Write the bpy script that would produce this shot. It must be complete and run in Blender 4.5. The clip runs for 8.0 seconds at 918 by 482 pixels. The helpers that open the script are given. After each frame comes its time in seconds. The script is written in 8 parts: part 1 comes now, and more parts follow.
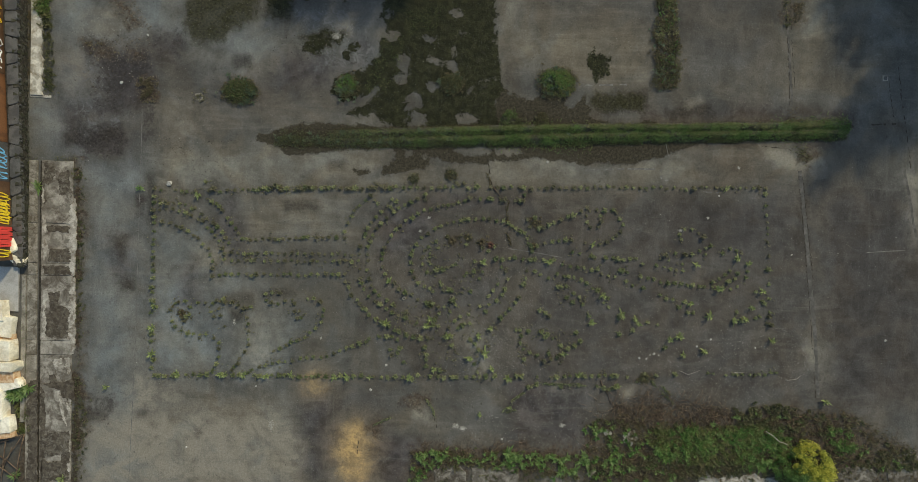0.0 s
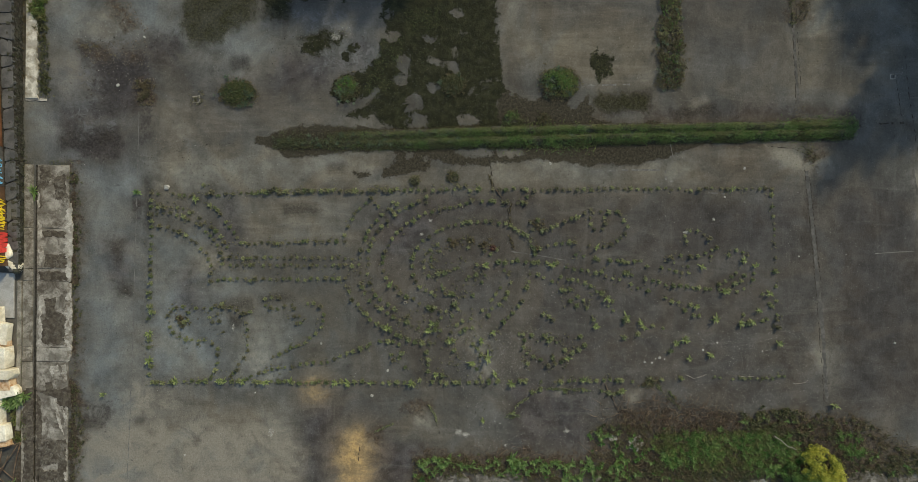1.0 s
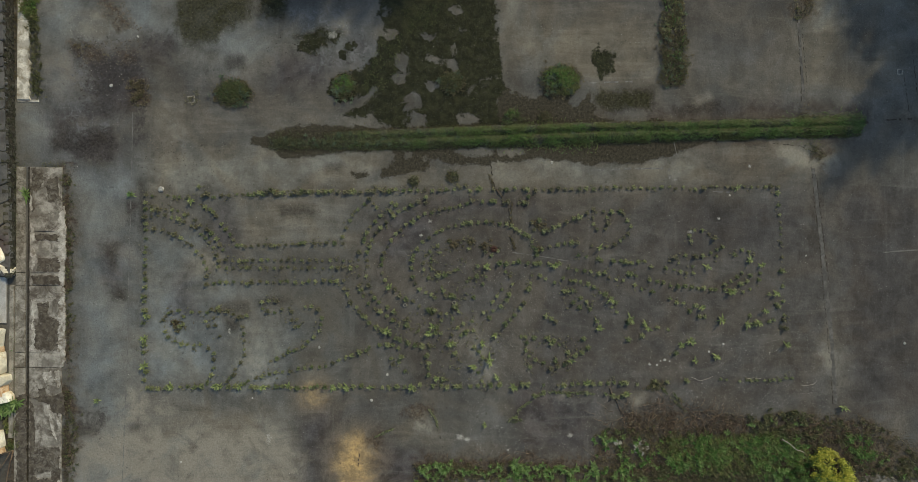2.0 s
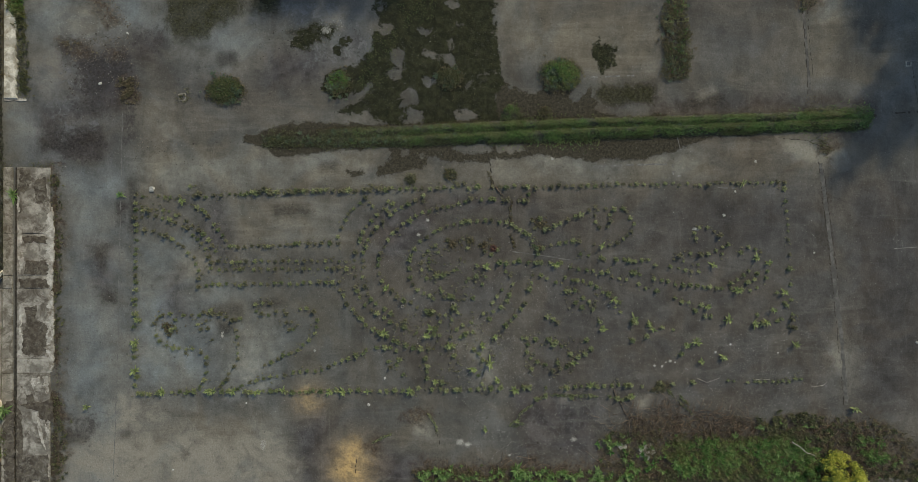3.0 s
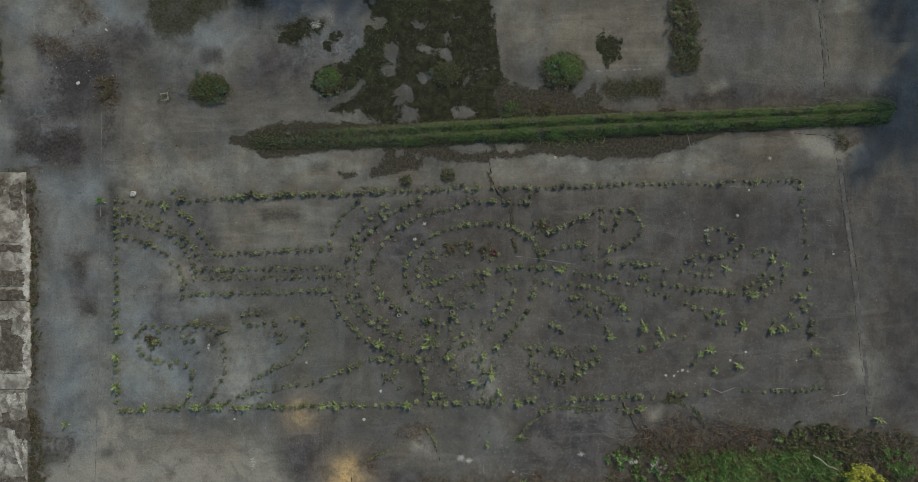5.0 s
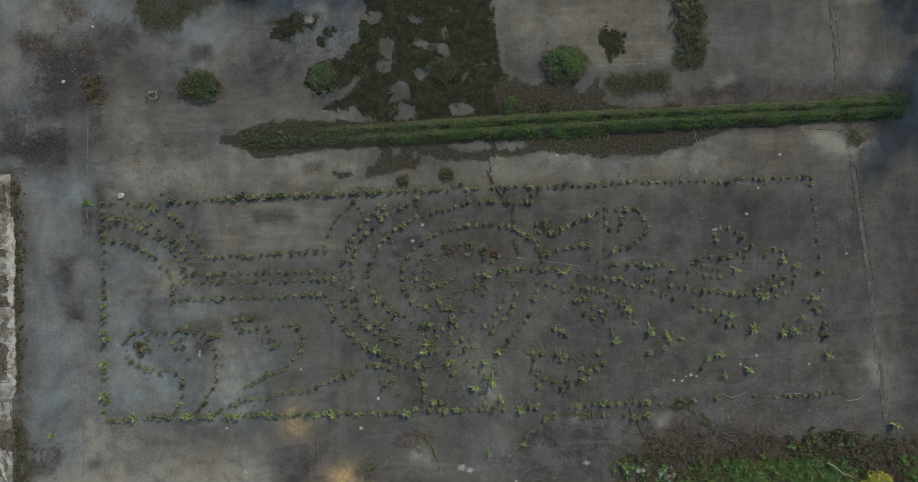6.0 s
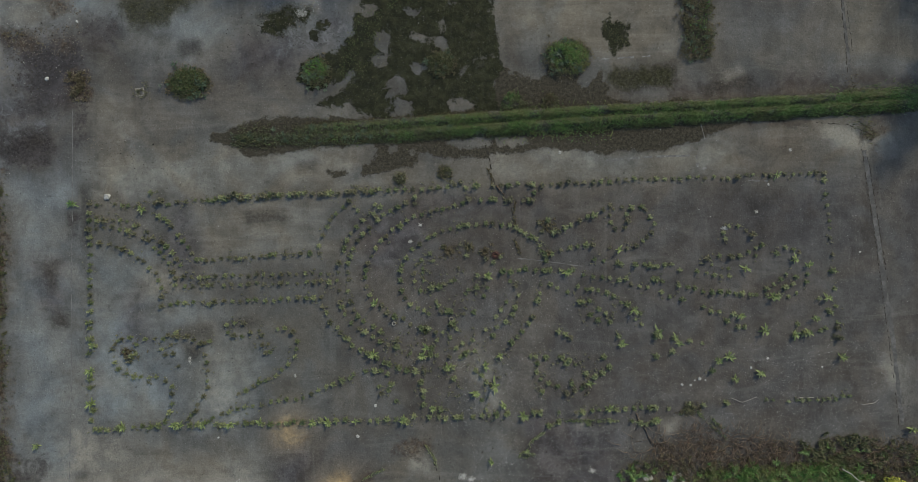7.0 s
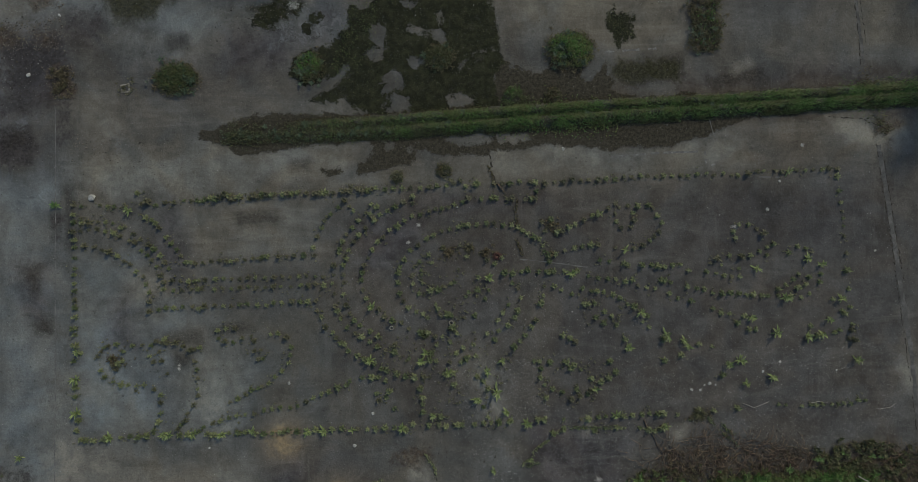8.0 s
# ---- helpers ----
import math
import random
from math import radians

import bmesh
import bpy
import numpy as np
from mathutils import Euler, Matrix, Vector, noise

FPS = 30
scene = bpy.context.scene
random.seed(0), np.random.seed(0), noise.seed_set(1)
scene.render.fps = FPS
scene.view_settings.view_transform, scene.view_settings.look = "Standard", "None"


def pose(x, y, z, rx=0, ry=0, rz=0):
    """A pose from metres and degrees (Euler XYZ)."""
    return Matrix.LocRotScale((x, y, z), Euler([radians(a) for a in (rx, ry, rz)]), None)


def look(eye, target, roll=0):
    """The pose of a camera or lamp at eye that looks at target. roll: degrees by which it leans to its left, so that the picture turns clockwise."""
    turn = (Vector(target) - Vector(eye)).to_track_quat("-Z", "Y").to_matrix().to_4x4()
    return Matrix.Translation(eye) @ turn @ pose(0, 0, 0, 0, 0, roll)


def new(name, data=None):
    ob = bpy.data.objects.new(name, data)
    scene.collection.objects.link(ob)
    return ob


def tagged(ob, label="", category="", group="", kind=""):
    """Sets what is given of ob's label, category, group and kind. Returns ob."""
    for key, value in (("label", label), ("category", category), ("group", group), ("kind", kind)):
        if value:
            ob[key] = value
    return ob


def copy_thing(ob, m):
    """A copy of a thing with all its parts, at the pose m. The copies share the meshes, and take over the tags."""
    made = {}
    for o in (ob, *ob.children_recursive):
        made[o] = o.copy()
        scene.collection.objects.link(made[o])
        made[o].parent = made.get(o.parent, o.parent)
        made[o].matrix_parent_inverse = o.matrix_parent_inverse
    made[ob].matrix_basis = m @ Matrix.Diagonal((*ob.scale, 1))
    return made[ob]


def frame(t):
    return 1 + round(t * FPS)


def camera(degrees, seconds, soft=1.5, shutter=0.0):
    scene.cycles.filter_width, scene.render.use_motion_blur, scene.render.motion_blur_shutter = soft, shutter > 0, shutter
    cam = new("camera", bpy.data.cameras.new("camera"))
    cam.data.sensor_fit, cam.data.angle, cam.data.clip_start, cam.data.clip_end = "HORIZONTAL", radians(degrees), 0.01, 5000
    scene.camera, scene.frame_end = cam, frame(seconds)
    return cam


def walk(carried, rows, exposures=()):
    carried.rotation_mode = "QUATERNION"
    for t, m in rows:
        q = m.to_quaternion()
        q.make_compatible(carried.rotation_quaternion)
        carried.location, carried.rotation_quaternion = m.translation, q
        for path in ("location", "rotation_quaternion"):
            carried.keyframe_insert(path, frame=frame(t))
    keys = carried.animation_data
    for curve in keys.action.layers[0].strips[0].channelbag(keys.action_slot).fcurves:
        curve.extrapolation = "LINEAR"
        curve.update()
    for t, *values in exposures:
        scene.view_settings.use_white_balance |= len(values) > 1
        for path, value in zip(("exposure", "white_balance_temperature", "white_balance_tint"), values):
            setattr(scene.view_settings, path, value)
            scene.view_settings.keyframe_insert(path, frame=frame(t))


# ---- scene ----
cam = camera(84.0, 8.0, 0.65)
PATH = [
    (0, -1.125, 0.91, 29.066, -0.936, -1.73, 1.53),
    (0.5, -1.139, 0.907, 28.86, -0.77, -1.7, 1.426),
    (1, -1.183, 0.982, 28.623, -0.743, -1.663, 1.222),
    (1.5, -1.177, 0.995, 28.396, -0.67, -1.624, 1.057),
    (3, -1.009, 0.711, 27.363, -0.153, -1.516, 0.458),
    (3.5, -0.913, 0.682, 27.037, 0.01, -1.426, 0.295),
    (4, -0.859, 0.748, 26.672, 0.02, -1.385, 0.155),
    (4.5, -0.866, 0.811, 26.316, 0.048, -1.413, 0.045),
    (6, -0.738, 0.771, 25.023, 0.386, -1.266, -0.478),
    (6.5, -0.706, 0.759, 24.595, 0.44, -1.26, -0.654),
    (7, -0.691, 0.772, 24.122, 0.456, -1.269, -0.826),
    (7.5, -0.665, 0.797, 23.691, 0.455, -1.28, -0.953),
    (8, -0.71, 0.799, 23.194, 0.489, -1.384, -1.157),
]
EXPOSURES = [(0.0, 0.12, 7150, 0), (3.0, 0.15, 6920, 1), (6.0, 0.16, 6480, 2), (7.5, 0.18, 6420, 3), (7.7, 0.09, 6410, 3), (7.8, 0.03, 6400, 2), (7.9, -0.15, 6390, 2), (8.0, -0.40, 6380, 2)]
walk(cam, [(t, pose(x, y, z, rx, ry, rz)) for t, x, y, z, rx, ry, rz in PATH], EXPOSURES)

# ---- light: low spring sun from beyond the far right of the yard, clear sky ----
SUN_AZ, SUN_EL = radians(35), radians(38)
SUN_WAY = Vector((math.sin(SUN_AZ) * math.cos(SUN_EL), math.cos(SUN_AZ) * math.cos(SUN_EL), math.sin(SUN_EL)))
world = bpy.data.worlds.new("sky")
world.use_nodes = True
sky = world.node_tree.nodes.new("ShaderNodeTexSky")
sky.sky_type, sky.sun_disc, sky.sun_elevation, sky.sun_rotation = "NISHITA", False, SUN_EL, SUN_AZ
world.node_tree.links.new(sky.outputs[0], world.node_tree.nodes["Background"].inputs[0])
world.node_tree.nodes["Background"].inputs[1].default_value = 0.18
scene.world = world
sun = new("sun", bpy.data.lights.new("sun", "SUN"))
sun.data.energy, sun.data.angle, sun.data.color = 2.7, radians(1.6), (1.0, 0.87, 0.66)
sun.matrix_world = look(SUN_WAY * 60, (0, 0, 0))


# ---- node helpers and materials ----
class Nodes:
    """A material's node tree, with short calls for the usual nodes."""
    def __init__(self, name):
        self.mat = bpy.data.materials.new(name)
        self.mat.use_nodes = True
        self.tree = self.mat.node_tree
        self.out = self.tree.nodes["Principled BSDF"]
        self.place = None

    def add(self, kind):
        return self.tree.nodes.new(kind)

    def link(self, a, b):
        self.tree.links.new(a, b)

    def put(self, socket, v):
        if isinstance(v, bpy.types.NodeSocket):
            self.link(v, socket)
        elif isinstance(v, tuple) and len(v) == 3:
            socket.default_value = (*v, 1)
        else:
            socket.default_value = v

    def where(self):
        if self.place is None:
            self.place = self.add("ShaderNodeNewGeometry").outputs["Position"]
        return self.place

    def noise(self, scale, detail=4.0, rough=0.55, distort=0.0, stretch=None, turn=0.0):
        n = self.add("ShaderNodeTexNoise")
        n.inputs["Scale"].default_value, n.inputs["Detail"].default_value = scale, detail
        n.inputs["Roughness"].default_value, n.inputs["Distortion"].default_value = rough, distort
        v = self.where()
        if stretch:
            m = self.add("ShaderNodeMapping")
            m.inputs["Scale"].default_value = stretch
            m.inputs["Rotation"].default_value = (0, 0, radians(turn))
            self.link(v, m.inputs["Vector"])
            v = m.outputs[0]
        self.link(v, n.inputs["Vector"])
        return n.outputs["Fac"]

    def math(self, op, a, b=0.0, c=0.0):
        n = self.add("ShaderNodeMath")
        n.operation = op
        for s, v in zip(n.inputs, (a, b, c)):
            self.put(s, v)
        return n.outputs[0]

    def span(self, v, lo, hi, a=0.0, b=1.0, smooth=True):
        n = self.add("ShaderNodeMapRange")
        n.interpolation_type = "SMOOTHSTEP" if smooth else "LINEAR"
        for k, x in (("Value", v), ("From Min", lo), ("From Max", hi), ("To Min", a), ("To Max", b)):
            self.put(n.inputs[k], x)
        return n.outputs[0]

    def mix(self, f, a, b, blend="MIX"):
        n = self.add("ShaderNodeMix")
        n.data_type, n.blend_type = "RGBA", blend
        for s, v in ((n.inputs[0], f), (n.inputs[6], a), (n.inputs[7], b)):
            self.put(s, v)
        return n.outputs[2]

    def attr(self, name):
        n = self.add("ShaderNodeAttribute")
        n.attribute_name = name
        return n.outputs["Fac"]

    def bump(self, height, strength=0.5, distance=0.02):
        n = self.add("ShaderNodeBump")
        n.inputs["Strength"].default_value, n.inputs["Distance"].default_value = strength, distance
        self.link(height, n.inputs["Height"])
        self.link(n.outputs[0], self.out.inputs["Normal"])

    def done(self, colour, rough=0.85):
        if self.out.inputs["Specular IOR Level"].default_value > 0.3:
            self.out.inputs["Specular IOR Level"].default_value = 0.3
        self.put(self.out.inputs["Base Color"], colour)
        self.put(self.out.inputs["Roughness"], rough)
        return self.mat


def grainy(name, a, b, scale=3.0, fine=40.0, rough=0.85, spots=None, bump=0.4, depth=0.01, spot_at=0.5):
    """A weathered surface between two colours, with fine grain; spots: a third colour in ragged stains."""
    n = Nodes(name)
    big, small = n.noise(scale, 6, 0.6), n.noise(fine, 3, 0.6)
    col = n.mix(n.span(big, 0.4, 0.6), a, b)
    if spots:
        lot = n.math("MULTIPLY_ADD", n.add("ShaderNodeObjectInfo").outputs["Random"], 0.08, -0.04)
        col = n.mix(n.span(n.math("ADD", n.noise(scale * 0.9, 10, 0.76, 0.6), lot), spot_at - 0.09, spot_at + 0.12), col, spots)
    col = n.mix(n.span(small, 0.42, 0.62, 0.0, 0.24), col, tuple(x * 0.45 for x in a))
    n.bump(n.math("ADD", small, big), bump, depth)
    return n.done(col, rough)


def leafy(name, cols, island=True, rough=0.6, sheer=0.25):
    """Leaves: the colour runs along cols from plant to plant, or from leaf to leaf."""
    n = Nodes(name)
    ob = n.add("ShaderNodeObjectInfo").outputs["Random"]
    isl = n.add("ShaderNodeNewGeometry").outputs["Random Per Island"]
    v = n.math("FRACT", n.math("ADD", n.math("MULTIPLY", isl, 1.0 if island else 0.35), n.math("MULTIPLY", ob, 3.7)))
    ramp = n.add("ShaderNodeValToRGB")
    while len(ramp.color_ramp.elements) < len(cols):
        ramp.color_ramp.elements.new(0.5)
    for i, (e, c) in enumerate(zip(ramp.color_ramp.elements, cols)):
        e.position, e.color = i / (len(cols) - 1), (*c, 1)
    n.link(v, ramp.inputs[0])
    col = n.mix(n.span(n.noise(14, 2), 0.3, 0.7, 0.0, 0.4), ramp.outputs[0], tuple(x * 0.6 for x in cols[0]))
    n.done(col, rough)
    t = n.add("ShaderNodeBsdfTranslucent")
    n.link(col, t.inputs[0])
    m = n.add("ShaderNodeMixShader")
    m.inputs[0].default_value = sheer
    n.link(n.out.outputs[0], m.inputs[1])
    n.link(t.outputs[0], m.inputs[2])
    n.link(m.outputs[0], n.tree.nodes["Material Output"].inputs[0])
    return n.mat


def ground_material():
    """Old asphalt with dust, wet stains, moss, bare soil, washed-out sand and some painted tree shade; the fields say
    how far inside a stain, tone patch or shade a place lies.
    """
    n = Nodes("old_asphalt")
    big, mid, fine, grit = n.noise(0.20, 6, 0.62, 0.6), n.noise(1.1, 8, 0.68, 0.5), n.noise(7, 6, 0.7), n.noise(45, 3, 0.7)
    smear = n.noise(0.9, 8, 0.68, 0.8, (0.22, 1.5, 1.0))
    scuff = n.noise(1.1, 7, 0.7, 0.4, (1.8, 0.16, 1.0), 28)
    rags = n.math("MULTIPLY", n.math("SUBTRACT", n.noise(0.75, 10, 0.66, 0.9), 0.5), 3.4)
    ragged = n.math("ADD", rags, n.math("ADD", n.math("MULTIPLY", n.math("SUBTRACT", n.noise(4.2, 6, 0.7), 0.5), 1.1), n.math("MULTIPLY", n.math("SUBTRACT", n.noise(13, 4, 0.7), 0.5), 0.5)))

    def inside(field, wobble, soft, shift=0.0):
        d = n.math("ADD", n.attr(field), n.math("MULTIPLY_ADD", ragged, wobble, shift))
        return n.span(d, -soft, soft)

    col = n.mix(n.span(big, 0.38, 0.62), (0.084, 0.079, 0.070), (0.122, 0.115, 0.102))
    col = n.mix(n.math("MULTIPLY", inside("dusty", 0.8, 1.1), 0.8), col, n.mix(n.span(smear, 0.36, 0.66), (0.126, 0.114, 0.093), (0.186, 0.168, 0.136)))
    col = n.mix(n.math("MULTIPLY", inside("bluish", 0.9, 1.5), 0.74), col, n.mix(n.span(big, 0.36, 0.64), (0.128, 0.136, 0.136), (0.204, 0.216, 0.215)))
    col = n.mix(n.math("MULTIPLY", inside("tarry", 0.8, 1.3), 0.75), col, n.mix(n.span(mid, 0.36, 0.64), (0.064, 0.056, 0.050), (0.084, 0.075, 0.068)))
    col = n.mix(n.math("MULTIPLY", inside("purple", 0.6, 0.7), 0.76), col, n.mix(n.span(mid, 0.4, 0.6), (0.047, 0.041, 0.041), (0.083, 0.073, 0.073)))
    col = n.mix(n.math("MULTIPLY", inside("chalky", 0.55, 1.1), n.span(mid, 0.36, 0.62, 0.5, 0.9)), col, n.mix(n.span(n.noise(0.8, 7, 0.6, 0.5), 0.36, 0.64), (0.154, 0.145, 0.124), (0.228, 0.215, 0.184)))
    col = n.mix(n.math("MULTIPLY", inside("brownish", 0.45, 0.5), 0.6), col, n.mix(n.span(mid, 0.38, 0.62), (0.066, 0.053, 0.040), (0.086, 0.070, 0.054)))
    col = n.mix(n.math("MULTIPLY", inside("stain", 0.16, 0.28, 0.12), 0.74), col, n.mix(n.span(fine, 0.4, 0.6), (0.030, 0.026, 0.021), (0.058, 0.051, 0.043)))
    # clouds of tone and hue
    col = n.mix(1.0, col, n.mix(n.span(n.noise(0.33, 4, 0.5, 1.2), 0.36, 0.64), (1.04, 1.0, 0.94), (0.965, 1.0, 1.035)), "MULTIPLY")
    col = n.mix(1.0, col, n.mix(n.span(n.noise(0.48, 5, 0.55, 1.6), 0.34, 0.66), (0.89, 0.89, 0.885), (1.11, 1.11, 1.11)), "MULTIPLY")
    col = n.mix(1.0, col, n.mix(n.span(n.noise(0.8, 5, 0.55, 0.8, (1.6, 0.35, 1.0), -8), 0.36, 0.66), (0.95, 0.95, 0.95), (1.05, 1.05, 1.05)), "MULTIPLY")
    # mottling, dark blots, pale smears and scuffs
    col = n.mix(n.span(mid, 0.36, 0.58, 0.28, 0.0), col, n.mix(1.0, col, (0.58, 0.56, 0.55), "MULTIPLY"))
    col = n.mix(n.span(n.noise(0.42, 9, 0.60, 0.9), 0.52, 0.66, 0.0, 0.34), col, n.mix(1.0, col, (0.52, 0.49, 0.47), "MULTIPLY"))
    col = n.mix(n.span(smear, 0.52, 0.70, 0.0, 0.20), col, (0.215, 0.206, 0.182))
    col = n.mix(n.span(scuff, 0.54, 0.70, 0.0, 0.15), col, (0.205, 0.197, 0.175))
    col = n.mix(n.math("MULTIPLY", n.span(n.attr("sand"), -1.8, 0.5, 0.0, 0.6), n.span(mid, 0.3, 0.65, 0.45, 1.0)), col, (0.27, 0.205, 0.125))
    col = n.mix(n.math("MULTIPLY", inside("sand", 0.5, 0.8), n.span(fine, 0.2, 0.6, 0.55, 0.95)), col, n.mix(n.span(mid, 0.4, 0.6), (0.28, 0.195, 0.100), (0.56, 0.37, 0.155)))
    col = n.mix(n.math("MULTIPLY", inside("pale", 0.8, 0.9), n.span(n.noise(0.6, 7, 0.62, 1.4), 0.36, 0.62, 0.10, 0.95)), col, (0.240, 0.216, 0.177))
    col = n.mix(n.math("MULTIPLY", inside("wash", 0.25, 0.35), n.span(mid, 0.34, 0.6, 0.45, 0.9)), col, (0.250, 0.228, 0.185))
    col = n.mix(n.math("MULTIPLY", inside("grime", 0.85, 0.26), n.span(n.noise(1.0, 10, 0.74, 1.0), 0.38, 0.58, 0.12, 0.80)), col, n.mix(n.span(fine, 0.38, 0.62), (0.036, 0.031, 0.029), (0.066, 0.058, 0.054)))
    col = n.mix(n.math("MULTIPLY", inside("smear", 0.6, 0.4), n.span(n.noise(2.0, 9, 0.74, 1.0), 0.46, 0.60, 0.1, 0.85)), col, (0.165, 0.166, 0.162))
    # algae colour; its last outline paints tree shade at the far edge
    col = n.mix(n.math("MULTIPLY", inside("algae_shade", 0.5, 0.28), n.span(mid, 0.34, 0.6, 0.98, 0.78)), col, n.mix(n.span(fine, 0.4, 0.6), (0.020, 0.019, 0.009), (0.040, 0.038, 0.018)))
    # darker, slightly blue tone; one outline is painted shade of the far trees
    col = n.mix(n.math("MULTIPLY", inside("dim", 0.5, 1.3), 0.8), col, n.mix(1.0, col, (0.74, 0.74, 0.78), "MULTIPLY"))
    # only multiplies the ground colour lighter inside its outlines
    col = n.mix(n.math("MULTIPLY", inside("worn", 0.7, 1.3), 0.72), col, n.mix(1.0, col, (1.22, 1.25, 1.25), "MULTIPLY"))
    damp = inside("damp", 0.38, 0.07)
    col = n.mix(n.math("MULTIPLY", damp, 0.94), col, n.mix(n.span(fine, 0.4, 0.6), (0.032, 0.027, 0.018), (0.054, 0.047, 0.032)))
    soil = inside("soil", 0.75, 0.45)
    col = n.mix(n.math("MULTIPLY", soil, n.span(n.noise(2.3, 8, 0.72, 0.6), 0.34, 0.6, 0.25, 0.95)), col, n.mix(n.span(n.noise(5, 6, 0.75), 0.4, 0.6), (0.034, 0.024, 0.016), (0.100, 0.074, 0.050)))
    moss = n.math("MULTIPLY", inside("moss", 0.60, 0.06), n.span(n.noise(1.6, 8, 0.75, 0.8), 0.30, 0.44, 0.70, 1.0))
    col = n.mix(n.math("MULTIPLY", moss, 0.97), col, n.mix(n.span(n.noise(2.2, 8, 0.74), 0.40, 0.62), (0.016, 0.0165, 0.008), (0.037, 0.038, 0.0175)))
    # grain
    col = n.mix(n.span(n.noise(11, 4, 0.7), 0.36, 0.62, 0.28, 0.0), col, n.mix(1.0, col, (0.55, 0.54, 0.53), "MULTIPLY"))
    col = n.mix(n.span(n.noise(6.5, 1, 0.3), 0.72, 0.77, 0.0, 0.4), col, (0.022, 0.020, 0.016))
    col = n.mix(n.span(n.noise(1.9, 3, 0.5, 0.4), 0.68, 0.76, 0.0, 0.35), col, (0.035, 0.031, 0.027))
    col = n.mix(n.span(fine, 0.36, 0.60, 0.30, 0.0), col, n.mix(1.0, col, (0.62, 0.60, 0.58), "MULTIPLY"))
    col = n.mix(n.span(n.noise(15, 1, 0.4), 0.70, 0.76, 0.0, 0.3), col, (0.32, 0.31, 0.28))
    col = n.mix(n.span(grit, 0.40, 0.60, 0.2, 0.0), col, n.mix(1.0, col, (0.5, 0.5, 0.5), "MULTIPLY"))
    wet = n.math("MAXIMUM", damp, moss)
    n.bump(n.math("ADD", n.math("MULTIPLY", grit, n.span(moss, 0, 1, 0.5, 2.0)), n.math("MULTIPLY", fine, n.span(wet, 0, 1, 0.9, 2.2))), 0.7, 0.035)
    n.out.inputs["Specular IOR Level"].default_value = 0.16
    return n.done(col, 0.92)


M_GROUND = ground_material()
M_CONCRETE = grainy("stained_concrete", (0.150, 0.135, 0.112), (0.310, 0.286, 0.246), 1.5, 10, 0.92, (0.070, 0.056, 0.042), 0.5, 0.012, 0.53)
M_KERB = grainy("mossy_kerb_stone", (0.17, 0.152, 0.124), (0.29, 0.266, 0.225), 2.6, 24, 0.92, (0.085, 0.070, 0.050), 0.5, 0.012, 0.53)
M_DIRT = grainy("brown_dirt_film", (0.042, 0.033, 0.024), (0.085, 0.070, 0.052), 4, 18, 0.95, (0.16, 0.145, 0.12), 0.5, 0.012, 0.56)
M_PAD = grainy("bare_concrete", (0.27, 0.26, 0.24), (0.36, 0.35, 0.33), 1.2, 26, 0.9)
M_WHITE = grainy("chalky_concrete", (0.33, 0.31, 0.262), (0.60, 0.565, 0.49), 1.8, 9, 0.92, (0.20, 0.165, 0.11), 0.6, 0.02, 0.51)
M_CRUST = grainy("pale_lime_crust", (0.27, 0.25, 0.215), (0.43, 0.40, 0.35), 3, 14, 0.95, (0.13, 0.105, 0.078), 0.5, 0.01, 0.54)
M_BASALT = grainy("dark_wall_stone", (0.066, 0.064, 0.064), (0.110, 0.107, 0.103), 1.4, 24, 0.9, None, 0.5, 0.012)
M_RUBBLE = grainy("mossy_rubble", (0.034, 0.031, 0.025), (0.078, 0.072, 0.060), 5, 30, 0.95, (0.03, 0.034, 0.014), 0.8, 0.03)
M_LIME = grainy("cut_limestone", (0.60, 0.54, 0.42), (0.80, 0.75, 0.63), 1.2, 9, 0.88, (0.48, 0.36, 0.21), 0.4, 0.015, 0.6)
M_BRICKY = grainy("ochre_rubble_stone", (0.42, 0.24, 0.12), (0.60, 0.44, 0.28), 5, 30, 0.9)
M_RUST = grainy("rusty_sheet", (0.11, 0.048, 0.022), (0.18, 0.080, 0.034), 1.5, 20, 0.75)
M_BROWN = grainy("brown_sheet", (0.085, 0.047, 0.026), (0.125, 0.068, 0.038), 1.5, 20, 0.75)
M_SLATE = grainy("dark_grey_sheet", (0.07, 0.065, 0.06), (0.12, 0.11, 0.10), 1.5, 20, 0.75)
M_SPRAY = {k: grainy("spray_" + k, c, tuple(min(1, x * 1.2) for x in c), 4, 30, 0.6, None, 0.1) for k, c in
           (("blue", (0.16, 0.42, 0.62)), ("yellow", (0.75, 0.55, 0.04)), ("red", (0.62, 0.06, 0.05)), ("white", (0.7, 0.7, 0.68)))}
M_JOINT = grainy("pale_joint", (0.098, 0.094, 0.087), (0.150, 0.144, 0.133), 2, 24, 0.9)
M_TAR = grainy("crack_filler", (0.082, 0.077, 0.070), (0.126, 0.119, 0.107), 2, 24, 0.9, (0.06, 0.055, 0.05), 0.5, 0.01, 0.5)
M_CRACK = grainy("earth_in_crack", (0.020, 0.017, 0.013), (0.045, 0.038, 0.028), 6, 40, 0.95)
M_FAINT = grainy("worn_road_paint", (0.115, 0.11, 0.10), (0.22, 0.21, 0.195), 3.5, 30, 0.9, (0.10, 0.094, 0.086), 0.3, 0.01, 0.48)
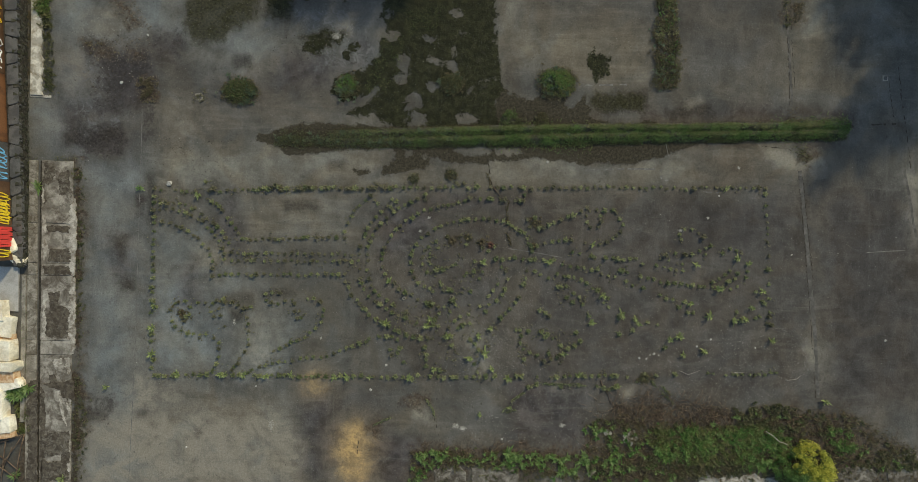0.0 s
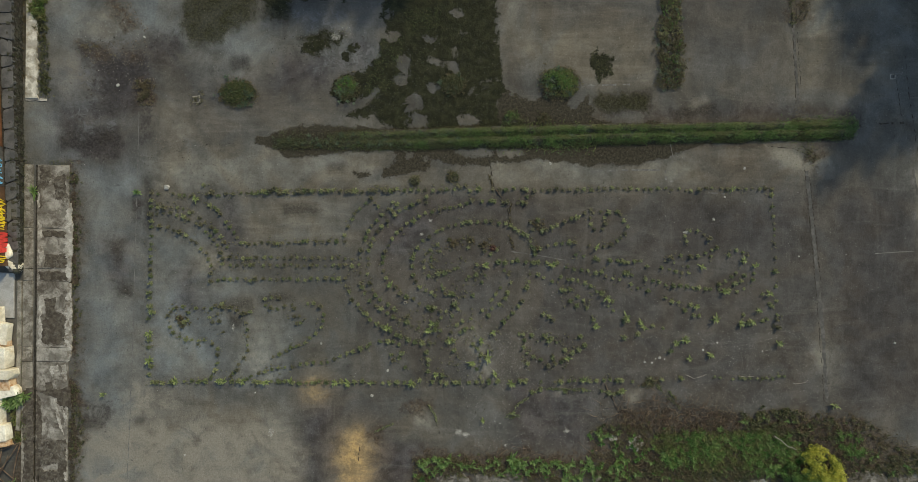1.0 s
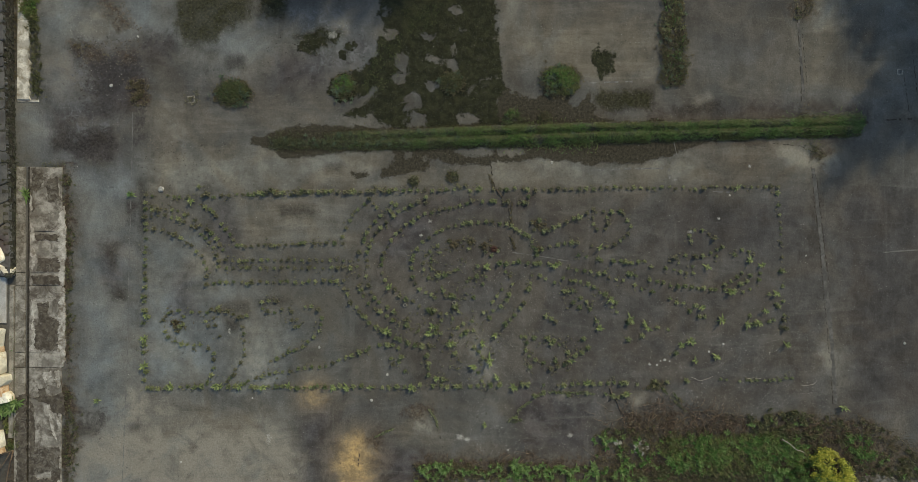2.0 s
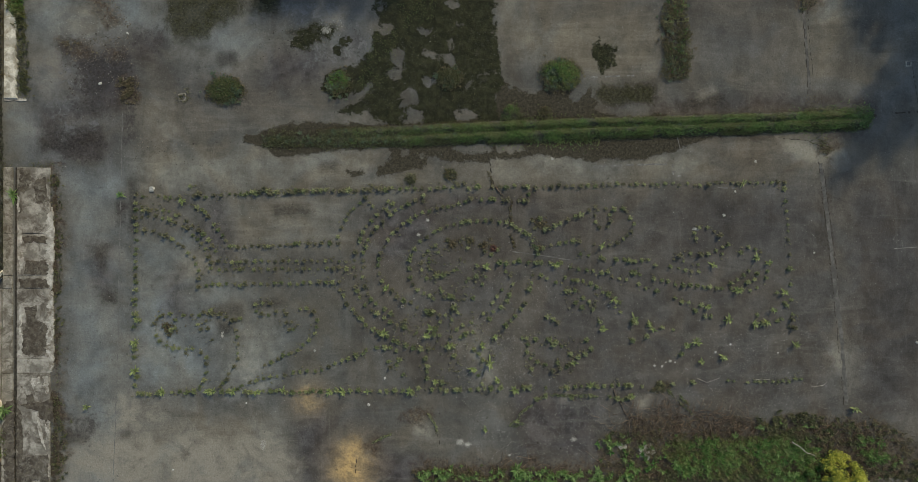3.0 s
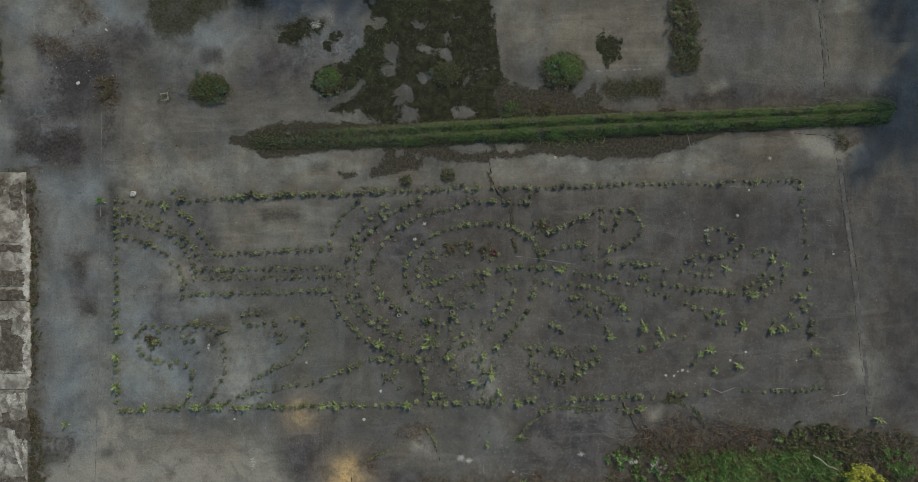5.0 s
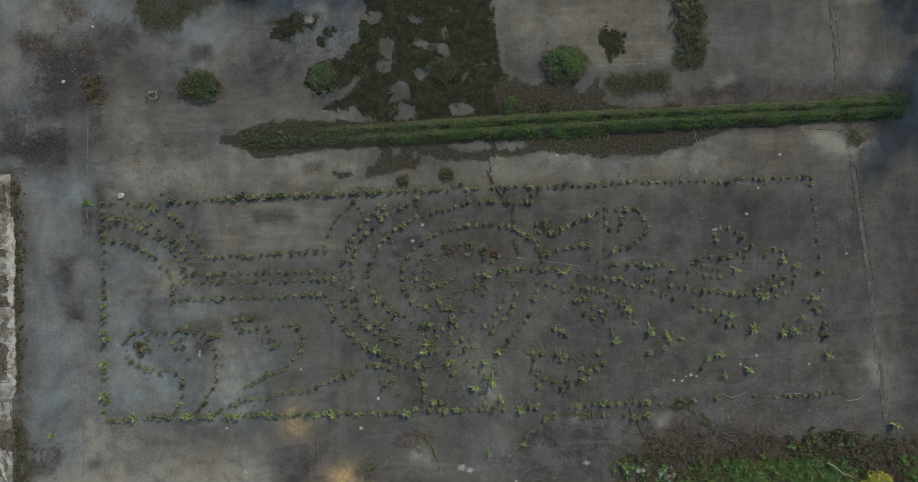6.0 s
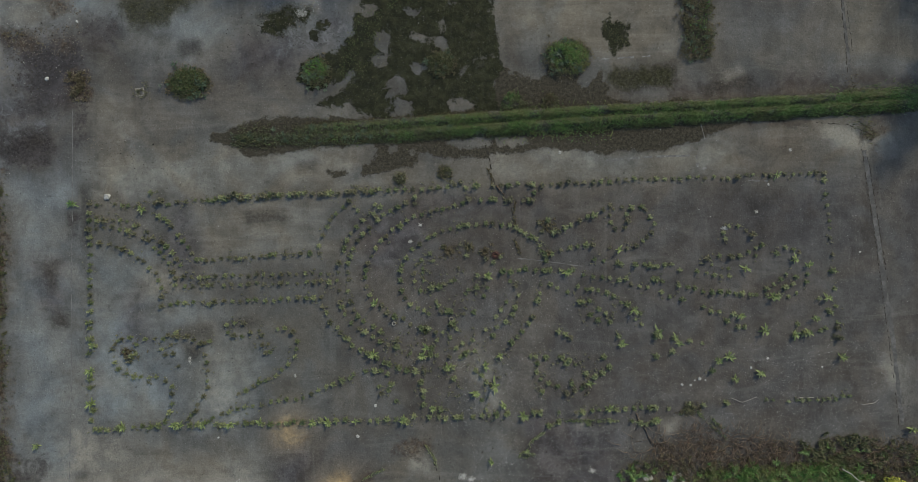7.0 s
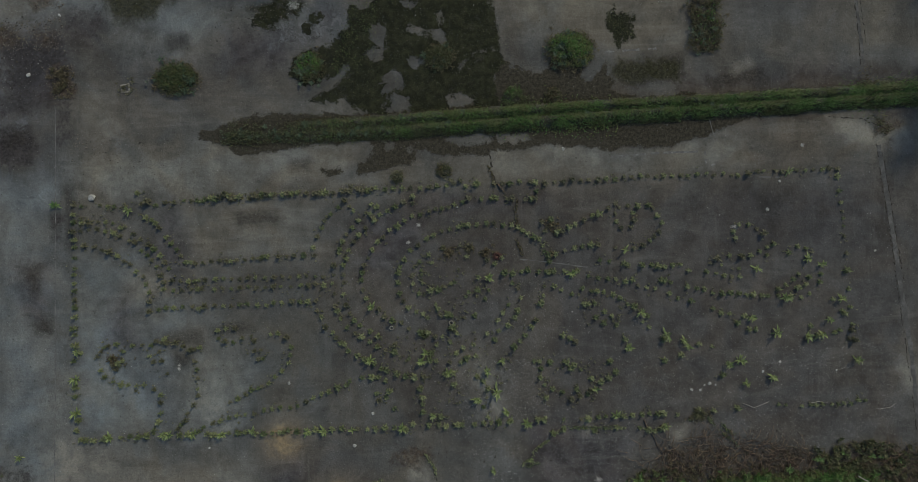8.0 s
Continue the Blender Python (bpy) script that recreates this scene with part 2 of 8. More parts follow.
M_IRON = grainy("drain_iron", (0.05, 0.05, 0.05), (0.10, 0.095, 0.09), 6, 40, 0.6)
M_BROKEN = grainy("weedy_broken_concrete", (0.105, 0.094, 0.078), (0.215, 0.198, 0.168), 2.2, 14, 0.94, (0.048, 0.038, 0.027), 0.6, 0.015, 0.49)
M_PALE = grainy("pale_lichen", (0.20, 0.19, 0.165), (0.36, 0.345, 0.31), 8, 40, 0.95)
M_CHALK = grainy("chalk_lump", (0.24, 0.228, 0.20), (0.40, 0.385, 0.345), 6, 30, 0.9)
M_CHIP = grainy("pale_chip", (0.17, 0.162, 0.148), (0.33, 0.318, 0.29), 8, 30, 0.9)
M_CRUMB = grainy("rubble_crumb", (0.055, 0.045, 0.034), (0.135, 0.115, 0.090), 9, 40, 0.95)
M_STICK = grainy("dry_wood", (0.070, 0.046, 0.030), (0.15, 0.105, 0.070), 4, 40, 0.88)
M_BLEACHED = grainy("bleached_wood", (0.27, 0.24, 0.20), (0.40, 0.365, 0.315), 4, 40, 0.85)
M_STALK = grainy("green_stalk", (0.06, 0.07, 0.03), (0.10, 0.11, 0.05), 6, 40, 0.8)
M_BARK = grainy("bark", (0.05, 0.04, 0.03), (0.11, 0.09, 0.07), 3, 20, 0.95, None, 0.8, 0.03)
M_WEED = leafy("weed_leaf", [(0.082, 0.100, 0.044), (0.140, 0.156, 0.069), (0.228, 0.240, 0.115), (0.105, 0.118, 0.054)], island=False)
M_BIGWEED = leafy("rosette_leaf", [(0.130, 0.170, 0.055), (0.270, 0.310, 0.120), (0.200, 0.240, 0.085)], island=False)
M_TUFT = leafy("dull_tuft_leaf", [(0.070, 0.070, 0.040), (0.116, 0.114, 0.062), (0.156, 0.144, 0.085), (0.090, 0.084, 0.049)], island=False)
M_DRY = leafy("dry_brown_leaf", [(0.080, 0.063, 0.034), (0.135, 0.108, 0.060), (0.088, 0.086, 0.040)])
M_RED = leafy("russet_leaf", [(0.085, 0.034, 0.025), (0.12, 0.055, 0.04)])
M_GRASS = leafy("fresh_grass", [(0.040, 0.105, 0.018), (0.085, 0.175, 0.036), (0.155, 0.235, 0.062), (0.100, 0.110, 0.045)])
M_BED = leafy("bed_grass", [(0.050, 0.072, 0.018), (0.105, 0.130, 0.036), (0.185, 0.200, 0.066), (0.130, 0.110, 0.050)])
# darker copy of the bed grass; on the rows it paints flank shade
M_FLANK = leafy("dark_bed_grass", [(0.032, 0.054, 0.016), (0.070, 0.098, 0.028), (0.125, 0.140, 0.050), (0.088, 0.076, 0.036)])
# straw colour lightened to paint sunlight on the rows' crests
M_LIT_STRAW = leafy("lit_straw_tip", [(0.165, 0.180, 0.068), (0.230, 0.215, 0.110), (0.120, 0.155, 0.050)])
M_BLUEGREEN = leafy("grey_green_leaf", [(0.055, 0.080, 0.045), (0.110, 0.145, 0.090), (0.080, 0.105, 0.060)], island=False)
M_OLIVE = leafy("olive_grass", [(0.043, 0.048, 0.019), (0.080, 0.090, 0.032), (0.122, 0.114, 0.052), (0.062, 0.057, 0.030)])
M_STRAW = leafy("brown_grass", [(0.060, 0.045, 0.022), (0.105, 0.080, 0.040), (0.070, 0.070, 0.025)])
M_YELLOW = leafy("yellow_green_leaf", [(0.30, 0.33, 0.05), (0.72, 0.64, 0.12), (0.50, 0.48, 0.08), (0.16, 0.22, 0.04)])
M_FERN = leafy("broad_green_leaf", [(0.080, 0.155, 0.038), (0.165, 0.250, 0.075), (0.260, 0.330, 0.130)], island=False)
M_TREE = leafy("tree_leaf", [(0.045, 0.075, 0.018), (0.080, 0.115, 0.030), (0.060, 0.085, 0.030)])


# ---- mesh helpers ----
class Geo:
    """Vertices and faces gathered for one mesh."""
    def __init__(self):
        self.v, self.f = [], []

    def face(self, pts):
        k = len(self.v)
        self.v += [tuple(p) for p in pts]
        self.f.append(tuple(range(k, k + len(pts))))

    def leaf(self, base, az, length, width, rise, droop, fold=0.25):
        """A pointed leaf of three folded lengths that rises and droops outwards."""
        c, s = math.cos(az), math.sin(az)
        k, steps = len(self.v), ((0.0, 0.25), (0.38, 1.0), (0.72, 0.75))
        r = z = last = 0.0
        for t, w in steps:
            tilt = rise - droop * t
            r += (t - last) * length * math.cos(tilt)
            z += (t - last) * length * math.sin(tilt)
            last = t
            h = width * w / 2
            for side, up in ((-1, fold * h), (0, 0), (1, fold * h)):
                self.v.append((base[0] + c * r - s * h * side, base[1] + s * r + c * h * side, base[2] + z + up))
        tilt = rise - droop
        r += (1 - last) * length * math.cos(tilt)
        z += (1 - last) * length * math.sin(tilt)
        self.v.append((base[0] + c * r, base[1] + s * r, base[2] + max(z, 0.01 - base[2])))
        for i in (0, 3):
            for j in (0, 1):
                a = k + i + j
                self.f.append((a, a + 1, a + 4, a + 3))
        self.f += [(k + 6, k + 7, k + 9), (k + 7, k + 8, k + 9)]

    def spray(self, base, leaves, rnd, length, width, rise=(0.2, 1.2), droop=(0.3, 1.0)):
        """Leaves that all grow from one point, as one piece."""
        hub = len(self.v)
        self.v.append(tuple(base))
        if base[2] > 0.02:
            w = width * 0.3
            self.v += [(base[0] + w * math.cos(a), base[1] + w * math.sin(a), 0.0) for a in (0, 2.1, 4.2)]
            self.f += [(hub, hub + 1, hub + 2), (hub, hub + 2, hub + 3), (hub, hub + 3, hub + 1)]
        for i in range(leaves):
            az, ln = i * 2.4 + rnd.uniform(-0.5, 0.5), length * rnd.uniform(0.6, 1.1)
            up, w, dr = rnd.uniform(*rise), width * rnd.uniform(0.7, 1.2), rnd.uniform(*droop)
            c, s, k, r, z = math.cos(az), math.sin(az), len(self.v), 0.0, 0.0
            for step, wide, tilt in ((0.45, 0.5, up), (0.35, 0.36, up - dr)):
                r, z = r + step * ln * math.cos(tilt), z + step * ln * math.sin(tilt)
                self.v += [(base[0] + c * r - s * w * wide * q, base[1] + s * r + c * w * wide * q, max(0.012, base[2] + z + abs(q) * 0.2 * w)) for q in (-1, 0, 1)]
            tilt = up - dr * 1.5
            self.v.append((base[0] + c * (r + 0.2 * ln * math.cos(tilt)), base[1] + s * (r + 0.2 * ln * math.cos(tilt)), max(0.01, base[2] + z + 0.2 * ln * math.sin(tilt))))
            self.f += [(hub, k, k + 1), (hub, k + 1, k + 2), (k, k + 3, k + 4, k + 1), (k + 1, k + 4, k + 5, k + 2), (k + 3, k + 6, k + 4), (k + 4, k + 6, k + 5)]

    def blade(self, base, az, length, width, lean):
        """A grass blade or small leaf of two lengths."""
        c, s = math.cos(az), math.sin(az)
        k, h = len(self.v), width / 2
        x, y, z = base
        r1, z1 = 0.55 * length * math.sin(lean * 0.6), 0.55 * length * math.cos(lean * 0.6)
        r2, z2 = r1 + 0.45 * length * math.sin(lean * 1.5), z1 + 0.45 * length * math.cos(lean * 1.5)
        self.v += [(x - s * h * 0.5, y + c * h * 0.5, z), (x + s * h * 0.5, y - c * h * 0.5, z),
                   (x + c * r1 + s * h, y + s * r1 - c * h, z + z1), (x + c * r1 - s * h, y + s * r1 + c * h, z + z1), (x + c * r2, y + s * r2, max(z + z2, 0.01))]
        self.f += [(k, k + 1, k + 2, k + 3), (k + 3, k + 2, k + 4)]

    def tube(self, pts, radii, sides=5):
        k = len(self.v)
        pts = [Vector(p) for p in pts]
        for i, p in enumerate(pts):
            d = (pts[min(i + 1, len(pts) - 1)] - pts[max(i - 1, 0)]).normalized()
            a = d.orthogonal().normalized()
            b = d.cross(a)
            for j in range(sides):
                u = 2 * math.pi * j / sides
                self.v.append(tuple(p + (a * math.cos(u) + b * math.sin(u)) * radii[i]))
        for i in range(len(pts) - 1):
            for j in range(sides):
                q, w = k + i * sides + j, k + i * sides + (j + 1) % sides
                self.f.append((q, w, w + sides, q + sides))
        self.f += [tuple(range(k + sides - 1, k - 1, -1)), tuple(range(k + (len(pts) - 1) * sides, k + len(pts) * sides))]

    def prism(self, poly, z0, z1, bevel=0.02, wob=0.0):
        """A slab over a polygon, with a bevelled upper edge."""
        k, n = len(self.v), len(poly)
        cx, cy = sum(p[0] for p in poly) / n, sum(p[1] for p in poly) / n
        for z, inset in ((z0, 0.0), (z1 - bevel, 0.0), (z1, bevel)):
            for x, y in poly:
                d = math.hypot(cx - x, cy - y) or 1
                self.v.append((x + (cx - x) / d * inset, y + (cy - y) / d * inset, z + (random.uniform(-wob, wob) if z > z0 else 0)))
        for i in range(2):
            for j in range(n):
                a, b = k + i * n + j, k + i * n + (j + 1) % n
                self.f.append((a, b, b + n, a + n))
        self.f.append(tuple(range(k + 2 * n, k + 3 * n)))
        self.f.append(tuple(range(k + n - 1, k - 1, -1)))

    def mesh(self, name, mat, smooth=False):
        me = bpy.data.meshes.new(name)
        me.from_pydata(self.v, [], self.f)
        me.materials.append(mat)
        if smooth:
            me.polygons.foreach_set("use_smooth", [True] * len(me.polygons))
        me.update()
        return me


def part(name, geo, mat, parent=None, label="", smooth=False):
    ob = new(name, geo.mesh(name, mat, smooth) if isinstance(geo, Geo) else geo)
    if parent:
        ob.parent = parent
    return tagged(ob, label) if label else ob


def root(name, x, y, z=0.0, turn=0.0, size=1.0):
    ob = new(name)
    ob.matrix_world = pose(x, y, z, 0, 0, turn) @ Matrix.Scale(size, 4)
    ob.empty_display_size = 0.1
    return ob


def inside_poly(x, y, poly):
    hit = False
    for (x0, y0), (x1, y1) in zip(poly, poly[1:] + poly[:1]):
        if (y0 > y) != (y1 > y) and x < (x1 - x0) * (y - y0) / (y1 - y0) + x0:
            hit = not hit
    return hit


def scatter(poly, count):
    xs, ys = [p[0] for p in poly], [p[1] for p in poly]
    got = []
    while len(got) < count:
        x, y = random.uniform(min(xs), max(xs)), random.uniform(min(ys), max(ys))
        if inside_poly(x, y, poly):
            got.append((x, y))
    return got


def depth_in(xs, ys, poly):
    """Signed distance to a polygon's outline, more than nought inside."""
    best, sign = np.full(xs.shape, 1e9), -np.ones(xs.shape)
    for (x0, y0), (x1, y1) in zip(poly, poly[1:] + poly[:1]):
        ex, ey = x1 - x0, y1 - y0
        t = np.clip(((xs - x0) * ex + (ys - y0) * ey) / (ex * ex + ey * ey), 0, 1)
        best = np.minimum(best, np.hypot(xs - x0 - t * ex, ys - y0 - t * ey))
        if ey:
            crosses = ((y0 > ys) != (y1 > ys)) & (xs < ex * (ys - y0) / ey + x0)
            sign = np.where(crosses, -sign, sign)
    return best * sign


def along(pts, step):
    """Places every step metres along a line, with the heading there."""
    got = []
    for (x0, y0), (x1, y1) in zip(pts, pts[1:]):
        d = math.hypot(x1 - x0, y1 - y0)
        for i in range(max(1, round(d / step))):
            t = i / max(1, round(d / step))
            got.append((x0 + (x1 - x0) * t, y0 + (y1 - y0) * t, math.atan2(y1 - y0, x1 - x0)))
    return got + [(*pts[-1], got[-1][2])]


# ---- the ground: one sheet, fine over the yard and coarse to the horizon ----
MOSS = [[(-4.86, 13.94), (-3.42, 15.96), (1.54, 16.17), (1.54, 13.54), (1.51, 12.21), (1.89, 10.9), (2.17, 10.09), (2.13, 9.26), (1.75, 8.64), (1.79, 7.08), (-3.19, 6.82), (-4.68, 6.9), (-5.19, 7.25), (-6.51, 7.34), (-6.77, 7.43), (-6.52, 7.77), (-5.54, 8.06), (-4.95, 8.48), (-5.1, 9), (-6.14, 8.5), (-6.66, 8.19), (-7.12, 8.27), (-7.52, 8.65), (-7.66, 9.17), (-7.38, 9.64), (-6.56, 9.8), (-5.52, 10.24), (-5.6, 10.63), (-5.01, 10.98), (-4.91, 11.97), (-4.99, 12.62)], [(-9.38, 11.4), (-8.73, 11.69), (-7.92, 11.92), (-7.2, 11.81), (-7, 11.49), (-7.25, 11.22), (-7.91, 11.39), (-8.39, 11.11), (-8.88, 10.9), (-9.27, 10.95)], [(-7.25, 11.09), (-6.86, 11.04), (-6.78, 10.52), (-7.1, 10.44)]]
# last outline: moss colour darkens the strip shaded by the far trees
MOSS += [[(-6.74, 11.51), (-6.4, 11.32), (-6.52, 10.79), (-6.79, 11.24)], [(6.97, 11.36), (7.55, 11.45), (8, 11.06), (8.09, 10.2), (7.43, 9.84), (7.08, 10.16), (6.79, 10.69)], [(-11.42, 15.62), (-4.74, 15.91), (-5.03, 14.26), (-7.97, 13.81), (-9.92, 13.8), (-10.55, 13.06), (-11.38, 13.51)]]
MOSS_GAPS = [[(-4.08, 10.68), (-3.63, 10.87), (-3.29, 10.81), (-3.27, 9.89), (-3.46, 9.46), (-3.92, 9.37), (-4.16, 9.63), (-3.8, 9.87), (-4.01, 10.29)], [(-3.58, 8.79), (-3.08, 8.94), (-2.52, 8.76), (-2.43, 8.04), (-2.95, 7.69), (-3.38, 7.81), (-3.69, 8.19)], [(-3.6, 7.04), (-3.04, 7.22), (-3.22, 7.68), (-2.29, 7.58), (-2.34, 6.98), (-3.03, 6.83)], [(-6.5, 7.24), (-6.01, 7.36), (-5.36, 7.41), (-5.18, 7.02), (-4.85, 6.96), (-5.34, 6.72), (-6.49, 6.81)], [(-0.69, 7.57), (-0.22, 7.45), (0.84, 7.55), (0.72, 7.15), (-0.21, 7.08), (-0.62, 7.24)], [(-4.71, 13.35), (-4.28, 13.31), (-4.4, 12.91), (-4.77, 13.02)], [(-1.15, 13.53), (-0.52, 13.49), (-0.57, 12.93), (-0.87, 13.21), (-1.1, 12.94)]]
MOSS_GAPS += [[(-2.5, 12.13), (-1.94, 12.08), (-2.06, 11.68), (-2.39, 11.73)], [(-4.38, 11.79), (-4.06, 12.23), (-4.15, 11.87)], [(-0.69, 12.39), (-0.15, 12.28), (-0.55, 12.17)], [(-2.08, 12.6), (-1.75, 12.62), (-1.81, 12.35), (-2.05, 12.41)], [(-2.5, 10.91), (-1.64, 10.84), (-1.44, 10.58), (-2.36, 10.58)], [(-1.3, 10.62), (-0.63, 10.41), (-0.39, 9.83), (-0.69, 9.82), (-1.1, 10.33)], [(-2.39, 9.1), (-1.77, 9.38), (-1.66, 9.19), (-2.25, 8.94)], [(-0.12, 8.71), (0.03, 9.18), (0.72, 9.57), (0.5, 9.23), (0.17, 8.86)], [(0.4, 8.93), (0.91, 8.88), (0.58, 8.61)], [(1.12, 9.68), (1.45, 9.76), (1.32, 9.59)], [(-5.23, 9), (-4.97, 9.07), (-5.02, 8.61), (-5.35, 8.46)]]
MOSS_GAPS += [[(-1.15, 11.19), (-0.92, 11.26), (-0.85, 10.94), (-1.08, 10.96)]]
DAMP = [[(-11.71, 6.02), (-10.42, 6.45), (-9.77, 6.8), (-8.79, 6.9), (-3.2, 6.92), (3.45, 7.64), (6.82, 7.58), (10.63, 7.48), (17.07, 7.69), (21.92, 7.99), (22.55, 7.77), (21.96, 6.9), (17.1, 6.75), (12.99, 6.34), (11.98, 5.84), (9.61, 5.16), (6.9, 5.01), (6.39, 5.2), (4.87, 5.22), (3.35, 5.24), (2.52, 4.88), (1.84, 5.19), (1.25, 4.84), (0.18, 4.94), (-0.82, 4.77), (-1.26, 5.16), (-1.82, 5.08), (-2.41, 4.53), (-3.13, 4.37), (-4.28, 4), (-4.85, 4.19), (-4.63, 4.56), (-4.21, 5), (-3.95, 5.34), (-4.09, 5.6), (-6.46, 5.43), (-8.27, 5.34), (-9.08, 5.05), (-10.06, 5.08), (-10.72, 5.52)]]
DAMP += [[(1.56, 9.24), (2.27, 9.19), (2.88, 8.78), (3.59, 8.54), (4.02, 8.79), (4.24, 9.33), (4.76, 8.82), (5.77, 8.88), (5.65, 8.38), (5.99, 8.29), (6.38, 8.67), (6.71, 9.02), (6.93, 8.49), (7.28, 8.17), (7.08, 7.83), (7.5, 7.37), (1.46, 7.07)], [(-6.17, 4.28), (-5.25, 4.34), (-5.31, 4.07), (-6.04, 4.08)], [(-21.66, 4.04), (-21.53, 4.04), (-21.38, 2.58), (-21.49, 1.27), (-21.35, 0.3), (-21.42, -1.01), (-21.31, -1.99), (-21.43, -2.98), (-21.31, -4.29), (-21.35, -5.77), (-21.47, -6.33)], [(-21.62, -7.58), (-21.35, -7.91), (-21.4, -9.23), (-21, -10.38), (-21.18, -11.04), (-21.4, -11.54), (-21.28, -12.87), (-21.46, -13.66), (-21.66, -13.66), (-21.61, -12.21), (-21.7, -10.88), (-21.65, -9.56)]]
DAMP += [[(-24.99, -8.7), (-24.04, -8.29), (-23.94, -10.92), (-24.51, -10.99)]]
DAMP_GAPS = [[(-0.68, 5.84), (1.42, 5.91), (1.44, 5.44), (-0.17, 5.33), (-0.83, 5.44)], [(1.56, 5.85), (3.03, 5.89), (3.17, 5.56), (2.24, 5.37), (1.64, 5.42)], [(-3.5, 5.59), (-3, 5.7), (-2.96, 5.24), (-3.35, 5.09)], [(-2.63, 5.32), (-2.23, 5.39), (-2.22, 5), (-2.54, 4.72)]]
BROWNISH = [[(6.81, 7.95), (13.62, 8.01), (21.9, 8.43), (22.78, 8.12), (22.27, 7.73), (6.83, 7.22)], [(18.81, 9.1), (20.49, 8.75), (22.32, 8.34), (19, 7.96)], [(11.96, 6.38), (17.1, 6.71), (18.67, 6.39), (18.16, 6.17), (16.78, 6.19), (12.99, 6.14)], [(18.49, 6.66), (20.57, 6.86), (22.23, 6.98), (20.94, 6.26), (19.72, 6.15)], [(13.01, 5.8), (16.44, 5.91), (18.22, 4.68), (18.58, 4.15), (13.07, 3.99)], [(2, 11.57), (2.67, 11.6), (2.9, 9.28), (2.27, 9.26)]]
STAIN = [[(-11.04, -2.9), (-10.55, -2.66), (-10.22, -2.88)], [(-10.07, 2.38), (-8.37, 2.46), (-8.2, 2.14), (-9.93, 2.02)], [(-7.59, 4.63), (-6.94, 4.65), (-6.93, 4.45), (-7.59, 4.43)], [(-13.09, 10.35), (-12.29, 10.48), (-12.18, 9.99), (-12.92, 9.93)], [(-22.32, 5.87), (-21.05, 6.3), (-19.3, 6.42), (-19.19, 5.71), (-21.04, 5.32), (-22.16, 5.35)], [(-11.37, -2.75), (-9.9, -2.54), (-9.56, -2.8), (-11.2, -2.97)], [(-19.06, -2.43), (-18.48, -2.42), (-18.48, -2.65), (-18.99, -2.66)], [(-18.31, 2.54), (-17.95, 2.55), (-18.01, 2.02), (-18.2, 2.02)], [(-21.14, -9.55), (-20.01, -9.7), (-19.84, -10.06), (-20.97, -10.28)]]
STAIN += [[(-13.32, -2.99), (-11.86, -2.96), (-11.91, -3.22), (-13.15, -3.25)], [(-14.81, -10.62), (-14.55, -10.51), (-14.44, -10.88), (-14.7, -10.98)], [(7.39, 8.71), (8.13, 8.93), (8.81, 8.82), (9.41, 9.14), (10.29, 9.41), (10.39, 8.47), (9.68, 8.18), (7.75, 8.05)], [(11.55, 8.25), (12.74, 8.56), (13.93, 8.73), (14.02, 8.13), (11.91, 7.92)], [(7, 6.09), (11.62, 6.3), (11.97, 6.04), (9.61, 5.23), (7.03, 5.08)], [(-12.98, -3.77), (-12.32, -3.93), (-12.48, -4.36), (-12.87, -4.27)], [(-19.36, 0.02), (-18.98, 0.2), (-18.96, -0.95), (-19.25, -0.89)], [(-17.65, 3.67), (-17.43, 3.68), (-17.38, 1.06), (-17.57, 1.05)]]
SOIL = [[(-21.38, 10.95), (-20.17, 11.06), (-19.52, 10.37), (-20.64, 10.14)], [(-19.15, 11.1), (-18.09, 10.65), (-18.24, 10.16), (-19.04, 10.39)], [(-18.22, 8.86), (-17.52, 9.02), (-17.37, 7.85), (-17.98, 7.7)], [(-19.89, 13.33), (-18.77, 13.38), (-18.27, 12.1), (-18.91, 11.76)], [(-2.8, -11.69), (-2.01, -11.17), (-0.73, -11.29), (0.61, -11.13), (2.64, -11.2), (3.81, -10.85), (4.17, -11.52), (4.51, -11.28), (6.89, -11.28), (7.47, -10.04), (8.38, -9.59), (9.38, -8.89), (10.74, -8.63), (13.51, -8.93), (17.68, -8.93), (22.58, -8.85), (27.21, -11.38), (28.54, -15.73), (-2.96, -16.02)], [(-3.14, -8.59), (-1.64, -8.43), (-1.53, -8.9), (-2.8, -8.99)], [(-5.37, -10.31), (-4.6, -10.16), (-4.59, -10.63), (-5.26, -10.71)]]
SOIL += [[(-21.85, 4.36), (-21.34, 4.37), (-21.25, 2.58), (-20.97, 0.96), (-21.38, -1.99), (-21.19, -6.26), (-20.8, -10.87), (-21.24, -13.66), (-21.56, -13.66)], [(18.18, 14.87), (19.29, 14.91), (19.43, 13.91), (18.76, 13.28), (18.23, 13.53)], [(19.89, 6.33), (20.42, 6.11), (19.93, 5.41), (19.4, 5.6)], [(-24.37, -7.63), (-23.15, -7.61), (-23.33, -13.69), (-24.61, -13.7)]]
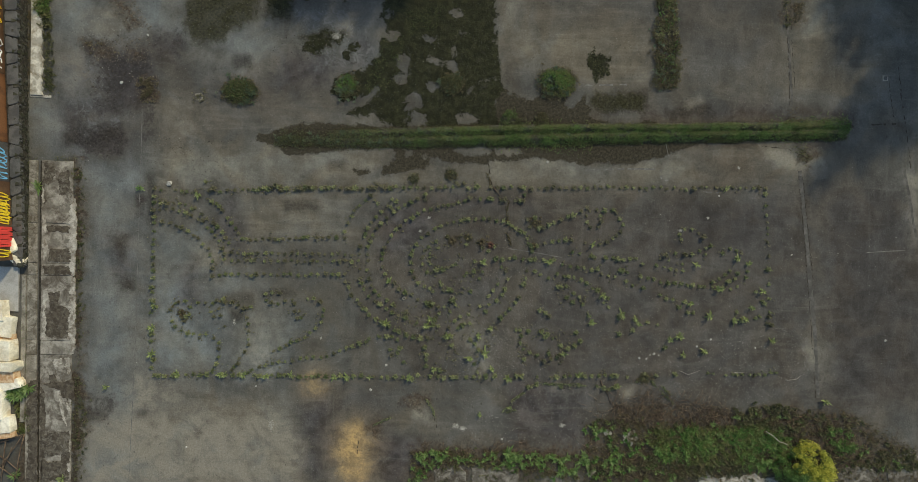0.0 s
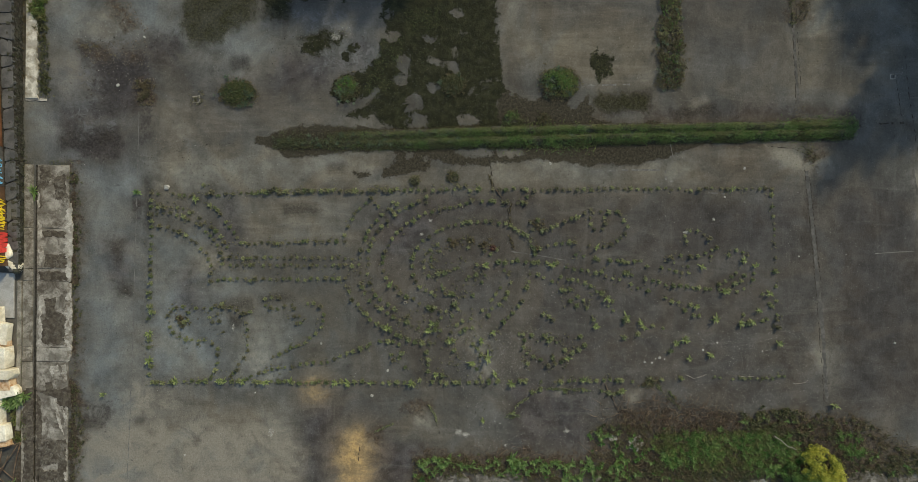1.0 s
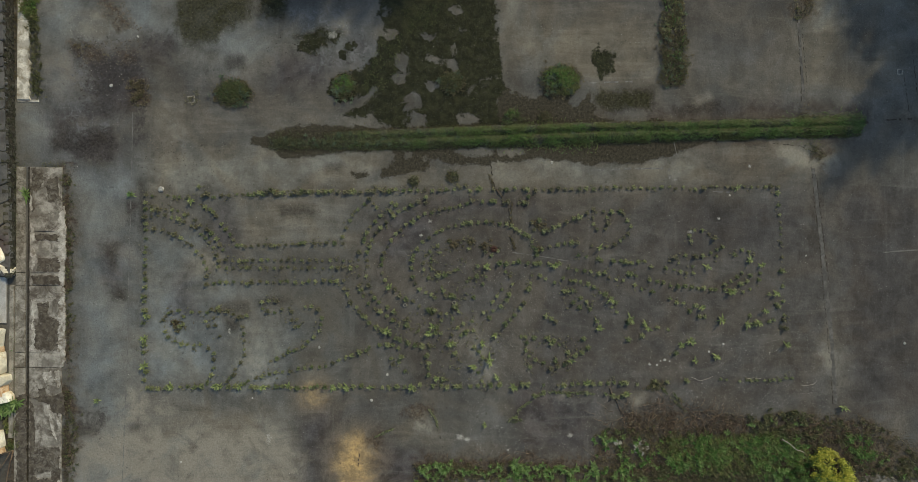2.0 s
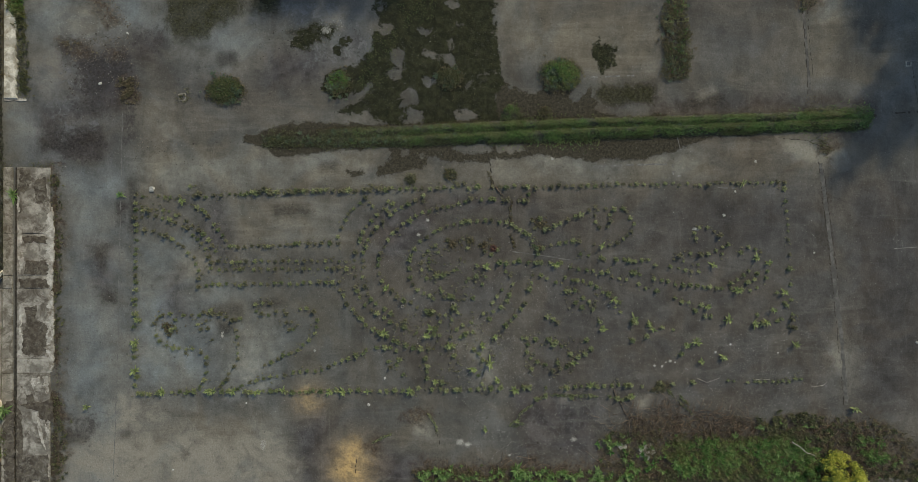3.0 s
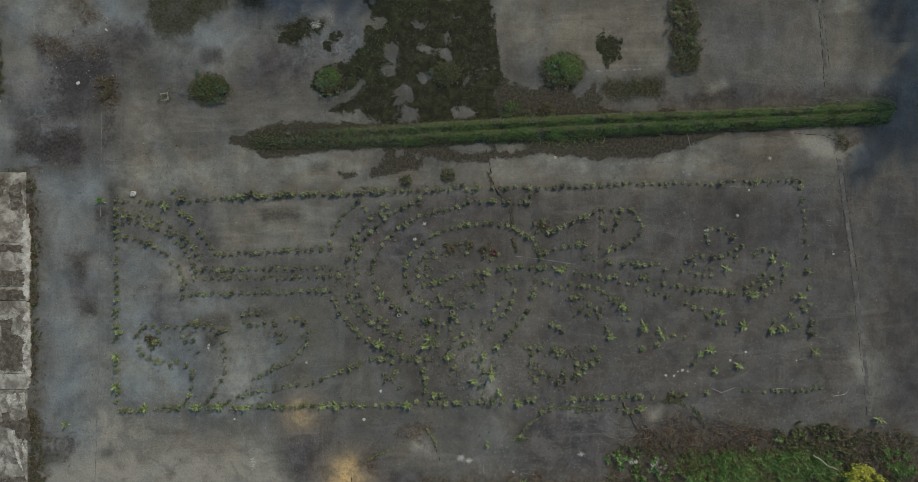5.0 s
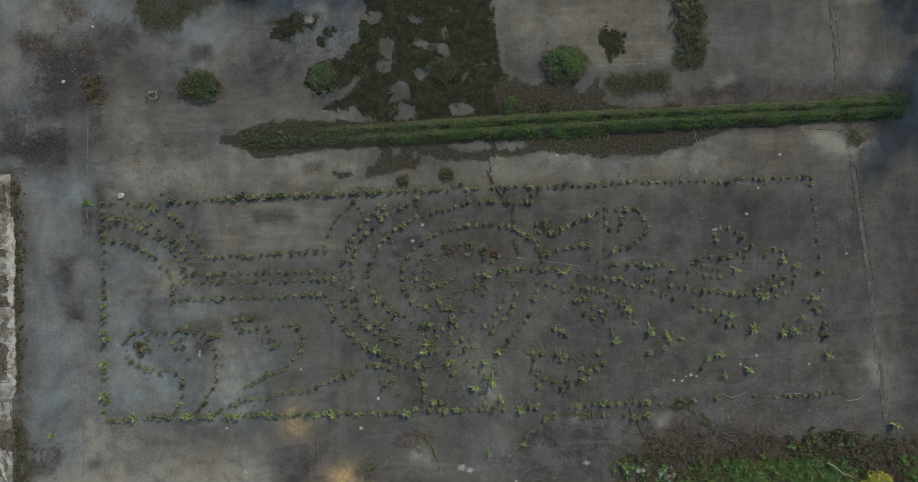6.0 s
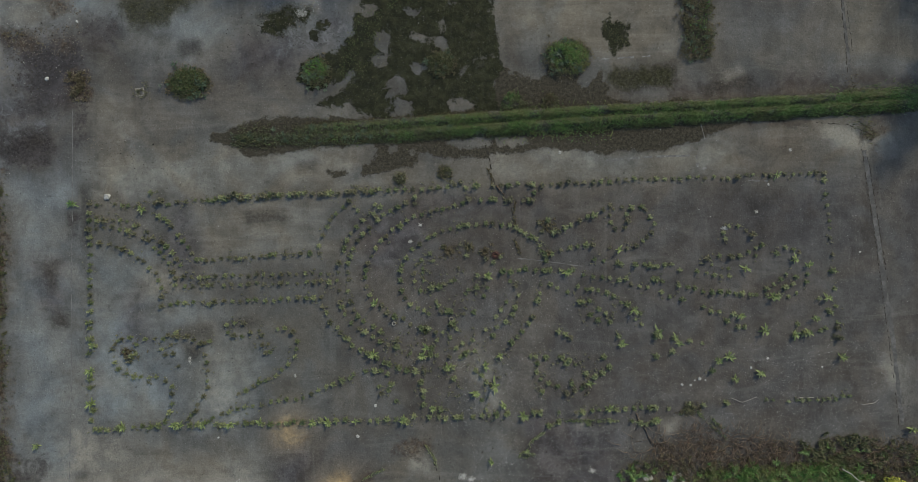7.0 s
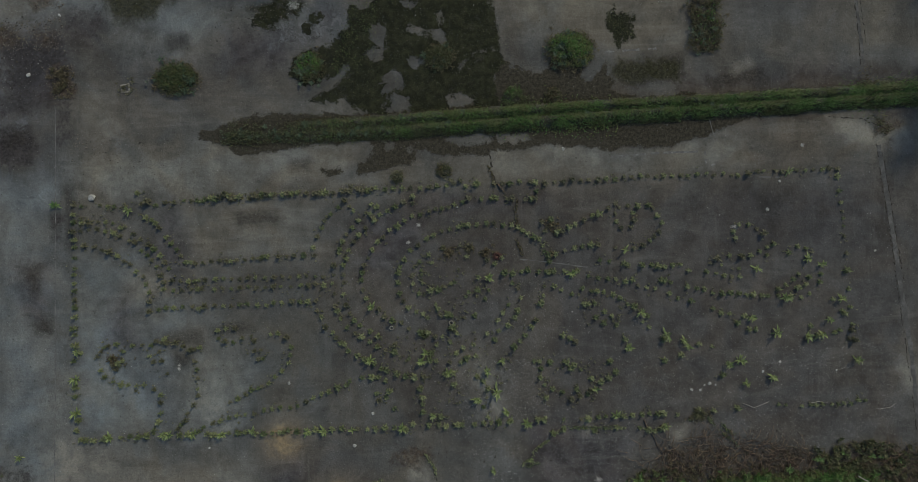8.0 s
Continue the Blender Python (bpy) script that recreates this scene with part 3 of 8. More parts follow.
SOIL_GAPS = [[(-1.53, -12.62), (0.48, -12.35), (0.69, -13.94), (-1.16, -13.96)], [(0.65, -12.48), (3.35, -12.28), (3.73, -13.91), (0.69, -13.94)], [(13.98, -12.52), (18.86, -12.56), (18.9, -13.74), (14.02, -13.79)], [(4.71, -12.6), (7.45, -12.74), (7.14, -13.87), (4.58, -13.9)], [(24.98, -11.58), (27.2, -11.03), (27.28, -13.09), (25.4, -13.11)], [(9.43, -10.36), (10.28, -10.14), (10.54, -10.82), (9.73, -11.17)], [(8.22, -10.27), (8.73, -10.03), (9.02, -10.5), (8.41, -10.71)]]
SAND = [[(-6.22, -10.49), (-5.70, -10.24), (-5.27, -11.31), (-5.31, -12.66), (-5.82, -13.41), (-6.43, -13.08), (-6.73, -11.67)], [(-8.41, -7.68), (-8.08, -7.60), (-8.07, -7.94), (-8.37, -8.01)]]
DUSTY = [[(-17.51, 5.14), (-4.49, 5.52), (-5.11, 4.05), (0.86, 4.56), (9.62, 4.99), (17.13, 6.07), (19.25, 4.78), (17.2, 4.04), (0.22, 3.37), (-12.3, 3.01), (-17.16, 3.36)], [(2.26, 14.23), (10.32, 14.55), (10.15, 9.54), (6.42, 9.57), (3.36, 10.63), (1.99, 11.9)], [(-12.62, 2.67), (-6.73, 2.84), (-6.85, 0.68), (-12.41, 0.54)], [(-21.14, -9.22), (-15.98, -8.81), (-8.78, -8.69), (-6.84, -14.03), (-21.07, -14.19)], [(-17.4, 7.92), (-7.84, 8.25), (-7.81, 6.93), (-16.24, 6)], [(-4.79, -9.29), (-1.8, -8.9), (-0.75, -10.57), (-4.08, -11.3)], [(18.59, 13.21), (20.95, 14.98), (21, 13.64), (19.41, 9.87)]]
DUSTY += [[(17.05, 6.41), (18.16, 6.31), (19.38, 5.94), (20.68, 5.84), (20.14, 5.28), (18.89, 5.18), (17.84, 5.52), (17.2, 5.94)]]
BLUISH = [[(-22.92, 14.49), (-20.23, 14.61), (-20.48, 10.40), (-22.70, 10.00)], [(-19.59, 14.63), (-15.76, 14.79), (-16.02, 11.54), (-18.26, 11.46)], [(-23.93, 7.37), (-22.34, 7.42), (-22.62, 4.82), (-23.89, 4.71)], [(-6.93, 11.40), (-4.96, 11.31), (-5.25, 9.65), (-7.88, 10.05)], [(-22.13, 10.08), (-20.63, 10.14), (-20.19, 8.47), (-21.40, 8.36)], [(-21.78, 8.09), (-20.28, 7.98), (-20.74, 6.83), (-21.86, 7.05)], [(-15.12, -2.17), (-13.17, -2.46), (-13.08, -7.09), (-15.03, -7.13)], [(-21.18, 4.05), (-18.14, 4.14), (-18.1, -13.62), (-21.08, -13.66)], [(-17.27, 0.41), (-14.85, 0.47), (-14.54, -7.45), (-17.14, -7.5)], [(-23.93, 7.63), (-21.39, 7.71), (-21.35, 4.7), (-23.89, 4.62)], [(-22.73, 12.57), (-20.51, 12.66), (-19.81, 8.16), (-22.35, 8.07)], [(-14.43, 12.58), (-10.54, 12.08), (-10.81, 9.78), (-13.73, 10)], [(-9.88, 11.94), (-5.96, 12.26), (-5.59, 10.3), (-9.19, 10.17)], [(-12.45, -6.09), (-9.53, -4.7), (-10.12, -7.37), (-12.42, -7.42)]]
CHALKY = [[(-20.64, -10.7), (-15.95, -10.2), (-11.71, -10.14), (-10.04, -11.38), (-10.32, -13.73), (-20.59, -14.02)], [(-20.04, 12.52), (-18.76, 12.73), (-18.27, 11.62), (-19.53, 11.08)], [(-22.32, 10.01), (-21.43, 10.17), (-20.53, 9.43), (-20.61, 8.45), (-21.72, 8.41)], [(-21.06, 6.43), (-19.79, 6.86), (-18.5, 6.8), (-19.78, 6.34)], [(-17.3, 7.53), (-15.31, 7.73), (-14.95, 5.88), (-17.04, 5.65)], [(-15.03, 10.28), (-11.17, 11.4), (-10.81, 9.78), (-14.37, 9.33)], [(18.62, 14.21), (20.27, 14.62), (20.32, 13.1), (18.95, 12.88)], [(17.05, 6.41), (18.16, 6.31), (19.38, 5.94), (20.68, 5.84), (20.14, 5.28), (18.89, 5.18), (17.84, 5.52), (17.2, 5.94)]]
CHALKY += [[(-17.35, 4.92), (-5.14, 5.3), (-5.45, 4.53), (-17.16, 3.1)], [(1.17, 5.5), (16.46, 5.54), (16.84, 4.54), (0.87, 4.23)], [(-14.67, -0.35), (-13.37, -0.48), (-13.5, -2.2), (-14.47, -2.22)], [(-12.63, -4.76), (-10.51, -4.55), (-10.45, -7.38), (-12.58, -7.42)], [(-10.9, -9.39), (-10.08, -9.38), (-10.22, -10.88), (-10.78, -10.89)], [(0.27, -4.49), (1.46, -5.14), (2.19, -7.15), (0.84, -7.17)], [(20.39, -4.92), (21.38, -5.25), (21.37, -6.8), (20.55, -6.47)], [(-6.34, 7.25), (-5.19, 7.28), (-4.92, 6.96), (-6.17, 6.89)], [(25.72, 4.97), (26.53, 5), (27.14, 0.56), (26.41, 0.88)], [(1.93, 14.05), (3.43, 14.11), (3.35, 11.29), (2.2, 10.25)]]
PURPLE = [[(-10.83, 10.6), (-6.59, 10.92), (-5.26, 10.25), (-6.57, 9.87), (-7.7, 9.24), (-9.81, 8.84), (-10.8, 9.13)], [(-6.45, 11.91), (-5.29, 11.62), (-5.11, 10.65), (-6.25, 10.44)], [(-22.41, 7.42), (-19.32, 7.59), (-19.05, 5.09), (-21.03, 4.8), (-22.38, 5.15)], [(-21.12, 10.86), (-17.55, 10.84), (-17.4, 7.75), (-18.99, 7.21), (-21.09, 8.44)], [(-17.56, 11.48), (-16.02, 11.38), (-16.31, 9.91), (-17.43, 9.87)], [(-16.11, -1.37), (-14.82, -0.85), (-14.61, -3.48), (-15.91, -3.51)], [(-9.27, -9.03), (-7.46, -8.66), (-6.07, -11.33), (-7.35, -13.7), (-8.68, -13.51)], [(-4.72, 1.74), (-2.42, 2.46), (-1.08, 2.17), (-3.03, 0.12), (-4.67, -0.59)], [(2.87, -7.47), (7.31, -8.41), (7.39, -10.97), (2.97, -10.86)]]
PURPLE += [[(-2.44, 3.13), (3.58, 3.14), (3.6, 2.47), (-2.41, 2.2)], [(-13.12, 3.15), (-12.25, 0.54), (-12.88, -0.8), (-13.88, 0.5)], [(-20, 0.33), (-18.56, 0.37), (-18.61, -2.26), (-19.65, -1.95)], [(-5.44, -9.97), (-2.07, -11.27), (-3.02, -13.45), (-5.02, -13.47)], [(10.19, 8.37), (18.41, 8.82), (22.25, 8.4), (22.27, 7.93), (10.21, 7.53)]]
PALE = [[(-20.74, -10.28), (-19.2, -9.92), (-15.97, -9.47), (-10.08, -9.64), (-8.89, -11.37), (-9.33, -13.72), (-20.75, -14.02)], [(-18.43, -7.53), (-15.99, -7.98), (-15.97, -9.47), (-18.4, -9.51)], [(-22.37, 9.52), (-21.43, 10.04), (-20.52, 9.17), (-20.77, 8.45), (-22.05, 8.73)], [(-21.78, 12.61), (-20.19, 12.35), (-19.86, 11.39), (-21.13, 11.51)]]
WASH = [[(17.12, 6.37), (18.16, 6.27), (19.39, 5.87), (20.68, 5.77), (20.21, 5.35), (18.96, 5.21), (17.91, 5.55), (17.3, 5.94)], [(-10.67, -9.79), (-10.4, -9.71), (-10.31, -10.88), (-10.58, -10.89)], [(5.38, -7.36), (5.64, -7.25), (5.8, -7.83), (5.46, -7.9)], [(20.41, -5.37), (20.75, -5.29), (20.93, -6.19), (20.58, -6.3)], [(-7.45, 12.66), (-6.56, 12.49), (-6.61, 11.9), (-7.27, 12.04)], [(9.35, -7.87), (10.03, -7.69), (10.22, -8.3), (9.5, -8.45)], [(-2.8, -8.75), (-1.96, -8.91), (-1.77, -9.75), (-2.61, -9.76)], [(25.89, 4.98), (26.53, 5), (26.7, 0.89), (26.39, 1.57)], [(12.57, 8.62), (13.41, 9.05), (13.52, 8.92), (12.74, 8.42)]]
TARRY = [[(17.21, 3.7), (20.68, 3.8), (21.17, -8.87), (17.66, -8.58)], [(2.9, 3.29), (17.57, 3.54), (18.36, -8.57), (2.57, -8.83), (3.12, -4.43), (4.02, -0.37)], [(20.51, 3.8), (27.68, 4.35), (28.23, -8.41), (21.16, -8.53)], [(-5.72, 2.04), (2.93, 2.28), (3.2, -7.13), (-4.9, -4.6)], [(-8.79, -8.35), (-4.81, -8.62), (-2.07, -11.27), (-3.35, -13.45), (-5.36, -13.47), (-4.76, -10.63), (-6.45, -9.32)]]

GRIME = [[(-21.28, 10.69), (-19.52, 10.37), (-17.67, 10.67), (-17.50, 8.24), (-18.20, 7.73), (-18.99, 6.89), (-20.59, 7.00), (-21.02, 8.44), (-20.46, 9.43)], [(-20.58, 6.35), (-19.30, 6.55), (-18.96, 5.42), (-19.75, 4.65), (-21.03, 4.80), (-21.68, 5.50)], [(-17.78, 11.31), (-16.34, 11.53), (-15.84, 10.74), (-16.64, 10.38), (-17.54, 10.51)], [(-18.50, 2.50), (-17.79, 2.52), (-17.77, 1.21), (-18.35, 1.20)], [(-17.88, 7.74), (-17.49, 7.65), (-17.65, 5.63), (-18.04, 5.62)], [(-20.84, -8.23), (-19.21, -9.19), (-19.68, -10.03), (-20.97, -9.72)], [(-3.15, -8.32), (-1.64, -8.56), (-1.95, -9.41), (-3.13, -9.09)]]
# real algae, but the last outline deepens the far trees' shade in colour
ALGAE_SHADE = [[(-15.85, 16.41), (-11.60, 16.59), (-11.97, 12.51), (-13.12, 11.85), (-13.60, 11.24), (-15.37, 11.24), (-15.84, 12.20)], [(6.95, 8.93), (8.46, 9.21), (10.34, 8.94), (10.13, 8.20), (8.16, 8.07), (7.07, 8.23)], [(-9.49, 11.73), (-8.25, 12.10), (-6.94, 11.96), (-7.42, 11.28), (-8.88, 10.83)], [(-11.76, 16.26), (-9.65, 16.35), (-10.05, 12.36), (-11.36, 12.76)]]
# darker ground tones; the fourth outline is tree shade put into the colour
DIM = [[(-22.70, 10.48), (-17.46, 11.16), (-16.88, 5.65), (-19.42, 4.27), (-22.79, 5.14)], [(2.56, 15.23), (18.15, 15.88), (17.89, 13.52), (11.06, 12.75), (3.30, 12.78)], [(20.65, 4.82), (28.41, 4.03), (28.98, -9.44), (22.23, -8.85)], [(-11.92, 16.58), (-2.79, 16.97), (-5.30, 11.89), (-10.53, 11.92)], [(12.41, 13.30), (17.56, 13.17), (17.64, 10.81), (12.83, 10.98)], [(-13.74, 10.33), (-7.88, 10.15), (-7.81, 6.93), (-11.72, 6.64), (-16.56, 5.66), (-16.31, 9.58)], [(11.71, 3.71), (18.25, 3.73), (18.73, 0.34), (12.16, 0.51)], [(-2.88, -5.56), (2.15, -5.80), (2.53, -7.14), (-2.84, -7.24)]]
SMEAR = [[(-22.13, 10.08), (-20.63, 10.14), (-20.19, 8.47), (-21.40, 8.36)], [(-21.78, 8.09), (-20.28, 7.98), (-20.74, 6.67), (-21.86, 7.05)], [(-20.02, 11.45), (-18.10, 11.53), (-18.50, 10.54), (-19.69, 10.59)], [(-21.06, 6.98), (-18.99, 7.05), (-19.14, 6.39), (-21.05, 6.10)], [(-8.56, 11.34), (-5.12, 11.30), (-5.25, 9.82), (-8.37, 10.13)], [(-9.90, 13.08), (-6.64, 13.05), (-6.28, 11.92), (-9.23, 11.97)]]
# outlines where the ground colour is multiplied lighter
LIGHTER = [[(-17.10, 2.11), (-14.49, -0.61), (-14.44, -7.04), (-17.20, -6.97)], [(-9.44, -0.97), (-6.25, -2.92), (-6.31, -6.70), (-11.12, -7.12), (-9.48, -3.93)], [(-13.18, -1.98), (-6.77, -1.83), (-7.38, -6.67), (-12.44, -6.28)], [(-5.93, 0.86), (-2.41, 1.34), (-1.37, -1.39), (-3.04, -4.07), (-5.45, -2.94)], [(-1.11, -2.48), (2.43, -2.28), (2.35, -6.63), (-0.91, -6.83)]]


def ground():
    def steps(lo, hi, fine):
        far = [1, 3, 8, 20, 60, 200, 700, 2400]
        return np.concatenate([[lo - d for d in reversed(far)], np.arange(lo, hi + 1e-6, fine), [hi + d for d in far]])
    gx, gy = steps(-30, 30, 0.11), steps(-17, 18, 0.11)
    xs, ys = np.meshgrid(gx, gy)
    nx, ny = len(gx), len(gy)
    flat = np.stack([xs.ravel(), ys.ravel(), np.zeros(nx * ny)], 1)
    a = (np.arange(ny - 1)[:, None] * nx + np.arange(nx - 1)[None]).ravel()
    quads = np.stack([a, a + 1, a + nx + 1, a + nx], 1)
    me = bpy.data.meshes.new("ground")
    me.from_pydata(flat.tolist(), [], quads.tolist())
    for name, add, cut in (("moss", MOSS, MOSS_GAPS), ("damp", DAMP, DAMP_GAPS), ("brownish", BROWNISH, []), ("soil", SOIL, SOIL_GAPS), ("sand", SAND, []), ("dusty", DUSTY, []), ("bluish", BLUISH, []), ("tarry", TARRY, []), ("chalky", CHALKY, []), ("purple", PURPLE, []), ("stain", STAIN, []), ("wash", WASH, []), ("pale", PALE, []), ("grime", GRIME, []), ("algae_shade", ALGAE_SHADE, []), ("dim", DIM, []), ("worn", LIGHTER, []), ("smear", SMEAR, [])):
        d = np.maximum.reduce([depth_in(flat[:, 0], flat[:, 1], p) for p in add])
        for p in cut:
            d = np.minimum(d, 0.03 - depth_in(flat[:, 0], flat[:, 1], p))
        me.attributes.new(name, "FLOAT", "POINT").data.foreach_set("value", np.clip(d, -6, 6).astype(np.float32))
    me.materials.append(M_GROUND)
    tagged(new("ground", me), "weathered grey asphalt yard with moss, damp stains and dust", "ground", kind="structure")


ground()


def ribbon(name, pts, width, mat, label, wobble=0.03, lift=0.004, category="crack", gaps=0.0, step=0.2):
    """A thin uneven strip along a line on the ground."""
    g, spots, run = Geo(), along(pts, step), []
    for i, (x, y, a) in enumerate(spots):
        w = width * random.uniform(0.35, 1.5) / 2 if width < 0.1 else width * random.uniform(0.75, 1.25) / 2
        o = random.uniform(-wobble, wobble)
        c, s = -math.sin(a), math.cos(a)
        run.append(((x + c * (o + w), y + s * (o + w), lift), (x + c * (o - w), y + s * (o - w), lift)))
    for p, q in zip(run, run[1:]):
        if random.random() >= gaps:
            g.face([p[1], q[1], q[0], p[0]])
    return tagged(part(name, g, mat), label, category, kind="structure")


# seams, cracks and worn paint in the asphalt
ribbon("trench_seam", [(19.45, 5.06), (19.64, 3.77), (19.93, 1.74), (20.27, -0.99), (20.72, -4.4), (21.07, -8.18)], 0.20, M_TAR, "light grey filled trench seam across the asphalt")
ribbon("trench_seam", [(18.41, 13.54), (18.63, 11.19), (18.86, 8.83)], 0.16, M_TAR, "light grey filled trench seam across the asphalt")
ribbon("trench_seam", [(25.7, 5.32), (26.36, 2.25), (27.19, -0.82)], 0.16, M_TAR, "light grey filled trench seam across the asphalt")
for line, w in (([(19.35, 5.12), (19.5, 3.77), (19.79, 1.73), (20.1, -0.99), (20.51, -4.41), (20.9, -8.18)], 0.05), ([(19.56, 5.06), (19.78, 3.78), (20.11, 1.4), (20.5, -1.32)], 0.05), ([(18.25, 14.87), (18.49, 12.19), (18.72, 8.83)], 0.05), ([(18.53, 14.88), (18.73, 12.2), (18.99, 9.85)], 0.04),
                ([(25.02, 11.76), (25.36, 9.39), (25.67, 7.87), (26.09, 5.33)], 0.06), ([(24.55, 10.39), (24.91, 8.36)], 0.05), ([(1.17, 5.5), (1.39, 4.58), (1.55, 3.58)], 0.07), ([(2.31, 2.77), (2.55, 1.44), (2.5, 0.93)], 0.05), ([(23.49, 7.84), (25.07, 7.96)], 0.12),
                ([(-1.62, -9.24), (-1.37, -9.74), (-1.08, -10.75)], 0.05), ([(17.11, 6.41), (18.68, 6.29), (19.84, 5.82)], 0.05), ([(-5.68, -11.05), (-5.73, -11.83)], 0.05)):
    ribbon("crack", line, w * 0.8, M_CRACK, "dark earth-filled crack in the asphalt", 0.025, 0.007, gaps=0.4, step=0.12)
ribbon("joint", [(-18.1, 7.57), (-18.13, 3.65), (-18.2, -0.28), (-18.25, -4.88), (-18.37, -9.51), (-18.49, -13.63)], 0.035, M_JOINT, "faint pale construction joint in the asphalt", 0.015, gaps=0.06)
ribbon("joint", [(2.59, 0.1), (4.18, -0.1), (5.71, -0.33)], 0.05, M_JOINT, "faint pale construction joint in the asphalt", 0.01)
for line, w in (([(6.91, 4.71), (8.94, 4.84), (11.15, 4.91)], 0.10), ([(11.25, 5.11), (11.35, 4.14)], 0.10), ([(11.35, 4.21), (11.76, 4.28)], 0.08), ([(11.52, 6.4), (11.75, 5.5)], 0.06), ([(6.76, 9.55), (9.13, 9.67)], 0.09), ([(13.77, 3.67), (14.73, 3.63)], 0.07), ([(23.62, 0.4), (25.9, 0.59)], 0.06)):
    ribbon("road_marking", line, w, M_FAINT, "worn white painted line on the asphalt", 0.01, category="marking", gaps=0.12)


# ---- the edge of the yard: concrete strip, kerb, stone wall, hoarding, stone heap ----
def wavy_box(x0, y0, x1, y1, z0, z1, bevel=0.02, rag=0.0):
    """A slab with an outline that wanders by rag."""
    pts = []
    for (ax, ay), (bx, by) in (((x0, y0), (x1, y0)), ((x1, y0), (x1, y1)), ((x1, y1), (x0, y1)), ((x0, y1), (x0, y0))):
        n = max(1, round(math.hypot(bx - ax, by - ay) / 0.35)) if rag else 1
        pts += [(ax + (bx - ax) * i / n + random.uniform(-rag, rag), ay + (by - ay) * i / n + random.uniform(-rag, rag)) for i in range(n)]
    g = Geo()
    g.prism(pts, z0, z1, bevel)
    return g


STRIP = root("concrete_strip", -22.49, -4.48)
tagged(STRIP, "long strip of stained concrete slabs with pale crusted edge", "pavement", kind="structure")


def under(ob, parent):
    """Makes ob a part of parent without moving it."""
    ob.parent = parent
    ob.matrix_parent_inverse = Matrix.Translation(-parent.location)
    return ob


STRIP_X = ([(-24.14, 4.12), (-23.7, 4.14), (-23.47, 4.14), (-21.79, 4.2)], [(-24.16, -13.69), (-23.58, -13.69), (-23.39, -13.69), (-21.66, -13.66)])
EDGES_Y = [p[1] for p in [(-22.62, 4.33), (-22.57, 0.85), (-22.54, -1.37), (-22.53, -2.05), (-22.48, -5.69), (-22.46, -6.48), (-22.44, -8.09), (-22.4, -11.29), (-22.38, -12.48), (-22.35, -14.54), (-22.32, -16.53)]]
for y1, y0 in zip(EDGES_Y, EDGES_Y[1:]):
    t = (EDGES_Y[0] - (y0 + y1) / 2) / (EDGES_Y[0] - EDGES_Y[-1])
    cols = [a[0] + (b[0] - a[0]) * t for a, b in zip(*STRIP_X)]
    under(part("slab", wavy_box(cols[2], y0 + 0.012, cols[3], y1 - 0.012, -0.05, random.uniform(0.05, 0.065), 0.015, 0.012), M_CONCRETE), STRIP)
    under(part("kerb_stone", wavy_box(cols[0], y0 + 0.01, cols[1], y1 - 0.01, -0.05, random.uniform(0.085, 0.10), 0.02, 0.012), M_KERB), STRIP)
tagged(part("gutter", wavy_box(STRIP_X[1][1][0], EDGES_Y[-1], STRIP_X[0][2][0] + 0.05, EDGES_Y[0], -0.05, 0.012), M_CRACK), "dark earth-filled gutter beside the concrete strip", "gutter", kind="structure")
# the crust of pale lime along the strip's outer edge
for a, b in ((338, 470), (472, 602)):
    run = [(-21.7, 4.36), (-21.59, -13.66)]
    y1, y0 = EDGES_Y[0] + (EDGES_Y[-1] - EDGES_Y[0]) * (a - 275) / 635, EDGES_Y[0] + (EDGES_Y[-1] - EDGES_Y[0]) * (b - 275) / 635
    x = run[0][0] + (run[1][0] - run[0][0]) * (a - 275) / 549
    steps = max(3, round((y1 - y0) / 0.035))
    edge = []
    for side in (1, -1):
        for k in (range(steps) if side == 1 else range(steps - 1, -1, -1)):
            y, ends = y0 + (y1 - y0) * k / (steps - 1), math.sin(math.pi * (k + 0.4) / steps) ** 0.4
            w = noise.noise(Vector((y * 1.6, side * 5.0, 1))) * 0.12 + noise.noise(Vector((y * 5, side * 9.0, 4))) * 0.08 + noise.noise(Vector((y * 17, side * 3.0, 8))) * 0.06
            edge.append((x + ((0.13 + w) if side == 1 else (-0.24 + 2.6 * w)) * ends, y))
    g = Geo()
    g.prism(edge, 0.0, 0.075, 0.006)
    under(part("lime_crust", g, M_CRUST, label="ragged whitish lime crust"), STRIP)


def film(name, poly, z, mat, label, rag=0.05, thick=0.02):
    """A thin ragged layer lying on a slab."""
    pts = []
    for (ax, ay), (bx, by) in zip(poly, poly[1:] + poly[:1]):
        n = max(2, round(math.hypot(bx - ax, by - ay) / 0.06))
        for q in range(n):
            px, py = ax + (bx - ax) * q / n, ay + (by - ay) * q / n
            pts.append((px + rag * (noise.noise(Vector((px * 4, py * 4, 1))) + 0.7 * noise.noise(Vector((px * 13, py * 13, 3)))), py + rag * (noise.noise(Vector((px * 4, py * 4, 6))) + 0.7 * noise.noise(Vector((px * 13, py * 13, 9))))))
    g = Geo()
    g.prism(pts, z - thick, z, 0.004)
    return under(part(name, g, mat, label=label), STRIP)


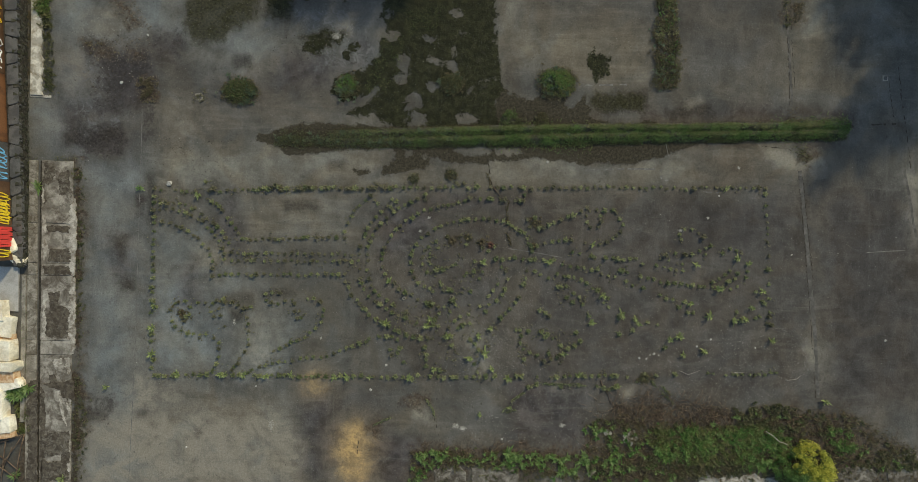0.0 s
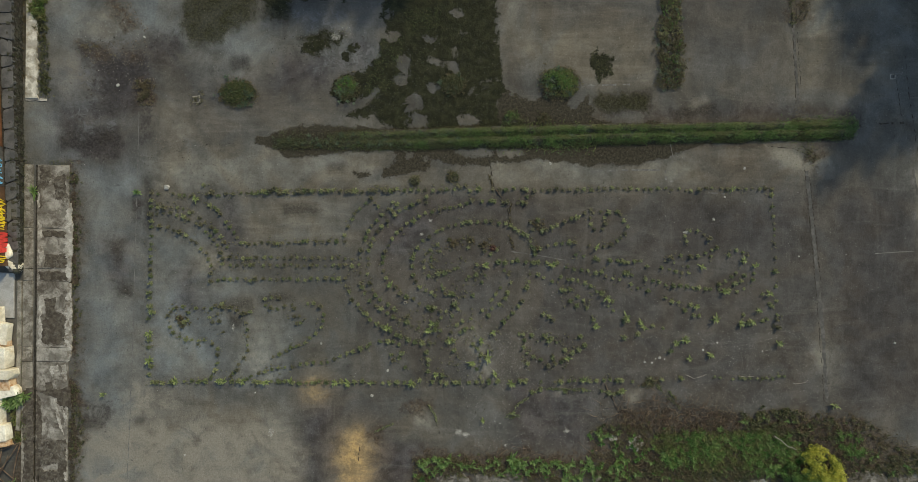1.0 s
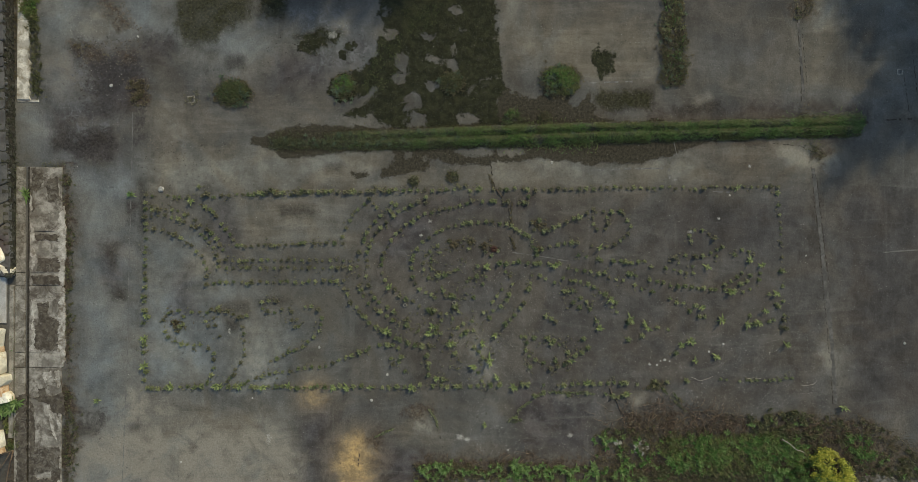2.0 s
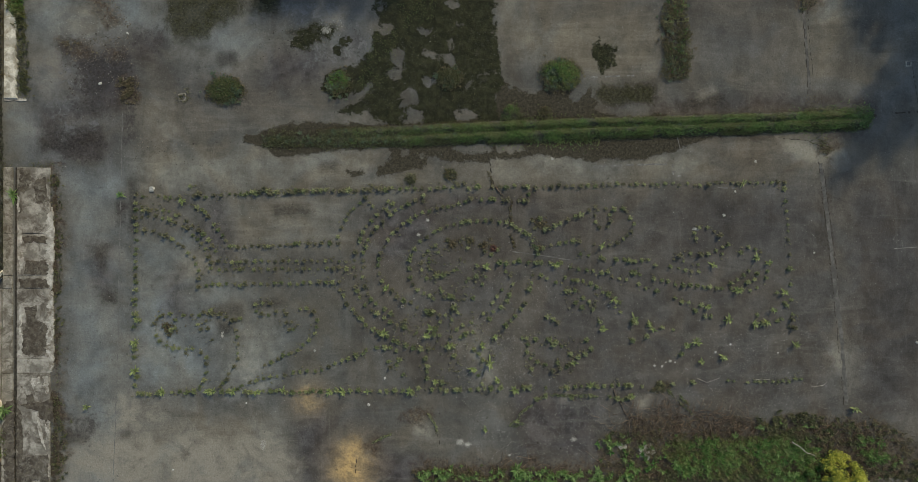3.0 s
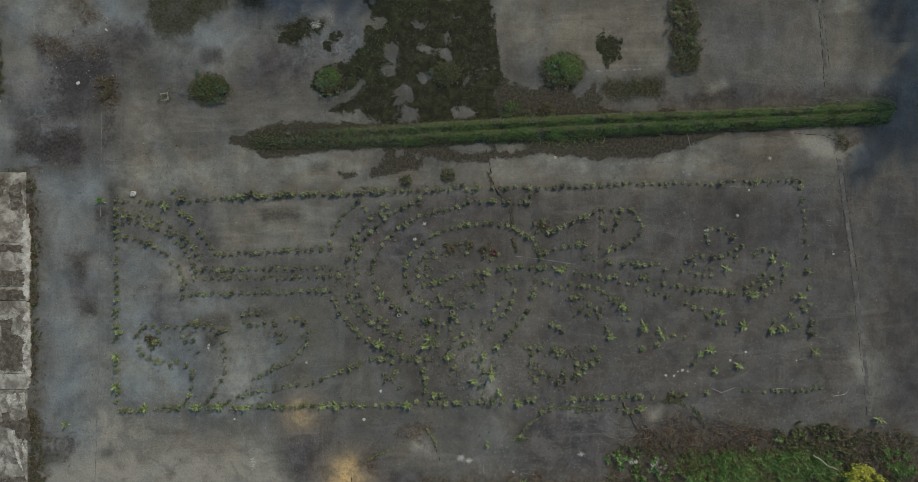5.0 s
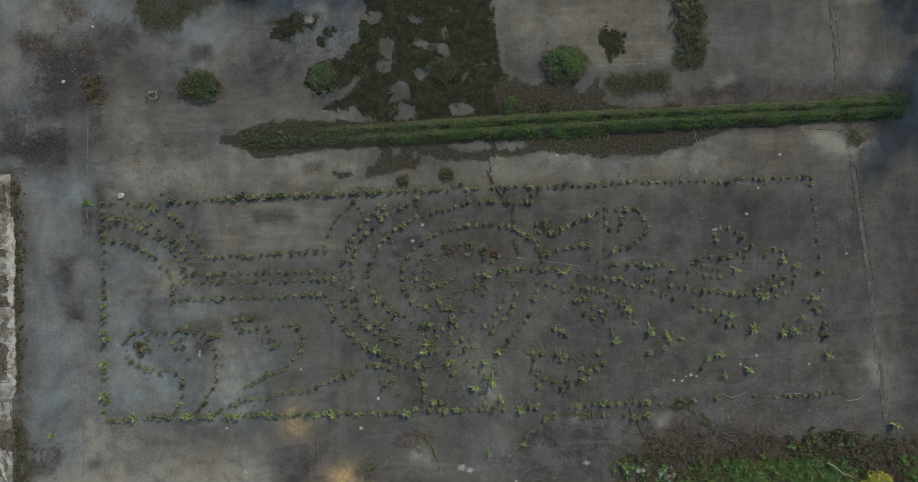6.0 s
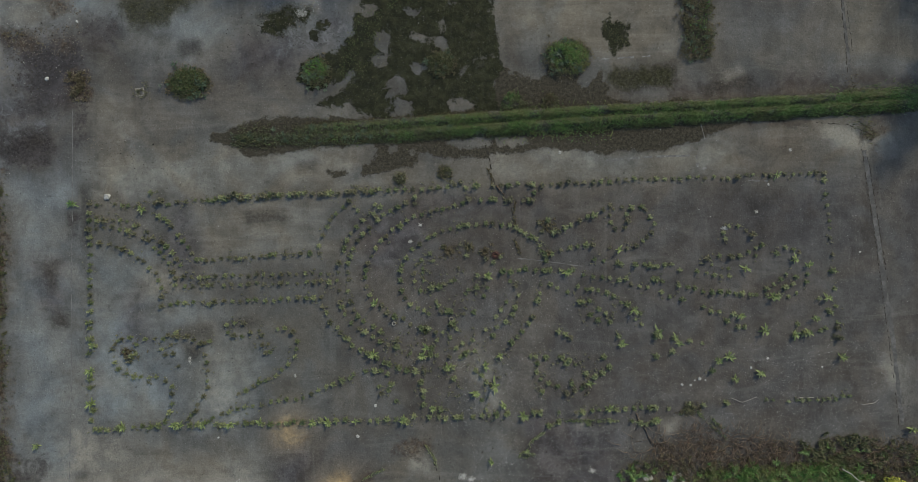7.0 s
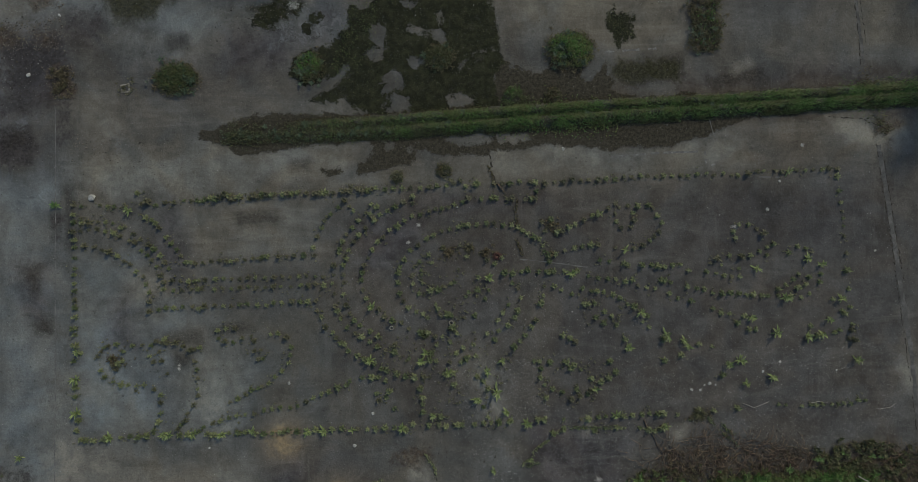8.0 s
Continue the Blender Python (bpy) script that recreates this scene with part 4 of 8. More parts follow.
for poly in ([(-23, -0.53), (-21.85, -0.57), (-21.8, -1.32), (-23.05, -1.28)], [(-23.3, -1.52), (-21.83, -1.51), (-21.83, -1.97), (-23.29, -2.01)], [(-23.2, 0.7), (-21.86, 0.71), (-21.92, 0.35), (-23.07, 0.38)], [(-23.02, -3.02), (-22.39, -2.94), (-22.47, -3.66), (-21.83, -3.97), (-21.87, -5.55), (-23.12, -5.47), (-23.2, -4.49), (-22.89, -3.83)], [(-22.9, -7.61), (-22.55, -7.53), (-22.51, -8.09), (-22.86, -8.1)], [(-22.38, -8.12), (-21.74, -8.11), (-21.76, -8.64), (-21.88, -9.04), (-22.27, -8.78)],
             [(-22.2, -11.95), (-21.75, -11.61), (-21.7, -13.2), (-22.05, -13.37), (-22.25, -12.71)], [(-23.32, 4.15), (-22.87, 4.23), (-22.73, 3.52), (-23.11, 2.92), (-23.36, 3.17)], [(-22.67, 3.52), (-21.97, 3.86), (-21.92, 2.56), (-22.46, 2.39)]):
    film("dirt_patch", poly, 0.070, M_DIRT, "dark brown dirt film", 0.09)
for poly in ([(-24.15, -9.27), (-23.84, -8.68), (-23.52, -8.54), (-23.49, -10.75), (-23.65, -13.69), (-24.09, -13.69), (-23.99, -11.58)], [(-24.1, -8.12), (-23.53, -7.95), (-23.52, -8.41), (-24.03, -8.94)]):
    film("dirt_patch", poly, 0.104, M_DIRT, "dark brown dirt film", 0.09, 0.03)
for poly in ([(-23.4, -8.27), (-23.14, -8.53), (-23.05, -10.24), (-23.23, -11.57), (-23.02, -12.89), (-23.2, -13.68), (-23.36, -13.69)], [(-23.43, 3.5), (-23.24, 3.4), (-23.32, 2.52), (-23.16, 2.04), (-23.38, 1.87)],):
    film("dirt_patch", poly, 0.068, M_DIRT, "brown dirt along the gutter", 0.06)
for poly in ([(-23.42, 2.85), (-23.3, 2.72), (-23.32, 2.04), (-23.41, 2)], [(-23.4, 1.15), (-23.21, 1.03), (-23.23, 0.34), (-23.36, 0.31)], [(-23.35, -0.02), (-23.16, -0.01), (-23.09, -0.4), (-23.21, -1.25), (-23.34, -1.26)], [(-23.31, -2.86), (-23.09, -2.82), (-23.05, -3.28), (-23.2, -4), (-23.13, -4.72), (-23.18, -5.58), (-23.31, -5.51)], [(-22.44, -8.49), (-22.31, -8.55), (-22.13, -9.57), (-21.86, -10.49), (-22.03, -10.29), (-22.23, -9.74), (-22.4, -8.98)], [(-21.91, -9.1), (-21.75, -9.4), (-21.74, -9.83), (-21.87, -9.76)], [(-21.82, -11.28), (-21.72, -11.21), (-21.71, -11.94), (-21.84, -11.88)], [(-21.86, -12.54), (-21.7, -12.54), (-21.7, -13.07), (-21.83, -13)],
             [(-22.08, -6.67), (-21.79, -6.57), (-21.78, -7.52), (-21.94, -7.52)], [(-22.62, -6.75), (-22.21, -6.67), (-22.27, -6.87), (-22.52, -7.27), (-22.65, -7.14)]):
    film("lime_crust", poly, 0.074, M_CRUST, "ragged whitish lime crust", 0.10)

for poly in ([(-23.24, -8.11), (-21.55, -7.91), (-21.53, -9.23), (-22.05, -8.51), (-22.76, -8.33)], [(-23.27, -10.97), (-21.83, -10.72), (-21.74, -12.04), (-23.15, -12.23)], [(-23.25, -12.43), (-21.90, -12.54), (-21.78, -13.60), (-23.23, -13.62)]):
    film("dirt_patch", poly, 0.078, M_DIRT, "brown mossy dirt film", 0.12, 0.03)
for poly in ([(-23.95, -7.95), (-23.53, -7.88), (-23.50, -10.25), (-23.91, -10.75)], [(-23.91, -10.98), (-23.49, -10.84), (-23.45, -13.62), (-23.87, -13.62)]):
    film("dirt_patch", poly, 0.110, M_DIRT, "brown mossy dirt film", 0.08, 0.03)

x0, y0, x1, y1 = -24.13, 7.91, -23.4, 15.12
edge = [(x0, y1), (x0, y0)]
for k in range(70):
    y = y0 + (y1 - y0) * k / 69
    edge.append((x1 - 0.12 - 0.45 * max(0, (y - y0) / (y1 - y0) - 0.5) + 0.16 * noise.noise(Vector((y * 1.3, 2, 0))) + 0.10 * noise.noise(Vector((y * 5, 7, 0))), y))
g = Geo()
g.prism(edge, -0.05, 0.10, 0.015)
tagged(part("chalky_slab", g, M_WHITE), "whitish crumbling concrete slab beside the stone wall", "slab", kind="structure")
edge_pts = [(x, y + 0.05 * noise.noise(Vector((x * 5, k, 0)))) for k, run in enumerate(([(-24.19, 7.91), (-23.94, 7.92), (-23.68, 7.89), (-23.37, 7.94), (-23.05, 7.92)], [(-23.05, 7.82), (-23.3, 7.78), (-23.68, 7.83), (-23.93, 7.79), (-24.19, 7.81)])) for x, y in run]
g = Geo()
g.prism(edge_pts, -0.03, 0.04, 0.008)
tagged(part("slab_edge", g, M_CRUST), "broken pale concrete edging on the asphalt", "edging", kind="structure")
x0, y0, x1, y1 = -27.58, -4.1, -24.64, -1.62
tagged(part("concrete_pad", wavy_box(x0, y0, x1, y1, -0.05, 0.10, 0.02, 0.01), M_PAD), "bare light grey concrete pad behind the kerb", "slab", kind="structure")
x0, y0, x1, y1 = -24.43, -10.27, -24.22, -2.06
tagged(part("back_kerb", wavy_box(x0, y0, x1, y1, -0.05, 0.12, 0.02, 0.02), M_KERB), "mossy concrete kerb behind the strip", "kerb", kind="structure")


def stone_wall():
    """A low dry-stone wall: a rough face of rubble and a row of large flat dark stones on top."""
    (bx0, by0), (bx1, by1) = [(-24.38, 15.39), (-24.1, -1.47)]
    wall = root("wall_stone", bx0, (by0 + by1) / 2)
    tagged(wall, "low wall of large flat dark stones over mossy rubble", "wall", kind="structure")
    length = by0 - by1

    def top(t):
        return 0.85 - 0.45 * t

    g = Geo()
    for i in range(120):
        for row in range(6):
            t = (i + random.random()) / 120
            h = top(t) * (row + 0.3) / 6
            x, y = bx0 + (bx1 - bx0) * t - 0.02, by0 - length * t
            r = random.choice((0.035, 0.05, 0.07, 0.11)) * random.uniform(0.8, 1.2)
            blob = [(y + r * 1.5 * math.cos(u) * random.uniform(0.8, 1.1), h + r * math.sin(u) * random.uniform(0.8, 1.1)) for u in [k * math.pi / 3 for k in range(6)]]
            k, d = len(g.v), random.uniform(-0.09, 0.03)
            g.v += [(x - 0.3, yy, max(zz, 0)) for yy, zz in blob] + [(x + d, h and y + (yy - y) * 0.75, max(h + (zz - h) * 0.75, 0)) for yy, zz in blob]
            g.f += [(k + j, k + (j + 1) % 6, k + 6 + (j + 1) % 6, k + 6 + j) for j in range(6)] + [tuple(range(k + 6, k + 12))]
    under(part("rubble_face", g, M_RUBBLE, label="dark mossy rubble face"), wall)
    core = Geo()
    w = 0.66
    core.v = [(bx0 - 0.06, by0, 0), (bx1 - 0.06, by1, 0), (bx1 - w, by1, 0), (bx0 - w - 0.2, by0, 0)]
    core.v += [(bx0 - 0.06, by0, top(0) - 0.06), (bx1 - 0.06, by1, top(1) - 0.06), (bx1 - w, by1, top(1) - 0.06), (bx0 - w - 0.2, by0, top(0) - 0.06)]
    core.f = [(0, 1, 5, 4), (1, 2, 6, 5), (2, 3, 7, 6), (3, 0, 4, 7), (4, 5, 6, 7)]
    under(part("core", core, M_CRACK), wall)
    def spot(t, back, up=0.0):
        return (bx0 + (bx1 - bx0) * t - back, by0 - length * t)

    y, cut = 0.0, (0.0, 0.0)
    while y < length - 0.4:
        ln = random.uniform(0.6, 1.15)
        nxt = (y + ln + random.uniform(-0.14, 0.14), y + ln + random.uniform(-0.14, 0.14))
        t = (y + ln / 2) / length
        near, far = random.uniform(0.03, 0.08), random.uniform(0.50, 0.57) + 0.2 * (1 - t)
        mid = random.uniform(0.28, 0.36) if random.random() < 0.22 else None
        for lo, hi in (((near, mid), (mid, far)) if mid else ((near, far),)):
            f0, f1 = (lo - near) / (far - near), (hi - near) / (far - near)
            a0, a1, b0, b1 = cut[0] + (cut[1] - cut[0]) * f0, cut[0] + (cut[1] - cut[0]) * f1, nxt[0] + (nxt[1] - nxt[0]) * f0, nxt[0] + (nxt[1] - nxt[0]) * f1
            c = random.uniform(0.08, 0.2)
            e = [(lo, a0 + c * 0.6), (lo + c * 0.6, a0), (hi - c * 0.5, a1), (hi, a1 + c * 0.7), (hi + 0.02, (a1 + b1) / 2), (hi, b1 - c * 0.5), (hi - c * 0.6, b1), (lo + c * 0.5, b0), (lo, b0 - c * 0.7)]
            cx, cy = sum(q[0] for q in e) / 9, sum(q[1] for q in e) / 9
            g = Geo()
            g.prism([spot((cy + (q[1] - cy) * 0.95) / length, cx + (q[0] - cx) * 0.96) for q in e], top(t) - 0.2, top(t) + random.uniform(-0.01, 0.012), 0.014)
            under(part("capstone", g, M_BASALT), wall)
        for _ in range(4):
            g = Geo()
            r, (cx, cy) = random.uniform(0.03, 0.07), spot((y + random.random() * ln) / length, random.choice((0.03, 0.6)) + random.uniform(-0.03, 0.03))
            g.prism([(cx + r * math.cos(u), cy + r * math.sin(u)) for u in (0, 1.1, 2.2, 3.3, 4.4, 5.4)], top(t) - 0.12, top(t) - 0.02, 0.015, 0.005)
            under(part("pinning_stone", g, M_BASALT), wall)
        y, cut = y + ln, nxt


stone_wall()


def hoarding():
    """Rusty and painted sheet panels behind the wall, sprayed over."""
    ax, ay, bx, by = -25.5, 15.6, -24.68, -1.25
    box = root("graffiti_hoarding", ax, (ay + by) / 2)
    tagged(box, "tall rusty sheet hoarding with colourful graffiti behind the stone wall", "hoarding")
    cuts = [0.0, 0.16, 0.40, 0.62, 0.745, 1.0]
    high = 2.3

    def at(t, up, out=0.0):
        return (ax + (bx - ax) * t + out, ay + (by - ay) * t, up)

    for (t0, t1), mat in zip(zip(cuts, cuts[1:]), (M_SLATE, M_BROWN, M_RUST, M_SLATE, M_BROWN)):
        g = Geo()
        n = 14
        for i in range(n):
            u0, u1 = t0 + (t1 - t0 - 0.002) * i / n, t0 + (t1 - t0 - 0.002) * (i + 1) / n
            o0 = o1 = 0.012 if i in (0, n - 1) else 0.006
            g.face([at(u0, 0, o0), at(u1, 0, o1), at(u1, high, o1), at(u0, high, o0)])
            g.face([at(u0, high, o0), at(u1, high, o1), at(u1, high, -0.08), at(u0, high, -0.08)])
            g.face([at(u1, 0, -0.08), at(u0, 0, -0.08), at(u0, high, -0.08), at(u1, high, -0.08)])
        g.face([at(t1 - 0.002, 0, -0.08), at(t1 - 0.002, 0, 0.012), at(t1 - 0.002, high, 0.012), at(t1 - 0.002, high, -0.08)])
        under(part("sheet", g, mat), box)
    rnd = random.Random(4)
    for key, t0, t1, loops in (("blue", 0.03, 0.14, 5), ("yellow", 0.17, 0.24, 3), ("white", 0.25, 0.38, 4), ("blue", 0.635, 0.735, 6), ("yellow", 0.78, 0.83, 4), ("yellow", 0.81, 0.86, 5), ("yellow", 0.84, 0.88, 4), ("red", 0.89, 0.955, 4), ("yellow", 0.962, 0.985, 2)):
        for i in range(loops):
            g, c = Geo(), t0 + (t1 - t0) * (i + 0.5) / loops
            r, h = (t1 - t0) / loops * 0.6, rnd.uniform(0.7, 1.1)
            pts = [at(c + r * math.sin(u * 1.0 + i), 1.05 + rnd.uniform(-0.1, 0.1) + h * 0.5 * math.cos(u * 1.3 + i), 0.02) for u in [k * 0.6 for k in range(9)]]
            if key == "red":
                pts = [at(c + r * 0.5 * math.sin(u), 1.0 + 0.55 * math.cos(u), 0.02) for u in [k * 0.7 for k in range(9)]]
            g.tube(pts, [0.035 if key != "red" else 0.085] * 9, 4)
            under(part("spray_stroke", g, M_SPRAY[key]), box)


hoarding()


def rock(name, x, y, z, sx, sy, sz, turn, mat, label, rough=0.12, seed=0):
    """A broken block: the hull of a jittered box, with knocked-off corners."""
    rnd = random.Random(seed)
    bm = bmesh.new()
    for cx in (-0.5, 0.5):
        for cy in (-0.5, 0.5):
            for cz in (0.0, 1.0):
                for _ in range(2):
                    bm.verts.new(((cx * (1 - rnd.random() * rough * 1.6)) * sx, (cy * (1 - rnd.random() * rough * 1.6)) * sy, (cz * (1 - rnd.random() * rough)) * sz))
    for _ in range(6):
        u = rnd.uniform(0, 6.28)
        bm.verts.new((0.53 * sx * math.cos(u), 0.53 * sy * math.sin(u), rnd.uniform(0.1, 0.8) * sz))
    hull = bmesh.ops.convex_hull(bm, input=bm.verts[:])
    bmesh.ops.delete(bm, geom=[v for v in hull["geom_interior"] if isinstance(v, bmesh.types.BMVert)], context="VERTS")
    bmesh.ops.bevel(bm, geom=bm.edges[:], offset=0.03 * min(sx, sy, sz), segments=1, affect="EDGES")
    me = bpy.data.meshes.new(name)
    bm.to_mesh(me)
    bm.free()
    me.materials.append(mat)
    ob = new(name, me)
    ob.matrix_world = pose(x, y, z, 0, 0, turn)
    return tagged(ob, label, "rock" if "limestone" in label or "rock" in label else "stone")


for i, ((x, y), z, size, turn, mat, label) in enumerate((
        ([(-25.56, -4.05)][0], 0.1, (1.1, 1.15, 0.5), 3, M_LIME, "pale broken limestone block on the concrete pad"),
        ([(-25.1, -4.89)][0], 0.1, (0.9, 1.2, 0.4), -6, M_LIME, "pale broken limestone block on the concrete pad"),
        ([(-26.25, -4.56)][0], 0.1, (1.1, 2.0, 0.8), 2, M_LIME, "pale broken limestone block on the concrete pad"),
        ([(-25.03, -5.48)][0], 0.1, (0.75, 0.3, 0.3), 4, M_BRICKY, "small ochre rubble stone in the heap"),
        ([(-25.4, -6.18)][0], 0.02, (1.75, 1.2, 0.7), 1, M_LIME, "large pale squared limestone block"),
        ([(-25.2, -7.03)][0], 0.02, (1.85, 0.58, 0.75), -3, M_LIME, "long pale limestone slab in the heap"),
        ([(-25.19, -7.65)][0], 0.02, (1.6, 0.7, 0.55), 4, M_BRICKY, "ochre rubble stone with orange mortar in the heap"),
        ([(-25, -8.14)][0], 0.02, (1.7, 0.55, 0.5), 14, M_LIME, "broken pale limestone with ochre stains in the heap"),
        ([(-25.56, -9.16)][0], 0.02, (1.2, 1.65, 0.6), -2, M_LIME, "large pale limestone block with broken edge"),
        ([(-25.35, -10.35)][0], 0.02, (1.4, 0.9, 0.5), 6, M_LIME, "broken pale limestone slab in the heap"),
        ([(-25.47, -10.97)][0], 0.02, (1.7, 0.4, 0.4), 8, M_BRICKY, "rusty ochre stone at the end of the heap"),
        ([(-24.75, -0.45)][0], 0.0, (0.60, 0.80, 0.62), 20, M_LIME, "white jagged rock beside the stone wall"),
        ([(-24.51, -1.22)][0], 0.0, (0.78, 0.6, 0.45), -25, M_LIME, "white jagged rock beside the stone wall"),
        ([(-24.96, -0.97)][0], 0.0, (0.35, 0.45, 0.5), 40, M_BASALT, "small dark rock beside the stone wall"))):
    rock("stone_block", x, y, z, *size, turn, mat, label, 0.10 if i < 11 else 0.3, i)


def stick(name, pts, r, mat, label, category="branch"):
    g = Geo()
    run = []
    for (x0, y0, z0), (x1, y1, z1) in zip(pts, pts[1:]):
        for k in range(4):
            t = k / 4
            run.append((x0 + (x1 - x0) * t + random.uniform(-r, r), y0 + (y1 - y0) * t + random.uniform(-r, r), z0 + (z1 - z0) * t))
    run.append(pts[-1])
    g.tube(run, [r * (1 - 0.6 * i / len(run)) for i in range(len(run))], 5)
    return tagged(part(name, g, mat, smooth=True), label, category)


for a, b in (([(-25.91, -11.61), (-24.07, -10.85)]), ([(-25.15, -11.1), (-25.25, -13.71)]), ([(-25.57, -12.92), (-24.19, -10.99)]), ([(-25.75, -11.93), (-24.3, -12.9)]), ([(-24.2, -10.92), (-24.61, -13.7)]), ([(-25.57, -13.58), (-24.7, -11.59)]), ([(-25.9, -12.59), (-24.42, -13.3)])):
    stick("rusty_pole", [(*a, 0.10), (*b, 0.3)], 0.04, M_STICK, "thin brown pole in a heap of scrap", "pole")
stick("fallen_branch", [(*p, z) for p, z in zip([(17.71, -9.99), (18.5, -10.57), (19.18, -10.9)], (0.5, 0.42, 0.25))], 0.032, M_BLEACHED, "bleached bare branch lying over grass")
stick("dead_branch", [(*p, z) for p, z in zip([(1.65, 3.58), (1.83, 3.32), (2.04, 3.09)], (0.05, 0.07, 0.05))], 0.045, M_STICK, "short grey-brown stick on the asphalt")
stick("dead_branch", [(*p, 0.04) for p in [(15.86, -6.8), (16.27, -6.75), (16.73, -6.78)]], 0.012, M_BLEACHED, "thin bleached stick on the asphalt")
stick("dead_branch", [(*p, 0.04) for p in [(12.74, -6.72), (13.27, -6.95), (13.95, -6.69)]], 0.012, M_BLEACHED, "thin bleached stick on the asphalt")
stick("dead_branch", [(*p, 0.03) for p in [(19.11, -7.18), (19.7, -7.1), (19.91, -6.93)]], 0.011, M_BLEACHED, "thin bleached stick on the asphalt")
stick("dead_branch", [(*p, 0.04) for p in [(8.13, -7.38), (8.5, -7.99), (8.83, -8.73)]], 0.03, M_STICK, "thin brown stick on the asphalt")


# ---- drains, rings and pale lumps lying about the yard ----
def drain(x, y, size, turn):
    d = root("drain_cover", x, y, 0, turn)
    tagged(d, "small square drain with worn concrete frame in the asphalt", "drain")
    g, h = Geo(), size / 2
    for a, b, c, e in ((-h, -h, h, -h * 0.66), (-h, h * 0.66, h, h), (-h, -h * 0.66, -h * 0.66, h * 0.66), (h * 0.66, -h * 0.66, h, h * 0.66)):
        g.prism([(a, b), (c, b), (c, e), (a, e)], -0.02, 0.02, 0.006)
    part("frame", g, M_KERB, d, "worn concrete frame")
    for i in range(4):
        g = Geo()
        yy = -h * 0.6 + h * 0.3 * (i + 0.5)
        g.prism([(-h * 0.62, yy - h * 0.08), (h * 0.62, yy - h * 0.08), (h * 0.62, yy + h * 0.08), (-h * 0.62, yy + h * 0.08)], -0.02, 0.012, 0.004)
        part("bar", g, M_IRON, d)


drain(24.33, 10.58, 0.32, 4)
drain(-14.99, 8.13, 0.4, 8)


def hoop(x, y, r):
    g = Geo()
    n, m = 18, 6
    for i in range(n):
        u = 2 * math.pi * i / n
        for j in range(m):
            w = 2 * math.pi * j / m
            q = r + 0.3 * r * math.cos(w)
            g.v.append((x + q * math.cos(u), y + q * math.sin(u), 0.3 * r * (1 + math.sin(w)) + 0.02))
    g.f = [(i * m + j, (i + 1) % n * m + j, (i + 1) % n * m + (j + 1) % m, i * m + (j + 1) % m) for i in range(n) for j in range(m)]
    tagged(part("ring", g, M_KERB, smooth=True), "pale weathered ring lying among the weeds", "ring")


hoop(-3.28, -2.89, 0.08)
hoop(-0.58, -2.73, 0.09)
for i, (x, y, s) in enumerate([(-16.52, 3.25, 0.32), (-19.24, 8.79, 0.2), (-17.85, 11.47, 0.12), (-4.19, -6.73, 0.16), (-5.05, -8.15, 0.18), (-11.52, -8.06, 0.1), (-15.34, -11.59, 0.1), (11.23, -5.79, 0.16), (11.51, -5.85, 0.1), (10.38, -6.04, 0.14), (10.8, -6.07, 0.12), (11, -5.86, 0.1), (13.73, -5.3, 0.14), (14.55, -4.87, 0.12), (17.2, -5.33, 0.1), (14.74, 3.46, 0.12), (-0.19, 2.53, 0.1), (4.7, 5.11, 0.16), (-7.93, -5.26, 0.16), (2.53, -10.87, 0.14), (19.15, 0.15, 0.12), (24.95, -4.73, 0.16), (5.65, -0.67, 0.08)]):
    rock("pale_stone", x, y, -0.02, s * 0.95, s * random.uniform(0.7, 1.1), s * 0.4, i * 37, M_CHALK, "small whitish stone lying on the asphalt", 0.5, 40 + i)


def pale_patch(x, y, rx, ry, mat=None):
    """A thin ragged crust of lichen or lime."""
    g = Geo()
    for _ in range(int(30 + 420 * rx * ry / 0.1)):
        u, q = random.uniform(0, 2 * math.pi), random.random() ** 0.7
        cx, cy, r = x + rx * q * math.cos(u) * (1 + 0.4 * noise.noise(Vector((x, u, 1)))), y + ry * q * math.sin(u) * (1 + 0.4 * noise.noise(Vector((y, u * 1.5, 2)))), random.uniform(0.005, 0.022) * (1.6 - q)
        g.prism([(cx + r * random.uniform(0.6, 1.2) * math.cos(a), cy + r * random.uniform(0.6, 1.2) * math.sin(a)) for a in (0, 1, 2, 3, 4, 5)], -0.004, random.uniform(0.004, 0.009), 0.002)
    tagged(part("lichen_crust", g, mat or M_PALE), "thin ragged pale crust on the asphalt", "lichen", kind="stuff")


for x, y, rx, ry in [(*p, a, b) for p, (a, b) in zip([(-0.15, -10.16), (0.25, -10.29), (6, -10.03), (-10.62, -10.32), (14.13, 2.16), (15.85, 5.12), (-1.97, 1.75), (-2.45, 0.97), (-7.43, 11.81), (12.57, 1.4), (-12.8, -4.43)],
                     ((0.22, 0.2), (0.25, 0.16), (0.18, 0.15), (0.16, 0.3), (0.09, 0.09), (0.09, 0.09), (0.12, 0.12), (0.12, 0.1), (0.3, 0.22), (0.25, 0.1), (0.08, 0.2)))]:
    pale_patch(x, y, rx, ry)


